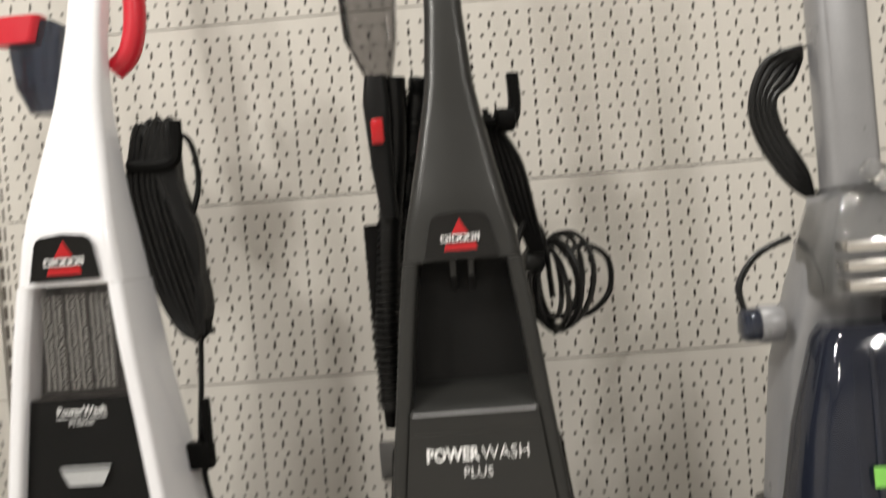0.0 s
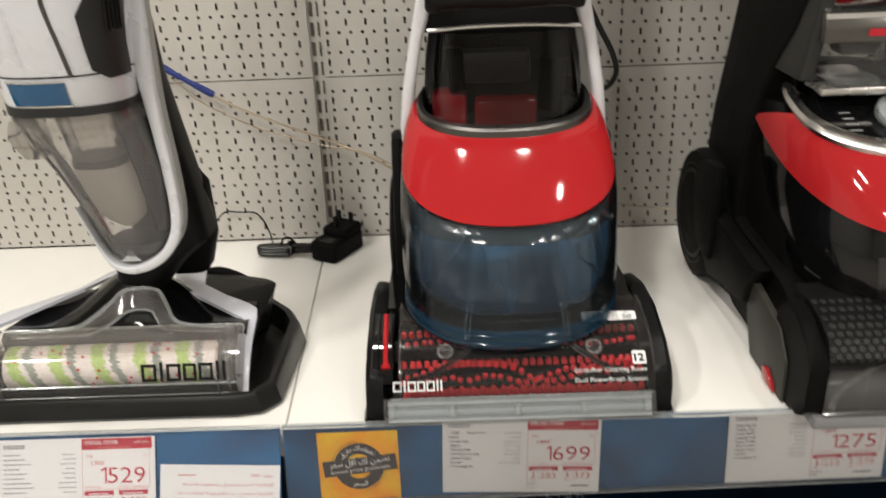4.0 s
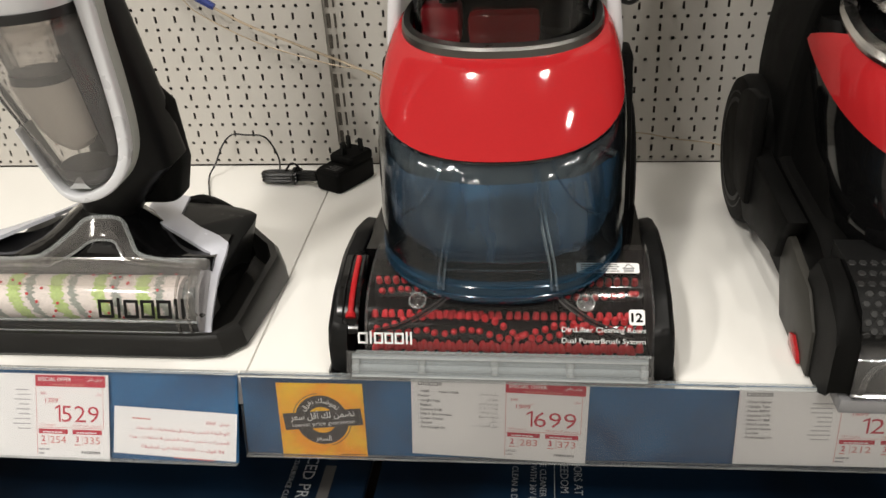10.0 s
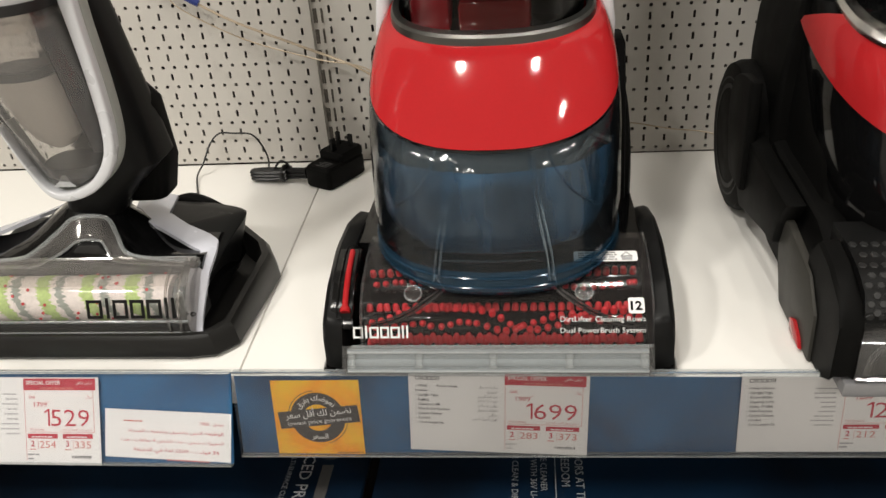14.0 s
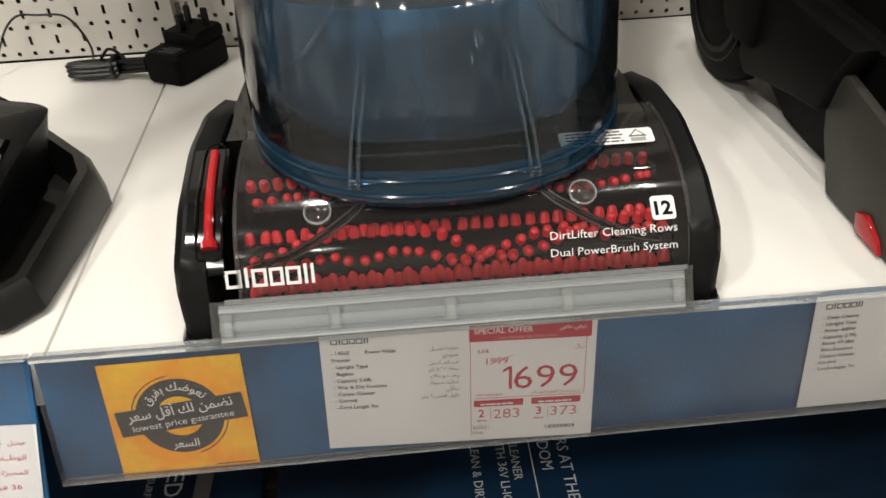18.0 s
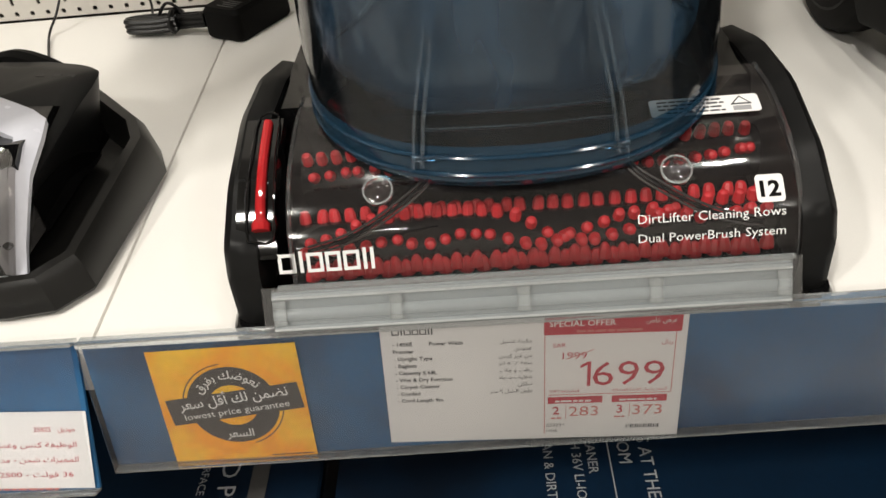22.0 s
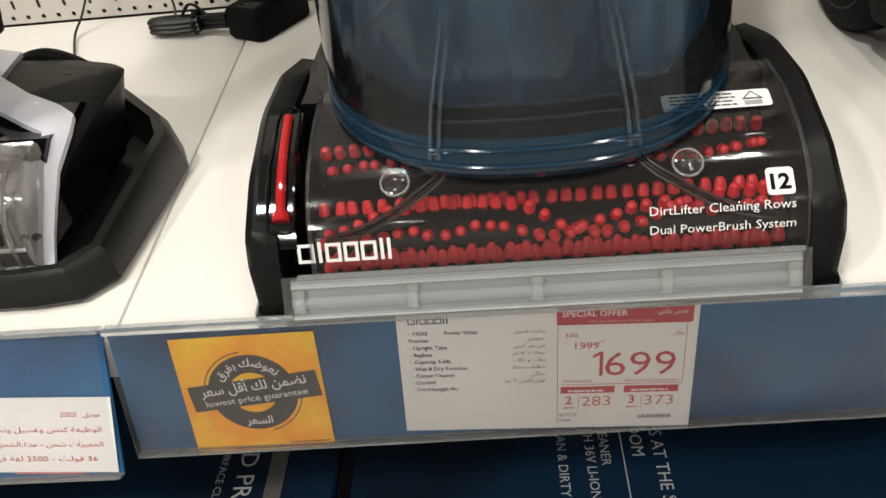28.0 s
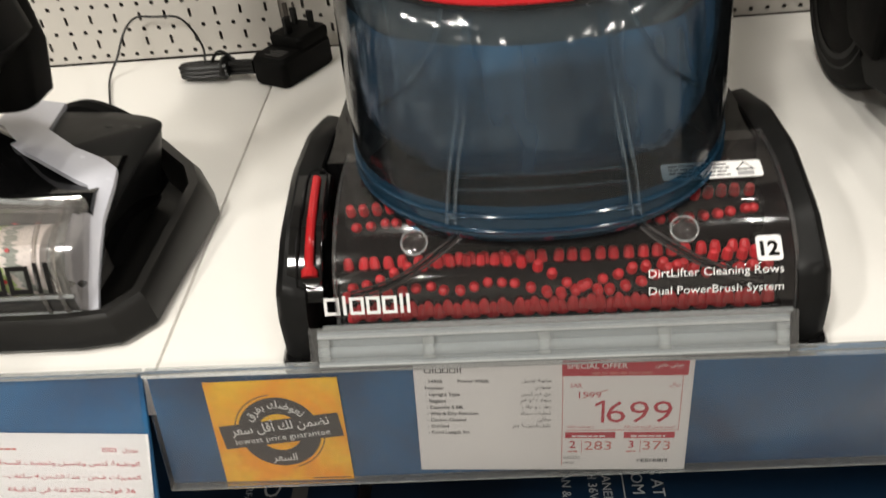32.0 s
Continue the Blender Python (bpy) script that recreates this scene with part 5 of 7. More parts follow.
for sx, xx in ((-1, WX - 0.139), (1, WX + 0.127)):
    part("nose_cheek", loft([[(xx - 0.002, y, z) for y, z in NOSE] + [(xx - 0.002, 0.09, 0.022)], [(xx + 0.002, y, z) for y, z in NOSE] + [(xx + 0.002, 0.09, 0.022)]]), C_DUCT, nose)
# edge tubes in paler haze, their bright glints put into the colour
for v in (0.0, 1.0, 5.0):
    i = int(v)
    part("nose_edge", tube([(WX - 0.138, NOSE[i][0], NOSE[i][1]), (WX + 0.126, NOSE[i][0], NOSE[i][1])], 0.0015, 6), C_STRIP, nose)
part("nose_top_band", loft([[(xx, 0.0560, 0.0672), (xx, 0.0720, 0.0757), (xx, 0.0900, 0.0797)] for xx in np.linspace(WX - 0.138, WX + 0.126, 5)], closed=False), C_DUCT, nose, "milky top band of the nose")
for xx in (WX - 0.133, WX - 0.122, WX + 0.106, WX + 0.118):
    part("nose_rib", tube([(xx, y - 0.0006, z + 0.0006) for y, z in NOSE], 0.0014, 6), C_DUCT, nose)
part("gear_cap", rod((WX + 0.108, RY, RZ), (WX + 0.121, RY, RZ), 0.024, 20, bevel=0.003), C_STRIP, fw, "clear roll end cap")
part("gear_pin", box(WX + 0.112, WX + 0.119, 0.050, 0.062, 0.028, 0.058, 0.002), M_BRUSHG, fw)
brand_bars("maker_mark", facing(-0.1390, 0.0412, 0.0405, 17), 0.090, 0.0185, M_GLOSSB, nose)
part("nose_lip", box(WX - 0.130, WX + 0.128, 0.042, 0.060, 0.0145, 0.0225, 0.003), M_SATIN, fw)


def head_top(x):
    d = abs(x - WX)
    return 0.074 + 0.048 * math.exp(-((d / 0.058) ** 2))


rings = []
for x in np.linspace(WX - 0.134, WX + 0.130, 28):
    zt = head_top(x)
    rings.append([(x, 0.090, 0.020), (x, 0.0885, 0.070), (x, 0.100, 0.076 + (zt - 0.074) * 0.25), (x, 0.128, zt - 0.004), (x, 0.150, zt), (x, 0.172, zt - 0.012), (x, 0.195, 0.052), (x, 0.205, 0.020)])
part("head", loft(rings), M_GLOSSB, fw, "glossy black floor head")
HX = -0.179
ARM = (((-0.1520, 0.2350, 0.0840), (-0.1180, 0.2440, 0.0740)), ((-0.1275, 0.1547, 0.0960), (-0.1046, 0.1875, 0.0800)), ((-0.0876, 0.1339, 0.0860), (-0.0715, 0.1569, 0.0800)), ((-0.0568, 0.1162, 0.0785), (-0.0445, 0.1412, 0.0775)),
       ((-0.0430, 0.1085, 0.0760), (-0.0325, 0.1310, 0.0755)), ((-0.0402, 0.0935, 0.0725), (-0.0300, 0.1156, 0.0720)), ((-0.0412, 0.0794, 0.0600), (-0.0305, 0.0890, 0.0620)), ((-0.0425, 0.0670, 0.0470), (-0.0315, 0.0732, 0.0470)),
       ((-0.0425, 0.0545, 0.0330), (-0.0320, 0.0600, 0.0340)), ((-0.0420, 0.0435, 0.0190), (-0.0315, 0.0461, 0.0190)))
SIDE = ((-0.046, 0.055, 0.036), (-0.036, 0.060, 0.038), (-0.033, 0.100, 0.056), (-0.028, 0.150, 0.067), (-0.023, 0.190, 0.0735), (-0.032, 0.210, 0.073), (-0.070, 0.229, 0.071), (-0.130, 0.236, 0.072), (-0.130, 0.150, 0.080), (-0.060, 0.125, 0.072))
SIDE = smooth_path(SIDE[:7], 5) + [Vector(p) for p in SIDE[7:]]
for sx in (-1, 1):
    def flip(p, dz=0.0):
        return (p[0] if sx > 0 else 2 * HX - p[0], p[1], p[2] + dz)

    def low(p):
        return p if sx > 0 else Vector((min(p.x, -0.075 + 0.2 * (p.x + 0.075)), p.y, p.z - 0.014))

    rings = []
    for a, b in ARM:
        mid = tuple((u + v) / 2 for u, v in zip(a, b))
        rings.append([flip(a, -0.004), flip(a), flip(mid, 0.0012), flip(b), flip(b, -0.004)])
    part("arm", loft(rings), M_ARM, fw, "pale lilac-white arm over the head")
    mid = low(Vector((-0.085, 0.165, 0.0755)))
    edge = [low(p) for p in SIDE]
    rings = [[flip((p.x + (mid.x - p.x) * 0.25, p.y + (mid.y - p.y) * 0.25, 0.014)) for p in edge], [flip((p.x - 0.0015, p.y, p.z - 0.006)) for p in edge], [flip((p.x, p.y, p.z - 0.002)) for p in edge]]
    rings += [[flip(p.lerp(mid, k) + Vector((0, 0, h))) for p in edge] for k, h in ((0.03, 0.0), (0.25, 0.001), (0.6, 0.001), (0.95, 0.0))]
    part("head_side", loft(rings), M_SATIN, fw, "glossy black side of the head", 50)
icons = pose(-0.066, 0.195, 0.0750, 2, 0, -12)
for u in (0.0, 0.013, 0.024):
    part("care_sign", slab(icons, [(u, 0.0), (u + 0.007, 0.0), (u + 0.0035, 0.005)] if u < 0.01 else [(u, 0), (u + 0.006, 0), (u + 0.006, 0.004), (u, 0.004)], 0.0002), M_GREYD, fw)
part("hose_joint", tube([(-0.128, 0.256, 0.056), (-0.108, 0.250, 0.063), (-0.085, 0.242, 0.060), (-0.060, 0.232, 0.050)], 0.010, 10), M_BLACK, fw)
bell = [(-0.290, 0.086, 0.0785), (-0.225, 0.088, 0.0805), (-0.205, 0.092, 0.086), (-0.181, 0.104, 0.102), (-0.166, 0.113, 0.112), (-0.134, 0.113, 0.112), (-0.121, 0.102, 0.099), (-0.112, 0.092, 0.086), (-0.095, 0.088, 0.081), (-0.046, 0.085, 0.0765)]
inner = [(-0.285, 0.084, 0.0740), (-0.222, 0.085, 0.0730), (-0.204, 0.087, 0.0730), (-0.179, 0.094, 0.083), (-0.162, 0.101, 0.0925), (-0.140, 0.101, 0.0925), (-0.132, 0.096, 0.085), (-0.124, 0.089, 0.0765), (-0.100, 0.086, 0.0750), (-0.050, 0.083, 0.0735)]
duct = part("clear_duct", loft([smooth_path(bell, 4), [p + Vector((0, -0.005, 0.001)) for p in smooth_path([tuple((Vector(a) + Vector(b)) / 2) for a, b in zip(bell, inner)], 4)], smooth_path(inner, 4)], closed=False), C_DUCT, fw, "clear bell-shaped suction duct")
# paler haze on the duct's rims paints their glints
part("duct_edge", tube(bell, 0.0021, 8), C_STRIP, duct)
part("duct_edge", tube(inner, 0.0014, 8), C_STRIP, duct)
part("duct_mouth", prism([(-0.178, 0.074), (-0.128, 0.074), (-0.140, 0.090), (-0.160, 0.090)], "y", 0.096, 0.110, 0.002), M_GREYD, fw)

# neck, spine, dirt cup and body
part("neck", loft([rr(0.090, -0.192, -0.142, 0.130, 0.185, 0.02), rr(0.135, -0.178, -0.104, 0.116, 0.182, 0.02), rr(0.165, -0.150, -0.070, 0.106, 0.176, 0.02), rr(0.23, -0.146, -0.077, 0.104, 0.168, 0.02), rr(0.34, -0.150, -0.092, 0.100, 0.156, 0.02), rr(0.46, -0.178, -0.098, 0.092, 0.150, 0.02), rr(0.55, -0.190, -0.115, 0.090, 0.135, 0.02)]), M_SATIN, fw, "black spine behind the cup")
part("spine_step", loft([rr(0.112, -0.130, -0.088, 0.150, 0.196, 0.012), rr(0.150, -0.122, -0.076, 0.146, 0.192, 0.014), rr(0.215, -0.112, -0.074, 0.138, 0.180, 0.014), rr(0.232, -0.110, -0.082, 0.138, 0.170, 0.012)]), M_BLACK, fw)
BODY = ((0.334, -0.1535, 0.0575, 0.020, 0.120), (0.352, -0.1535, 0.0590, 0.014, 0.120), (0.400, -0.1525, 0.0620, 0.008, 0.120), (0.460, -0.1525, 0.0670, 0.006, 0.122), (0.510, -0.1545, 0.0690, 0.008, 0.124), (0.547, -0.1590, 0.0670, 0.014, 0.124),
        (0.575, -0.1535, 0.0485, 0.030, 0.124), (0.600, -0.1495, 0.0355, 0.048, 0.122), (0.617, -0.1505, 0.0310, 0.062, 0.120), (0.628, -0.1490, 0.0270, 0.070, 0.116))


def body_ring(z, grow=0.0, a0=0.0, a1=360.0, n=48, tip=0.0):
    zs = [b[0] for b in BODY]
    cx, hw, yf, yb = (float(np.interp(z, zs, [b[i] for b in BODY])) for i in (1, 2, 3, 4))
    return oval(cx, hw + grow, yf - grow, yb + grow, z, z + tip, 2.5, n, a0, a1)


body = part("body", loft([body_ring(z) for z in np.concatenate((np.linspace(0.334, 0.56, 14), np.linspace(0.57, 0.628, 10)))]), M_SILVER, fw, "pearl silver motor body")
rings = []
for z, a, b in ((0.357, 52, 82), (0.366, 36, 82), (0.385, 33, 80), (0.412, 30, 82), (0.43, 42, 86), (0.45, 60, 92), (0.468, 67, 96), (0.49, 72, 97), (0.52, 77, 96), (0.55, 82, 94), (0.565, 86, 92)):
    rings.append(body_ring(z, 0.0014, a, b, 8))
grip = part("grip_panel", loft(rings, closed=False), M_GREYD, body, "dark ribbed grip panel")
for k in range(5):
    a = 52 + 4.5 * k
    part("grip_rib", tube([body_ring(z, 0.002, a + 4, a + 12, 2)[0] for z in (0.397, 0.410, 0.424, 0.436)], 0.0009, 6), M_GLOSSB, grip)
part("chrome_line", tube([body_ring(z, 0.0004, a, a + 10, 2)[0] for z, a in ((0.362, 18), (0.39, 13.5), (0.415, 9.5), (0.428, 9), (0.436, 18), (0.448, 34), (0.468, 52), (0.49, 64))], 0.0018, 6), M_PEWTER, body, "thin chrome line")
part("chrome_line", tube([body_ring(z, 0.0004, a, a + 10, 2)[0] for z, a in ((0.352, -44), (0.38, -46), (0.42, -50), (0.45, -56))], 0.0010, 6), M_CHROME, body)
part("waist_line", loft([body_ring(0.3615, 0.0004), body_ring(0.3630, 0.0004)], caps=False), M_GLOSSB, body)
disp = [[p for p in body_ring(z, 0.0012, -30, 12, 10)] for z in (0.337, 0.345, 0.3575)]
screen = part("display", loft(disp, closed=False), M_SCREEN, body, "blue display panel")
for k, (za, zb) in enumerate(((0.3355, 0.337), (0.3575, 0.359))):
    part("display_trim", loft([body_ring(za, 0.0016, -31, 13, 10), body_ring(zb, 0.0016, -31, 13, 10)], closed=False), M_CHROME, screen)
# flush darker patch paints the shade of the handle's hollow
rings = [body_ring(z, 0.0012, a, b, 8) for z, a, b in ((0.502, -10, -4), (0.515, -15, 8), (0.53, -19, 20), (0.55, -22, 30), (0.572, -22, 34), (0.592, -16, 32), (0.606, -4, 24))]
part("hollow_shade_patch", loft(rings, closed=False), M_HOLLOW, body, "darker patch, the handle hollow's shade put into its colour")
part("button_pad", loft([body_ring(z, 0.0014, a, a + 22, 5) for z, a in ((0.578, -26), (0.590, -24), (0.603, -22))], closed=False), M_GLOSSB, body, "small black button pad")
pts = [(0.372 + 0.0105 * k, -14 - 0.5 * k) for k in range(9)]
bm = bmesh.new()
for z, a in pts:
    ring0, ring1 = body_ring(z, 0.0002, a, a + 4, 2), body_ring(z + 0.0074, 0.0002, a, a + 4, 2)
    loft([ring0, ring1], bm, closed=False)
part("side_name", bm, M_FAINT, body, "faint grey name printed up the body", kind="stuff")
part("stick", loft([rr(0.615, -0.182, -0.152, 0.080, 0.108, 0.008), rr(0.66, -0.186, -0.162, 0.090, 0.114, 0.008), rr(1.12, -0.196, -0.174, 0.150, 0.172, 0.008)]), M_WHITE, fw, "white handle stick")
part("rear_tank", loft([rr(0.47, -0.190, -0.118, 0.126, 0.180, 0.02), rr(0.60, -0.190, -0.118, 0.126, 0.186, 0.022), rr(0.66, -0.184, -0.124, 0.130, 0.180, 0.024), rr(0.674, -0.175, -0.134, 0.138, 0.172, 0.016)]), C_LILAC, fw, "tinted rear water tank")
CUP = tuple((z, (a + b) / 2, (b - a) / 2, yf, yb) for z, a, b, yf, yb in ((0.164, -0.142, -0.118, 0.070, 0.098), (0.169, -0.150, -0.107, 0.062, 0.104), (0.183, -0.156, -0.095, 0.056, 0.108), (0.210, -0.164, -0.087, 0.047, 0.110), (0.26, -0.181, -0.087, 0.034, 0.112), (0.300, -0.199, -0.094, 0.025, 0.114), (0.322, -0.2085, -0.0985, 0.020, 0.118)))
cup = part("dirt_cup", loft([oval(c, h, a, b, z, z, 2.6) for z, c, h, a, b in CUP], caps=False), C_CUP, fw, "clear plastic dirt cup")
part("cup_collar", loft([oval(-0.1537, 0.0578, 0.018, 0.12, z, z, 2.5) for z in (0.3265, 0.3280, 0.3325, 0.3345)]), M_GREYD, fw)
part("cup_spout", loft([rr(0.280, -0.206, -0.188, 0.050, 0.080, 0.004), rr(0.300, -0.2165, -0.192, 0.046, 0.084, 0.004), rr(0.316, -0.213, -0.196, 0.048, 0.082, 0.004)]), C_DUCT, cup)
part("cup_separator", loft([oval(c - 0.006, h * 0.92, a, 0.098, z, z, 2.3) for z, c, h, a in ((0.203, -0.126, 0.009, 0.070), (0.212, -0.1275, 0.020, 0.062), (0.228, -0.131, 0.0255, 0.056), (0.250, -0.135, 0.0285, 0.052), (0.268, -0.139, 0.029, 0.050))]), M_BEIGE, cup, "cream separator cone")
part("separator_cap", loft([oval(-0.1455, 0.0250, 0.050, 0.098, z, z, 2.3) for z in (0.268, 0.276)]), M_GREYD, cup, "dark band on the separator")
part("separator_top", loft([oval(-0.1465, 0.0235, 0.052, 0.098, 0.276, 0.276, 2.3), oval(-0.151, 0.0250, 0.046, 0.10, 0.3150, 0.3150, 2.3)]), C_DUCT, cup, "clear top of the separator")
part("cup_sump", loft([oval(-0.1305, 0.014, 0.072, 0.100, 0.1665, 0.1665, 2.4), oval(-0.127, 0.026, 0.062, 0.104, 0.176, 0.176, 2.4), oval(-0.126, 0.028, 0.060, 0.105, 0.186, 0.188, 2.4)]), M_GREYD, cup, "dark sump at the foot of the cup")
part("sump_mark", slab(facing(-0.130, 0.0585, 0.170, 18), [(-0.011, 0.0), (0.011, 0.0), (0.006, 0.004), (0.0, 0.013), (-0.006, 0.004)], 0.0004), M_MARKG, cup)
part("cup_insert", loft([rr(z, a, b, 0.074, 0.092, 0.004) for z, a, b in ((0.196, -0.106, -0.0865), (0.225, -0.111, -0.0845), (0.26, -0.117, -0.0860), (0.310, -0.1265, -0.0930))]), M_SLOT, cup, "dark slate insert beside the separator")
part("cup_rim", loft([oval(-0.1537, 0.0560, 0.0190, 0.118, z, z, 2.5) for z in (0.3125, 0.3264)], caps=False), C_DUCT, cup, "milky rim of the cup")


def band(name, dy, hd, hw, material, label):
    line = [(-0.093, 0.086, 0.50), (-0.0895, 0.078, 0.45), (-0.0880, 0.073, 0.40), (-0.0870, 0.070, 0.36), (-0.0850, 0.069, 0.32), (-0.0805, 0.068, 0.26), (-0.0795, 0.066, 0.215), (-0.0850, 0.063, 0.191), (-0.098, 0.060, 0.174), (-0.115, 0.059, 0.1645), (-0.132, 0.060, 0.1610), (-0.147, 0.063, 0.165), (-0.156, 0.064, 0.178), (-0.162, 0.060, 0.200), (-0.170, 0.056, 0.230)]
    path = smooth_path(line, 5)
    rings = []
    for i, p in enumerate(path):
        t = i / (len(path) - 1)
        d = path[min(i + 1, len(path) - 1)] - path[max(i - 1, 0)]
        n = Vector((d.z, 0, -d.x)).normalized()
        k = hw * (float(np.interp(t, (0, 0.10, 0.22, 0.31, 0.54, 0.70, 0.84, 0.92, 1.0), (1.3, 2.0, 1.7, 1.15, 1.0, 0.85, 0.5, 0.3, 0.15))))
        rings.append([p + n * k * math.copysign(abs(math.cos(a)) ** 0.5, math.cos(a)) + Vector((0, dy + hd * math.copysign(abs(math.sin(a)) ** 0.5, math.sin(a)), 0)) for a in [2 * math.pi * q / 16 for q in range(16)]])
    return part(name, loft(rings), material, fw, label)


band("cup_band", 0.0, 0.0060, 0.0050, M_SILVER, "silver band round the cup")
band("band_trim", 0.0140, 0.0075, 0.0047, M_TRIM, "grey rubber trim behind the band")

# another dock along the shelf
dock2 = thing("dock_tray", "black plastic dock tray holding a black floor head", "dock tray", (-0.664, 0.22, 0), "dock trays")
part("tray", loft(dock_rings(-0.498, 0.072)), M_TRAY, dock2, "", 28)
part("head", loft([rr(0.016, -0.806, -0.526, 0.139, 0.304, 0.02), rr(0.050, -0.796, -0.536, 0.154, 0.294, 0.02), rr(0.062, -0.746, -0.576, 0.194, 0.274, 0.02)]), M_GLOSSB, dock2)

# charger, its cord, and the tethers
charger = thing("charger", "black mains charger lying on the shelf", "charger", (0.02, 0.455, 0), "")
CM = pose(0.0165, 0.4025, 0.0, 0, 0, 60.5)
bm = loft([rr(0.0, 0.002, 0.074, 0.002, 0.042, 0.006), rr(0.003, 0.0, 0.076, 0.0, 0.044, 0.006), rr(0.026, 0.0, 0.076, 0.0, 0.044, 0.006), rr(0.030, 0.003, 0.073, 0.003, 0.041, 0.006)])
bm.transform(CM)
case = part("case", bm, M_BLACK, charger, "black moulded case")
bm = loft([rr(0.0295, 0.030, 0.076, 0.001, 0.043, 0.005), rr(0.038, 0.030, 0.076, 0.001, 0.043, 0.005), rr(0.041, 0.032, 0.074, 0.003, 0.041, 0.005)])
bm.transform(CM)
part("plug_face", bm, M_BLACK, charger, "raised plug face")
for u, v, w, d in ((0.039, 0.022, 0.0045, 0.0022), (0.062, 0.011, 0.0020, 0.0034), (0.062, 0.033, 0.0020, 0.0034)):
    bm = box(u - w, u + w, v - d, v + d, 0.040, 0.058, 0.0006, 1)
    bm.transform(CM)
    part("plug_pin", bm, M_SATIN, charger, "black plug pin")
bm = bmesh.new()
for k in range(4):
    flat(CM, 0.008 + 0.004 * k, 0.0095 + 0.004 * k, 0.010, 0.030 - 0.004 * (k % 2), 0.0002, 0.0301, bm)
part("rating_print", bm, M_BAR, charger, kind="stuff")
bundle = bmesh.new()
for k in range(8):
    o, q = 0.0042 * (k % 3), 0.0045 * (k // 3)
    tube([(-0.022, 0.432 + o, 0.010 + q), (-0.050, 0.440 + o * 1.3, 0.007 + q), (-0.078, 0.444 + o * 1.6, 0.006 + q), (-0.097, 0.446 + o * 1.4, 0.005 + q), (-0.100, 0.440 + o, 0.006 + q), (-0.080, 0.436 + o, 0.006 + q), (-0.050, 0.433 + o, 0.008 + q)], 0.0028, 6, bundle)
tube([(-0.055, 0.436, 0.004), (-0.056, 0.431, 0.012), (-0.054, 0.441, 0.022), (-0.050, 0.456, 0.014)], 0.0030, 6, bundle)
tube([(-0.070, 0.444, 0.016), (-0.060, 0.446, 0.028), (-0.050, 0.445, 0.024), (-0.044, 0.441, 0.014)], 0.0016, 6, bundle)
part("folded_cord", bundle, M_CORD, charger, "folded black cord", kind="stuff")
part("cord", tube([(-0.080, 0.450, 0.010), (-0.088, 0.478, 0.008), (-0.095, 0.499, 0.0145), (-0.1027, 0.500, 0.0350), (-0.1150, 0.501, 0.0480), (-0.1392, 0.501, 0.0500), (-0.1600, 0.501, 0.0505), (-0.172, 0.490, 0.040), (-0.180, 0.470, 0.018), (-0.186, 0.452, 0.003), (-0.150, 0.36, 0.003), (-0.12, 0.27, 0.004)], 0.0013, 6), M_CORD, charger)
tether = thing("security_tether", "thin steel tether wire with a blue sleeve", "tether", (-0.1, 0.48, 0.25), "")
part("wire", tube([(-0.120, 0.15, 0.33), (-0.200, 0.40, 0.318), (-0.244, 0.485, 0.298), (-0.190, 0.487, 0.262), (-0.110, 0.486, 0.214), (-0.02, 0.478, 0.178), (0.060, 0.455, 0.152), (0.13, 0.36, 0.146), (0.17, 0.285, 0.15)], 0.0017, 6), M_STEEL, tether)
sl = part("sleeve", tube([(-0.222, 0.4863, 0.2840), (-0.200, 0.4868, 0.2690), (-0.178, 0.4869, 0.2550), (-0.146, 0.4868, 0.2355)], lambda t: 0.0042 + 0.0009 * math.sin(9 * t), 8), M_SLEEVE, tether, "blue shrink sleeve")
for p in ((-0.192, 0.4868, 0.2640), (-0.165, 0.4868, 0.2470)):
    part("tie", rod((p[0] - 0.002, p[1], p[2] + 0.0012), (p[0] + 0.002, p[1], p[2] - 0.0012), 0.0052, 8), M_SLEEVE, sl)
# thin tube draws the wire's shade on the wall as a shape
part("wire_shade_line", tube([(-0.238, 0.487, 0.292), (-0.192, 0.489, 0.250), (-0.168, 0.489, 0.226), (-0.092, 0.489, 0.185), (0.002, 0.488, 0.155), (0.066, 0.470, 0.147), (0.14, 0.36, 0.144), (0.17, 0.285, 0.147)], 0.0010, 6), M_STEEL, tether, "thin line below the tether, drawn as the wire's shade")
part("wire", tube([(0.33, 0.30, 0.095), (0.38, 0.44, 0.066), (0.415, 0.492, 0.0505), (0.470, 0.500, 0.0372), (0.523, 0.498, 0.0302), (0.57, 0.44, 0.030)], 0.0010, 6), M_STEEL, tether)

# ---- the graphite and red carpet washer ----
PX = 0.659
plus = thing("carpet_washer", "graphite grey and red upright carpet washer with chrome bar", "carpet washer", (PX, 0.15, 0), "carpet washers")

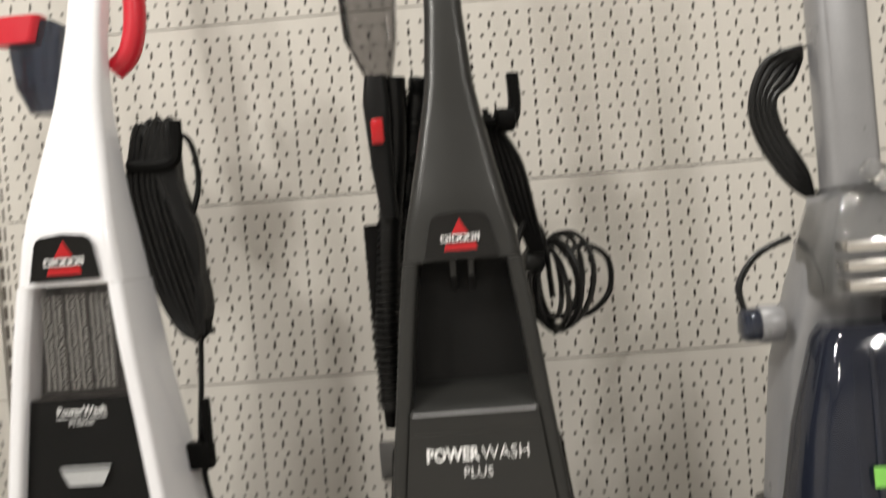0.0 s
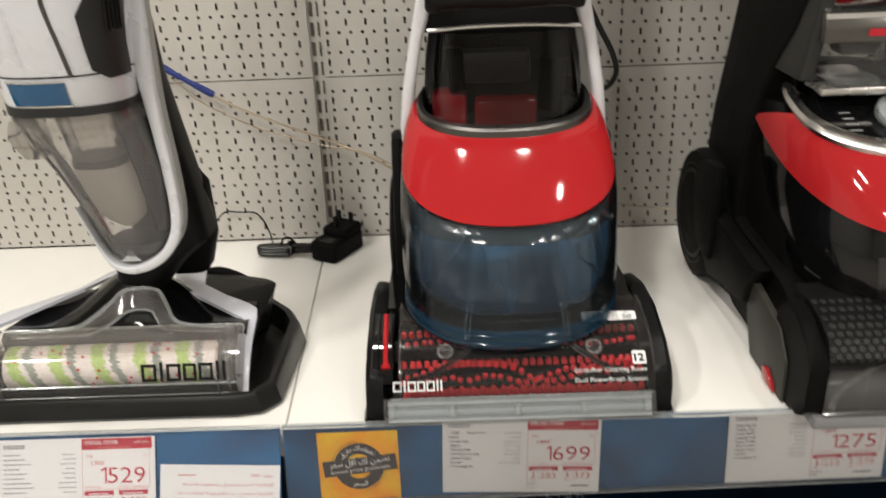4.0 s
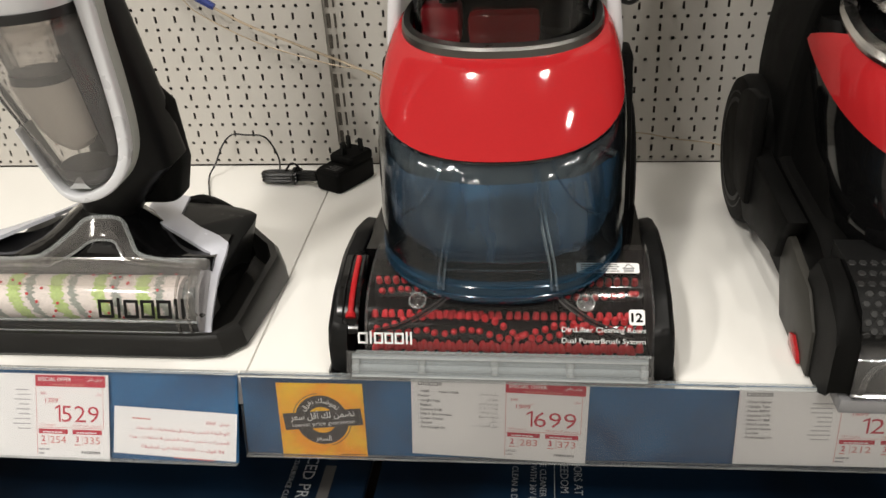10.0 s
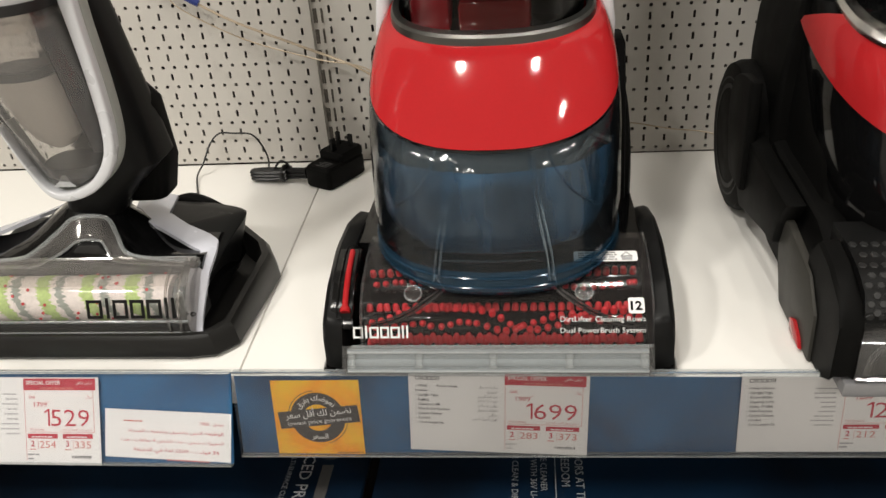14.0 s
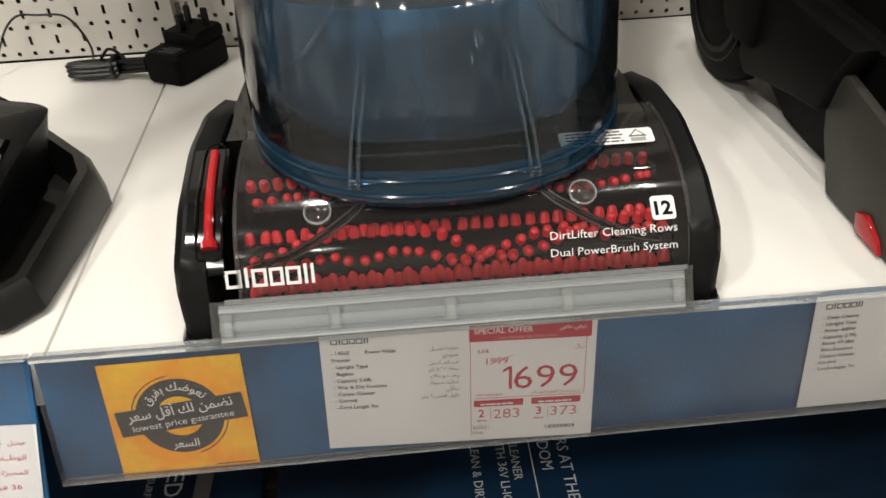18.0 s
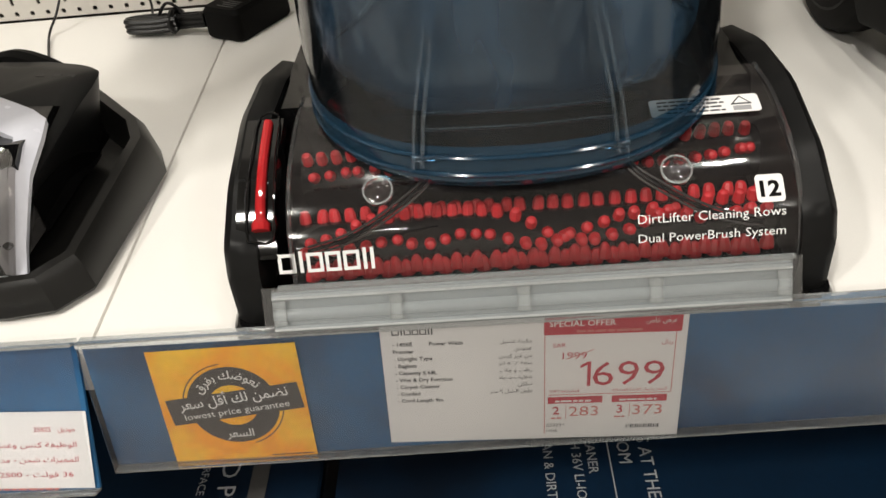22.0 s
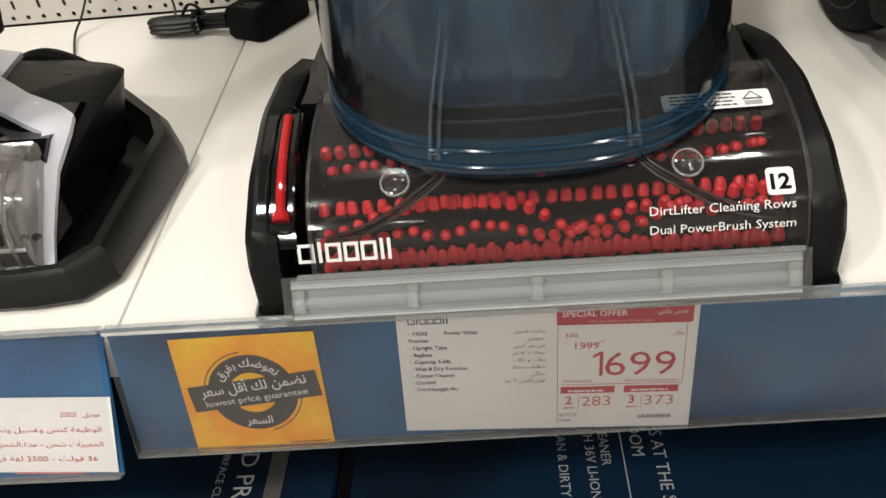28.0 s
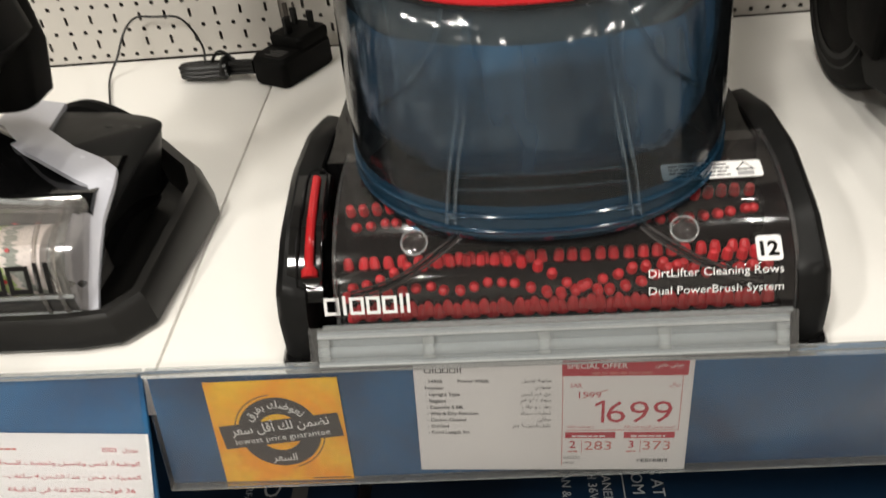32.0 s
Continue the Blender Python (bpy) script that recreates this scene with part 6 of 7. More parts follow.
# brush head that hangs a little over the shelf's front edge
for sx in (-1, 1):
    side = [(-0.020, 0.020), (-0.021, 0.070), (-0.012, 0.086), (0.020, 0.102), (0.050, 0.108), (0.066, 0.090), (0.070, 0.008), (0.0, 0.008)]
    rear = [(0.060, 0.088), (0.100, 0.104), (0.150, 0.108), (0.230, 0.112), (0.330, 0.130), (0.345, 0.100), (0.330, 0.050), (0.230, 0.012), (0.060, 0.008)]
    for name, outline, offs, about in (("side_cap", side, (0.0, 0.003, 0.016, 0.019), "black front cap of the brush head"), ("side_pod", rear, (0.014, 0.018, 0.036, 0.040), "matte black side of the brush head")):
        part(name, loft([[(PX + sx * (0.139 - off), y, z - (0.003 if off in (offs[0], offs[-1]) else 0.0)) for y, z in outline] for off in offs]), M_BLACK, plus, about)
    part("red_button", prism([(0.040, 0.004), (0.070, 0.004), (0.074, 0.016), (0.062, 0.020), (0.046, 0.012)], "x", PX + sx * 0.1420 - 0.003, PX + sx * 0.1420 + 0.003, 0.001), M_RED, plus, "small red release tab")
    wheel = part("wheel", rod((PX + sx * 0.112, 0.345, 0.086), (PX + sx * 0.150, 0.345, 0.086), 0.086, 40, bevel=0.012), M_BLACK, plus, "large black rear wheel")
    for r0, r1, d in ((0.055, 0.060, 0.0012), (0.066, 0.068, 0.0008)):
        part("wheel_ring", loft([[(PX + sx * (0.1495 + q), 0.345 + r * math.cos(2 * math.pi * k / 36), 0.086 + r * math.sin(2 * math.pi * k / 36)) for k in range(36)] for r, q in ((r0, 0.0), (r0, d), (r1, d), (r1, 0.0))], caps=False), M_SATIN, wheel)
    part("wheel_hub", rod((PX + sx * 0.146, 0.345, 0.086), (PX + sx * 0.1505, 0.345, 0.086), 0.030, 24, bevel=0.002), M_BLACK, wheel)
    cover_line = [(0.250, 0.060), (0.300, 0.062), (0.322, 0.095), (0.330, 0.125), (0.326, 0.152), (0.314, 0.168), (0.285, 0.178), (0.245, 0.182)]
    part("wheel_guard", prism([(p.x, p.y) for p in smooth_path([(y, z, 0) for y, z in cover_line], 3)], "x", PX + sx * 0.1500 - 0.006, PX + sx * 0.1500 + 0.006, 0.003), M_BLACK, plus, "black guard over the wheel's front half")
    part("side_arm", prism([(0.110, 0.110), (0.130, 0.084), (0.140, 0.056), (0.182, 0.050), (0.268, 0.033), (0.318, 0.074), (0.326, 0.112), (0.295, 0.124), (0.240, 0.116), (0.170, 0.112)], "x", PX + sx * 0.1400 - 0.010, PX + sx * 0.1400 + 0.010, 0.004), M_BLACK, plus, "dark charcoal arm from the wheel to the brush head")
    part("side_plate", prism([(0.024, 0.002), (0.118, 0.004), (0.138, 0.040), (0.145, 0.066), (0.136, 0.089), (0.052, 0.074), (0.026, 0.048)], "x", PX + sx * 0.1380 - 0.004, PX + sx * 0.1380 + 0.004, 0.002), M_OLIVE, plus, "olive-grey side plate of the brush head")
part("sole", box(PX - 0.128, PX + 0.128, -0.024, 0.05, 0.002, 0.016, 0.002), M_GREYL, plus, "grey sole plate")
PCOV = [(-0.022, 0.018), (-0.023, 0.035), (-0.018, 0.050), (-0.006, 0.062), (0.012, 0.070)]
nozzle = part("clear_nozzle", loft([[(x, y, z) for y, z in PCOV] for x in np.linspace(PX - 0.1205, PX + 0.1205, 5)], closed=False), C_NOSE, plus, "clear nozzle window")
for sx in (-1, 1):
    part("nozzle_rib", tube([(PX + sx * 0.114, -0.0235, 0.022), (PX + sx * 0.106, -0.020, 0.044), (PX + sx * 0.070, -0.008, 0.062), (PX + sx * 0.03, 0.004, 0.068)], 0.0028, 8), C_CLEAR, nozzle)
part("nozzle_edge", tube([(PX - 0.120, -0.0235, 0.020), (PX + 0.120, -0.0235, 0.020)], 0.0026, 8), C_CLEAR, nozzle)
part("nozzle_floor", loft([[(x, -0.016, 0.012), (x, -0.012, 0.034), (x, 0.004, 0.052), (x, 0.030, 0.060), (x, 0.030, 0.012)] for x in (PX - 0.118, PX + 0.118)]), M_GREYD, plus, "grey suction channel behind the clear nozzle")
for q in (-0.085, -0.055, -0.025, 0.025, 0.055, 0.085):
    part("nozzle_rib", tube([(PX + q, -0.0215, 0.024), (PX + q * 0.96, -0.018, 0.044), (PX + q * 0.88, -0.006, 0.058)], 0.0014, 6), C_CLEAR, nozzle)
lm = facing(PX - 0.028, -0.0232, 0.037, 12)
part("lettering", text_bm("dirtlifter", 0.0055, lm @ Matrix.Translation((0, 0.004, 0)), "LEFT"), M_MARKG, nozzle)
part("lettering", text_bm("6 cleaning rows", 0.0050, lm @ Matrix.Translation((0.004, -0.006, 0)), "LEFT"), M_MARKG, nozzle)
part("head", loft([rr(0.006, PX - 0.120, PX + 0.120, 0.048, 0.25, 0.012), rr(0.066, PX - 0.122, PX + 0.122, 0.040, 0.25, 0.012)]), M_SATIN, plus)
MESH = [(-0.016, 0.070), (-0.018, 0.080), (-0.010, 0.094), (0.010, 0.104), (0.040, 0.110), (0.075, 0.112)]
hood = part("mesh_hood", loft([[(x, y, z) for y, z in MESH] + [(x, 0.075, 0.065), (x, 0.0, 0.066)] for x in np.linspace(PX - 0.1208, PX + 0.1208, 5)]), M_SATIN, plus, "black hood with a honeycomb texture")
bm = bmesh.new()
for r in range(9):
    t = 0.6 + r * 0.42
    i = min(int(t), len(MESH) - 2)
    (y0, z0), (y1, z1) = MESH[i], MESH[i + 1]
    y, z = y0 + (y1 - y0) * (t - i), z0 + (z1 - z0) * (t - i)
    nrm = Vector((0, -(z1 - z0), (y1 - y0))).normalized()
    for k in range(27):
        x = PX - 0.1165 + 0.0088 * k + (0.0044 if r % 2 else 0)
        p = Vector((x, y, z))
        rod(p, p + nrm * 0.0009, 0.0036, 6, bm, 0.0028)
part("honeycomb", bm, M_GREYD, hood, "raised honeycomb cells", kind="stuff")

# dark tank, red shell, silver ring
part("dark_tank", loft([oval(PX, *r, 2.5) for r in ((0.105, 0.030, 0.25, 0.100, 0.100), (0.112, 0.022, 0.255, 0.125, 0.125), (0.1165, 0.028, 0.34, 0.160, 0.24), (0.1165, 0.037, 0.36, 0.185, 0.285))]), M_GLOSSB, plus, "glossy black tank")
part("tank_window", loft([oval(PX, h, a, 0.26, z, z, 2.4, 12, -28, 62) for h, a, z in ((0.106, 0.026, 0.105), (0.114, 0.0185, 0.128), (0.121, 0.0215, 0.158))], closed=False), C_COVER, plus, "clear tank window")
for k in range(2):
    part("tank_latch", box(PX - 0.030 + 0.05 * k, PX + 0.010 + 0.05 * k, 0.004, 0.03, 0.122, 0.150, 0.003), C_CLEAR, plus)
PRED = [(0.1190, 0.0285, 0.270, 0.176, 0.254), (0.1188, 0.034, 0.271, 0.190, 0.264), (0.1170, 0.046, 0.272, 0.209, 0.276), (0.1130, 0.062, 0.273, 0.227, 0.285), (0.1070, 0.078, 0.274, 0.241, 0.291)]
part("rear_housing", loft([rr(0.02, PX - 0.110, PX + 0.110, 0.10, 0.315, 0.02), rr(0.14, PX - 0.114, PX + 0.114, 0.12, 0.315, 0.02), rr(0.262, PX - 0.108, PX + 0.108, 0.225, 0.305, 0.02)]), M_BLACK, plus, "black rear housing")
PBACK = ((0.38, 0.280, 0.247), (0.38, 0.290, 0.236), (0.37, 0.297, 0.214), (0.33, 0.298, 0.190), (0.285, 0.294, 0.170))
rings = []
for (hw, yf, _, zf, _), (yb, zb, y_end) in zip(PRED, PBACK):
    c = ((yf + yb) / 2 - y_end) / ((yb - yf) / 2)
    end = math.degrees(math.acos(math.copysign(abs(c) ** 1.2, c)))
    rings.append(oval(PX, hw, yf, yb, zf, zb, 2.4, 64, -end, end))
part("red_shell", loft(rings, closed=False), M_RED, plus, "glossy red plastic shell")
part("silver_ring", loft([oval(PX, *r, 2.4) for r in ((0.1072, 0.0775, 0.274, 0.2405, 0.2905), (0.1085, 0.0762, 0.274, 0.2450, 0.2950), (0.1050, 0.082, 0.274, 0.2500, 0.2995), (0.0955, 0.097, 0.273, 0.2530, 0.3000), (0.0915, 0.103, 0.272, 0.2500, 0.297), (0.090, 0.105, 0.272, 0.244, 0.292))], caps=False), M_CHROME, plus, "satin silver ring")
DP = Matrix.Translation((PX, 0.098, 0.245)) @ Euler((radians(17), 0, 0)).to_matrix().to_4x4()
deck_bm = slab(DP, [(0.094 * math.cos(a), 0.086 + 0.086 * math.sin(a)) for a in [2 * math.pi * k / 40 for k in range(40)]], 0.004)
face = part("control_face", deck_bm, M_GLOSSB, plus, "black control face")
bm = bmesh.new()
for k in range(4):
    for sx in (-1, 1):
        flat(DP, sx * 0.060 - 0.006, sx * 0.060 + 0.006, 0.028 + 0.011 * k, 0.0295 + 0.011 * k, 0.0003, 0.004, bm)
part("scale_print", bm, M_MARKG, face, kind="stuff")
c = DP @ Vector((0, 0.046, 0.004))
axis = (DP.to_3x3() @ Vector((0, 0, 1))).normalized()
dial = part("dial", rod(c, c + axis * 0.012, 0.034, 40, bevel=0.004), C_STRIP, plus, "frosted round dial")
part("dial_core", rod(c - axis * 0.0, c + axis * 0.006, 0.029, 32), M_MARKG, dial)
bm = flat(DP @ pose(0, 0.046, 0.014, 0, 0, 35), -0.004, 0.004, -0.028, 0.028, 0.008)
part("dial_grip", bm, C_CLEAR, dial)
part("shelf_lip", box(PX - 0.086, PX + 0.086, 0.158, 0.176, 0.284, 0.293, 0.003), M_CHROME, plus, "bright silver lip behind the dial")

# clear upper tank, chrome bar, red handle
upper = part("upper_tank", loft([rr(0.286, PX - 0.082, PX + 0.082, 0.170, 0.270, 0.015), rr(0.336, PX - 0.078, PX + 0.078, 0.178, 0.270, 0.015), rr(0.362, PX - 0.072, PX + 0.072, 0.185, 0.270, 0.015)]), C_CLEAR, plus, "clear upper water tank")
part("float", loft([rr(0.318, PX - 0.050, PX - 0.012, 0.200, 0.235, 0.008), rr(0.332, PX - 0.055, PX - 0.008, 0.198, 0.240, 0.008)]), M_GREYL, upper)
part("baffle", box(PX + 0.012, PX + 0.015, 0.18, 0.26, 0.288, 0.345), C_STRIP, upper)
part("tank_cap", box(PX - 0.066, PX - 0.02, 0.172, 0.24, 0.292, 0.300, 0.003), C_STRIP, upper)
part("tank_handle", tube([(PX - 0.058, 0.215, 0.330), (PX - 0.058, 0.213, 0.364), (PX - 0.050, 0.212, 0.374), (PX, 0.212, 0.378), (PX + 0.050, 0.212, 0.374), (PX + 0.058, 0.213, 0.364), (PX + 0.058, 0.215, 0.330)], 0.0046, 8), M_RED, plus, "red tank handle")
part("cable_loop", tube([(PX - 0.018, 0.20, 0.415), (PX - 0.012, 0.195, 0.385), (PX + 0.004, 0.192, 0.368), (PX + 0.024, 0.192, 0.366), (PX + 0.044, 0.194, 0.380), (PX + 0.050, 0.20, 0.415)], 0.0034, 8), M_CORD, plus)
CB = [(0.158, 0.338), (0.156, 0.352), (0.160, 0.366), (0.172, 0.371), (0.190, 0.371), (0.190, 0.338)]
bar2 = part("cross_bar", prism(CB, "x", PX - 0.091, PX + 0.091, 0.002), M_BRONZE, plus, "bronze-grey cross bar with a chrome top")
part("chrome_top", loft([[(x, 0.1585, 0.3625), (x, 0.1595, 0.3675), (x, 0.1700, 0.3725), (x, 0.1910, 0.3730)] for x in (PX - 0.0915, PX + 0.0915)], closed=False), M_CHROME, bar2, "bright chrome strip")
bm_m = facing(PX, 0.1558, 0.343, -5)
part("lettering", text_bm("CLEANING", 0.0072, bm_m @ Matrix.Translation((0.0, 0.002, 0)), "LEFT", 0.054, bold=0.015), M_MARK, bar2, "white lettering")
part("red_word", flat(bm_m, -0.048, -0.003, 0.002, 0.0095, 0.0002), M_REDM, bar2, "red block of lettering")


# graphite frame
def plus_half(z):
    return float(np.interp(z, (0.20, 0.28, 0.34, 0.40, 0.50, 0.60, 0.68, 0.75, 0.83, 0.92), (0.124, 0.110, 0.100, 0.0905, 0.0785, 0.0670, 0.0560, 0.0410, 0.0255, 0.0195)))


def plus_front(z):
    return float(np.interp(z, (0.20, 0.30, 0.40, 0.60, 0.72, 0.92, 1.30), (0.165, 0.166, 0.170, 0.176, 0.183, 0.225, 0.34)))


bm = bmesh.new()
for sx in (-1, 1):
    rings = []
    for z in np.linspace(0.30, 0.6555, 22):
        h = plus_half(z)
        a, b = sorted((PX + sx * h, PX + sx * (h - 0.0165)))
        rings.append(rr(z, a, b, plus_front(z), 0.275 - 0.02 * (z - 0.2), 0.006, 4))
    loft(rings, bm)
loft([rr(z, PX - plus_half(z), PX + plus_half(z), plus_front(z), plus_front(z) + 0.072 - 0.05 * (min(z, 1.2) - 0.65), 0.012, 5) for z in np.linspace(0.656, 1.25, 24)], bm)
part("frame", bm, M_GREY, plus, "satin graphite grey frame")
for sx in (-1, 1):
    rings = []
    for z in np.linspace(0.10, 0.47, 10):
        h = plus_half(max(z, 0.2)) + 0.003
        a, b = sorted((PX + sx * h, PX + sx * (h - float(np.interp(z, (0.30, 0.35), (0.045, 0.020))))))
        rings.append(rr(z, a, b, float(np.interp(z, (0.20, 0.28, 0.36, 0.47), (0.252, 0.246, 0.198, 0.184))), float(np.interp(z, (0.10, 0.25, 0.40, 0.47), (0.370, 0.384, 0.400, 0.388))), 0.006))
    part("rear_strut", loft(rings), M_BLACK, plus, "black rear strut")


def plus_panel(z0, z1, y_in, steps=6, y_back=0.24, y_in1=None):
    rings = []
    for z in np.linspace(z0, z1, steps):
        h = plus_half(z) - 0.0150
        y = plus_front(z) + y_in + ((y_in1 - y_in) * (z - z0) / (z1 - z0) if y_in1 is not None else 0)
        rings.append([(PX - h, y, z), (PX + h, y, z), (PX + h, y_back, z), (PX - h, y_back, z)])
    return loft(rings)


gplate = part("logo_plate", slab(facing(PX, 0.1768, 0.658, 4), [(-0.0365, 0.0), (0.0365, 0.0), (0.0290, 0.034), (0.0265, 0.040), (0.0215, 0.0435), (0.0, 0.046), (-0.0215, 0.0435), (-0.0265, 0.040), (-0.0290, 0.034)], 0.0012), M_GLOSSB, plus, "black plate with a red and white mark")
gm = facing(PX, 0.1758, 0.660, 4)
part("mark_triangle", slab(gm, [(-0.0085, 0.022), (0.0085, 0.022), (0.0, 0.037)], 0.0003), M_RED, gplate)
part("mark_base", slab(gm, [(-0.0165, 0.006), (0.0165, 0.006), (0.0145, 0.0125), (-0.0145, 0.0125)], 0.0003), M_RED, gplate)
brand_bars("maker_mark", gm @ Matrix.Translation((-0.0195, 0.0145, 0)), 0.039, 0.0065, M_MARK, gplate)
recess = part("recess", plus_panel(0.530, 0.664, 0.046, y_back=0.25), M_SATIN, plus, "dark recess in the frame")
for q in (-0.010, 0.008):
    part("recess_rib", prism([(0.232, 0.664), (0.190, 0.664), (0.196, 0.640), (0.232, 0.618)], "x", PX + q - 0.003, PX + q + 0.003, 0.001), M_GREYD, recess)
part("slope", plus_panel(0.508, 0.532, -0.003, 5, y_in1=0.040), M_GREY, plus, "sloping graphite ledge")
# paler grey tube paints the highlight along the ledge
part("ledge_highlight", tube([(PX - 0.060, plus_front(0.508) - 0.003, 0.508), (PX + 0.060, plus_front(0.508) - 0.003, 0.508)], 0.0014, 6), M_GREYL, plus)
low = part("front_panel", plus_panel(0.408, 0.508, -0.002), M_GREY, plus, "graphite front panel")
part("under_panel", plus_panel(0.398, 0.409, 0.004), M_SATIN, plus)
part("panel_groove", box(PX - 0.062, PX + 0.062, plus_front(0.488) - 0.0026, plus_front(0.488), 0.4875, 0.4885), M_GREYD, low)
gt = facing(PX, 0.1688, 0.462, 2)
part("lettering", text_bm("POWER", 0.0125, gt @ Matrix.Translation((-0.0495, 0, 0)), "LEFT", 0.052, bold=0.03), M_MARK, low, "white bold lettering")
part("lettering", text_bm("WASH", 0.0125, gt @ Matrix.Translation((0.004, 0, 0)), "LEFT", 0.046, bold=-0.008), M_MARK, low, "white thin lettering")
part("lettering", text_bm("PLUS", 0.0095, gt @ Matrix.Translation((-0.014, -0.0165, 0)), "LEFT", 0.028, bold=-0.004), M_MARK, low, "white thin lettering")

# hose, hand tool, cord coil
hose = part("hose", tube([(PX - 0.062, 0.285, 0.86), (PX - 0.066, 0.29, 0.78), (PX - 0.082, 0.295, 0.68), (PX - 0.092, 0.30, 0.58), (PX - 0.094, 0.30, 0.49)], 0.0135, 12), M_CORD, plus, "black ribbed hose")
for k in range(44):
    z = 0.50 + 0.0080 * k
    xh = float(np.interp(z, (0.49, 0.58, 0.68, 0.78, 0.86), (PX - 0.094, PX - 0.092, PX - 0.082, PX - 0.066, PX - 0.062)))
    part("hose_rib", rod((xh, 0.293, z), (xh, 0.293, z + 0.0036), 0.0152, 12), M_CORD, hose)
part("hose_return", tube([(PX - 0.034, 0.300, 0.86), (PX - 0.046, 0.302, 0.79), (PX - 0.062, 0.305, 0.71), (PX - 0.077, 0.308, 0.63), (PX - 0.092, 0.305, 0.545)], lambda t: 0.0120 + 0.0016 * math.sin(300 * t), 10, steps=22), M_CORD, plus, "second run of the ribbed hose")
part("hose_tail", loft([rr(0.47, PX - 0.103, PX - 0.093, 0.290, 0.312, 0.004), rr(0.55, PX - 0.108, PX - 0.088, 0.287, 0.315, 0.008), rr(0.70, PX - 0.110, PX - 0.084, 0.285, 0.315, 0.010)]), M_BLACK, plus)
wand = part("wand", loft([rr(0.705, PX - 0.0860, PX - 0.0680, 0.265, 0.29, 0.006), rr(0.76, PX - 0.0920, PX - 0.0680, 0.262, 0.292, 0.008), rr(0.83, PX - 0.0960, PX - 0.0660, 0.258, 0.294, 0.008), rr(0.86, PX - 0.0920, PX - 0.0680, 0.26, 0.292, 0.008)]), M_SATIN, plus, "black hand tool")
part("wand_button", box(PX - 0.0880, PX - 0.0740, 0.253, 0.262, 0.785, 0.813, 0.003), M_RED, wand, "red trigger")
part("wand_head", loft([rr(0.86, PX - 0.0920, PX - 0.0620, 0.26, 0.292, 0.008), rr(0.90, PX - 0.1100, PX - 0.0540, 0.25, 0.30, 0.012), rr(0.96, PX - 0.1130, PX - 0.0500, 0.245, 0.30, 0.012)]), C_SMOKE, wand, "smoked nozzle")
part("cord_hook", tube([(PX + 0.02, 0.26, 0.80), (PX + 0.060, 0.265, 0.80), (PX + 0.068, 0.267, 0.815), (PX + 0.068, 0.268, 0.85)], 0.007, 8), M_BLACK, plus, "black cord hook")
part("upper_hook", rod((PX + 0.046, 0.262, 0.80), (PX + 0.066, 0.266, 0.80), 0.013, 14, bevel=0.003), M_BLACK, plus)
coil = bmesh.new()
for k in range(7):
    cx, cz, r, tilt = PX + 0.098 + 0.006 * (k % 3), 0.612 + 0.003 * (k % 4), 0.040 + 0.005 * (k % 3), 0.35 * (k - 3)
    pts = []
    for i in range(13):
        a = 2 * math.pi * i / 12 + k
        v = Vector((r * 0.75 * math.cos(a), 0, r * 1.15 * math.sin(a)))
        v.rotate(Euler((0, 0.25 * (k % 3 - 1), tilt)))
        pts.append((cx + v.x, 0.33 + v.y + 0.004 * k, cz + v.z))
    tube(pts, 0.0034, 7, coil, 3)
tube([(PX + 0.105, 0.335, 0.575), (PX + 0.140, 0.34, 0.578), (PX + 0.166, 0.345, 0.602), (PX + 0.166, 0.345, 0.640), (PX + 0.138, 0.34, 0.658), (PX + 0.115, 0.335, 0.645)], 0.0036, 7, coil)
tube([(PX + 0.060, 0.30, 0.665), (PX + 0.072, 0.31, 0.690), (PX + 0.088, 0.32, 0.682), (PX + 0.094, 0.325, 0.655), (PX + 0.098, 0.33, 0.60)], 0.0036, 7, coil)
part("cord_coil", coil, M_CORD, plus, "loosely coiled glossy black cord", kind="stuff")
hang_bm = bmesh.new()
for k in range(5):
    d = 0.006 * k
    tube([(PX + 0.036 + d * 0.6, 0.268, 0.815 - d), (PX + 0.046 + d, 0.285, 0.755), (PX + 0.060 + d * 0.9, 0.305, 0.700), (PX + 0.078 + d * 0.5, 0.325, 0.655)], 0.0036, 7, hang_bm)
part("cord_strands", hang_bm, M_CORD, plus, "cord strands hanging from the hook to the coil", kind="stuff")
part("coil_tie", rod((PX + 0.066, 0.32, 0.645), (PX + 0.088, 0.33, 0.640), 0.012, 10, bevel=0.003), M_CORD, plus)

# ---- the grey carpet washer with slate tanks ----
BX = 1.062
slate = thing("carpet_washer", "grey upright carpet washer with slate blue clear tanks", "carpet washer", (BX, 0.15, 0), "carpet washers")
part("stick", loft([rr(z, BX - 0.036 + 0.01 * (z - 0.69), BX + 0.016 + 0.01 * (z - 0.69), 0.195 + 0.05 * (z - 0.69), 0.235 + 0.05 * (z - 0.69), 0.010) for z in np.linspace(0.66, 1.30, 10)]), M_GREYL, slate, "grey handle stick")
cap = part("clear_hood", loft([rr(0.595, BX - 0.066, BX + 0.080, 0.140, 0.25, 0.018), rr(0.640, BX - 0.062, BX + 0.076, 0.140, 0.25, 0.020), rr(0.680, BX - 0.050, BX + 0.062, 0.155, 0.25, 0.024), rr(0.698, BX - 0.036, BX + 0.046, 0.175, 0.24, 0.02)]), C_CLEAR, slate, "clear plastic hood")
part("hood_pin", rod((BX - 0.004, 0.155, 0.700), (BX - 0.004, 0.185, 0.712), 0.011, 16, bevel=0.003), C_CLEAR, cap)
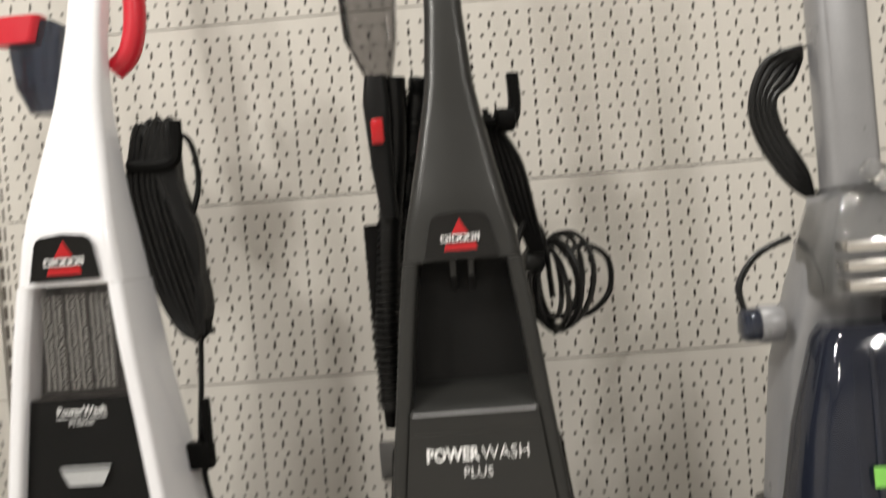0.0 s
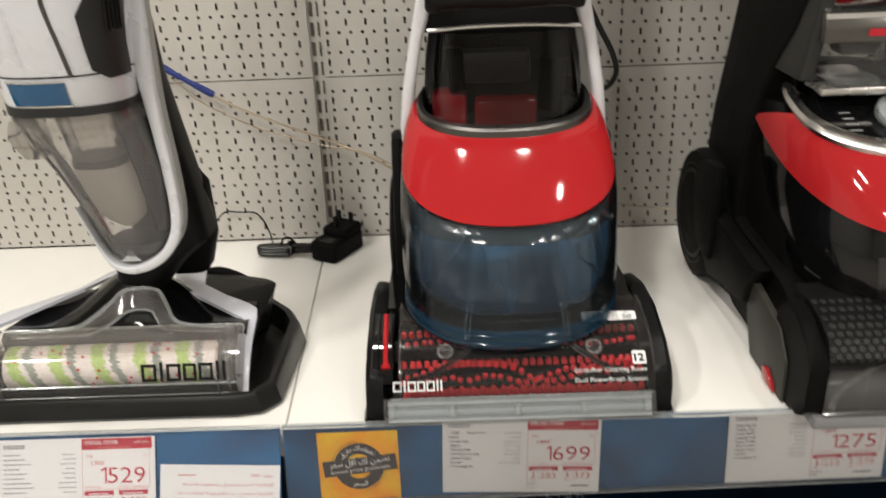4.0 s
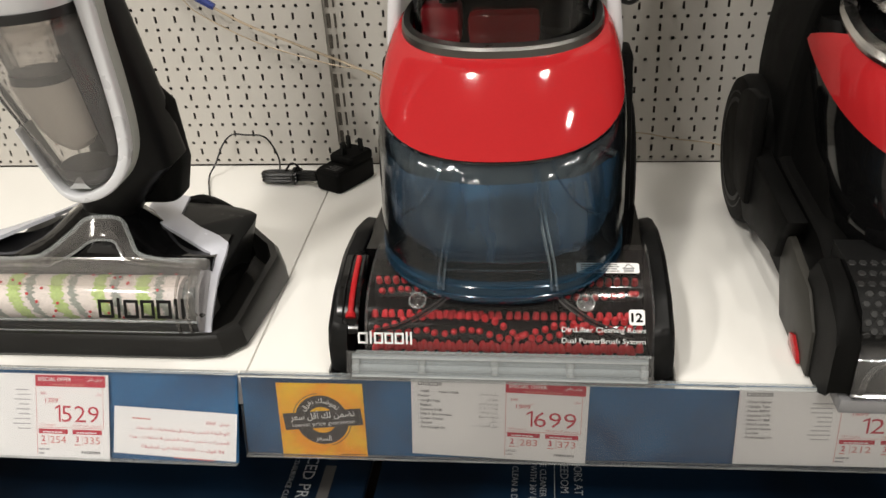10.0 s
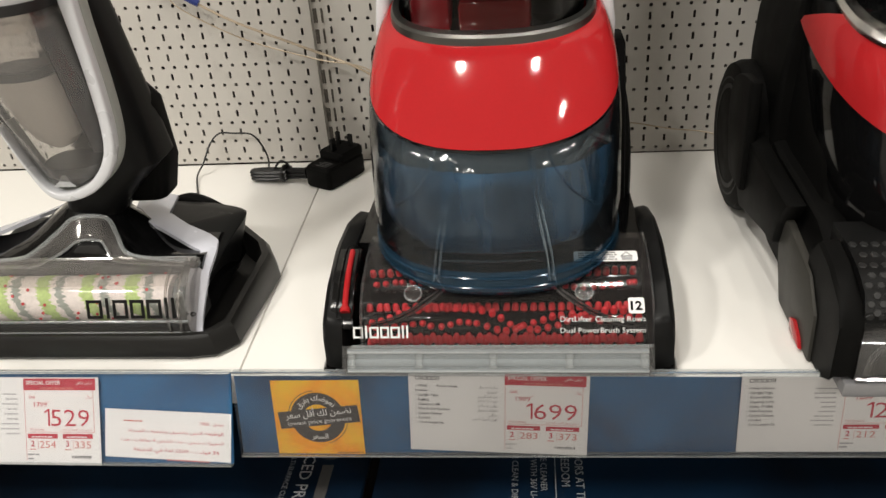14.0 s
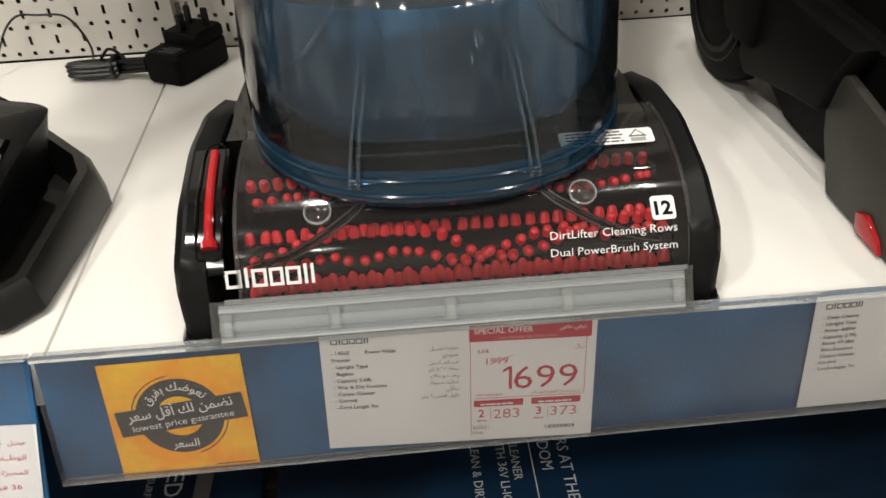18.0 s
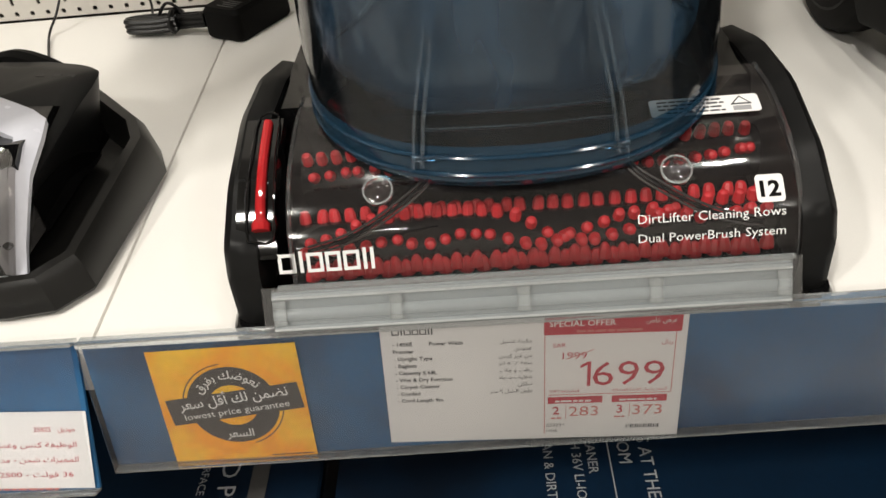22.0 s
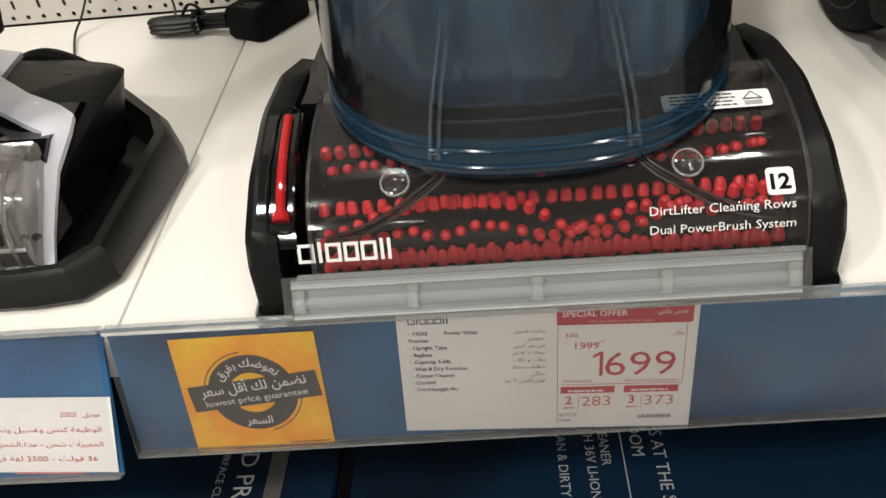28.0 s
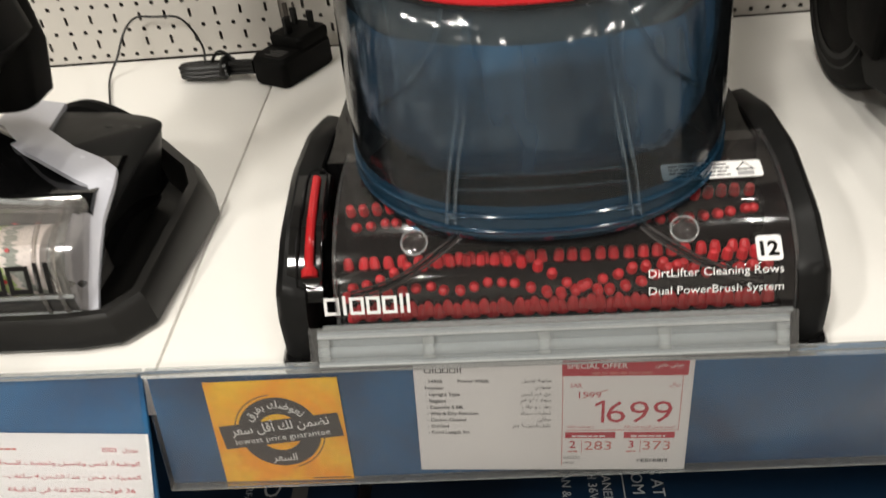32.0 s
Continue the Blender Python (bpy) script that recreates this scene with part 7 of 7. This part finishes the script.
part("body", loft([rr(0.33, BX - 0.105, BX + 0.12, 0.215, 0.29, 0.02), rr(0.52, BX - 0.088, BX + 0.11, 0.205, 0.28, 0.02), rr(0.60, BX - 0.070, BX + 0.09, 0.190, 0.27, 0.02), rr(0.69, BX - 0.046, BX + 0.05, 0.185, 0.25, 0.02)]), M_GREYL, slate, "grey body")
for z in (0.600, 0.618, 0.636):
    part("hood_rib", box(BX - 0.054, BX + 0.08, 0.132, 0.16, z, z + 0.010, 0.002), M_CHROME, cap)
stank = part("slate_tank", loft([rr(0.372, BX - 0.112, BX + 0.125, 0.120, 0.215, 0.025), rr(0.47, BX - 0.096, BX + 0.115, 0.130, 0.210, 0.025), rr(0.555, BX - 0.074, BX + 0.095, 0.140, 0.205, 0.025), rr(0.566, BX - 0.066, BX + 0.088, 0.146, 0.200, 0.02)]), C_SLATE, slate, "slate blue clear tank")
for u in (-0.045, 0.0, 0.05):
    part("tank_rib", tube([(BX + u, 0.119, 0.378), (BX + u * 0.9, 0.128, 0.47), (BX + u * 0.8, 0.139, 0.55)], 0.0022, 6), C_SLATE, stank)
part("tank_insert", box(BX - 0.03, BX + 0.08, 0.15, 0.205, 0.38, 0.54, 0.01), M_GREYD, stank)
part("dark_slot", box(BX - 0.016, BX + 0.06, 0.138, 0.16, 0.566, 0.592, 0.003), M_GLOSSB, slate)
part("green_sticker", flat(facing(BX - 0.050, 0.1195, 0.425, 6), 0.0, 0.06, 0.0, 0.018, 0.0004), M_GREEN, slate, "bright green sticker")
part("black_band", loft([rr(0.348, BX - 0.110, BX + 0.12, 0.125, 0.29, 0.02), rr(0.372, BX - 0.110, BX + 0.122, 0.122, 0.29, 0.02)]), M_GLOSSB, slate)
part("clear_foot", loft([rr(0.315, BX - 0.110, BX + 0.12, 0.090, 0.22, 0.02), rr(0.345, BX - 0.134, BX + 0.13, 0.085, 0.22, 0.02)]), C_SLATE, slate, "clear slate lower tank")
part("lower_body", loft([rr(0.08, BX - 0.125, BX + 0.125, 0.06, 0.30, 0.03), rr(0.20, BX - 0.12, BX + 0.12, 0.09, 0.30, 0.03), rr(0.325, BX - 0.10, BX + 0.11, 0.14, 0.29, 0.03)]), M_GREYD, slate, "dark lower body")
part("brush_head", loft([rr(0.0, BX - 0.150, BX + 0.150, 0.012, 0.30, 0.02), rr(0.05, BX - 0.150, BX + 0.150, 0.010, 0.30, 0.02), rr(0.085, BX - 0.138, BX + 0.138, 0.035, 0.30, 0.02)]), M_BLACK, slate, "black brush head")
part("side_cap", rod((BX - 0.128, 0.215, 0.566), (BX - 0.098, 0.215, 0.566), 0.017, 20, bevel=0.004), C_SLATE, slate, "clear blue side cap")
part("side_cap_ring", rod((BX - 0.112, 0.215, 0.566), (BX - 0.088, 0.215, 0.566), 0.019, 20, bevel=0.003), M_GREYL, slate)
part("side_cord", tube([(BX - 0.115, 0.24, 0.575), (BX - 0.118, 0.245, 0.605), (BX - 0.095, 0.25, 0.635), (BX - 0.06, 0.25, 0.65)], 0.0036, 7), M_CORD, slate)
hb = bmesh.new()
for k in range(5):
    d = 0.0055 * k
    tube([(BX - 0.035, 0.245 + d * 0.4, 0.845 - d * 0.4), (BX - 0.070 + d, 0.25, 0.835 - d), (BX - 0.088 + d, 0.252, 0.795), (BX - 0.083 + d, 0.252, 0.755 + d * 0.3), (BX - 0.058 + d * 0.8, 0.25, 0.710 + d * 0.4), (BX - 0.035, 0.25, 0.690)], 0.0042, 8, hb)
part("cord_loop", hb, M_CORD, slate, "glossy black cord loops", kind="stuff")
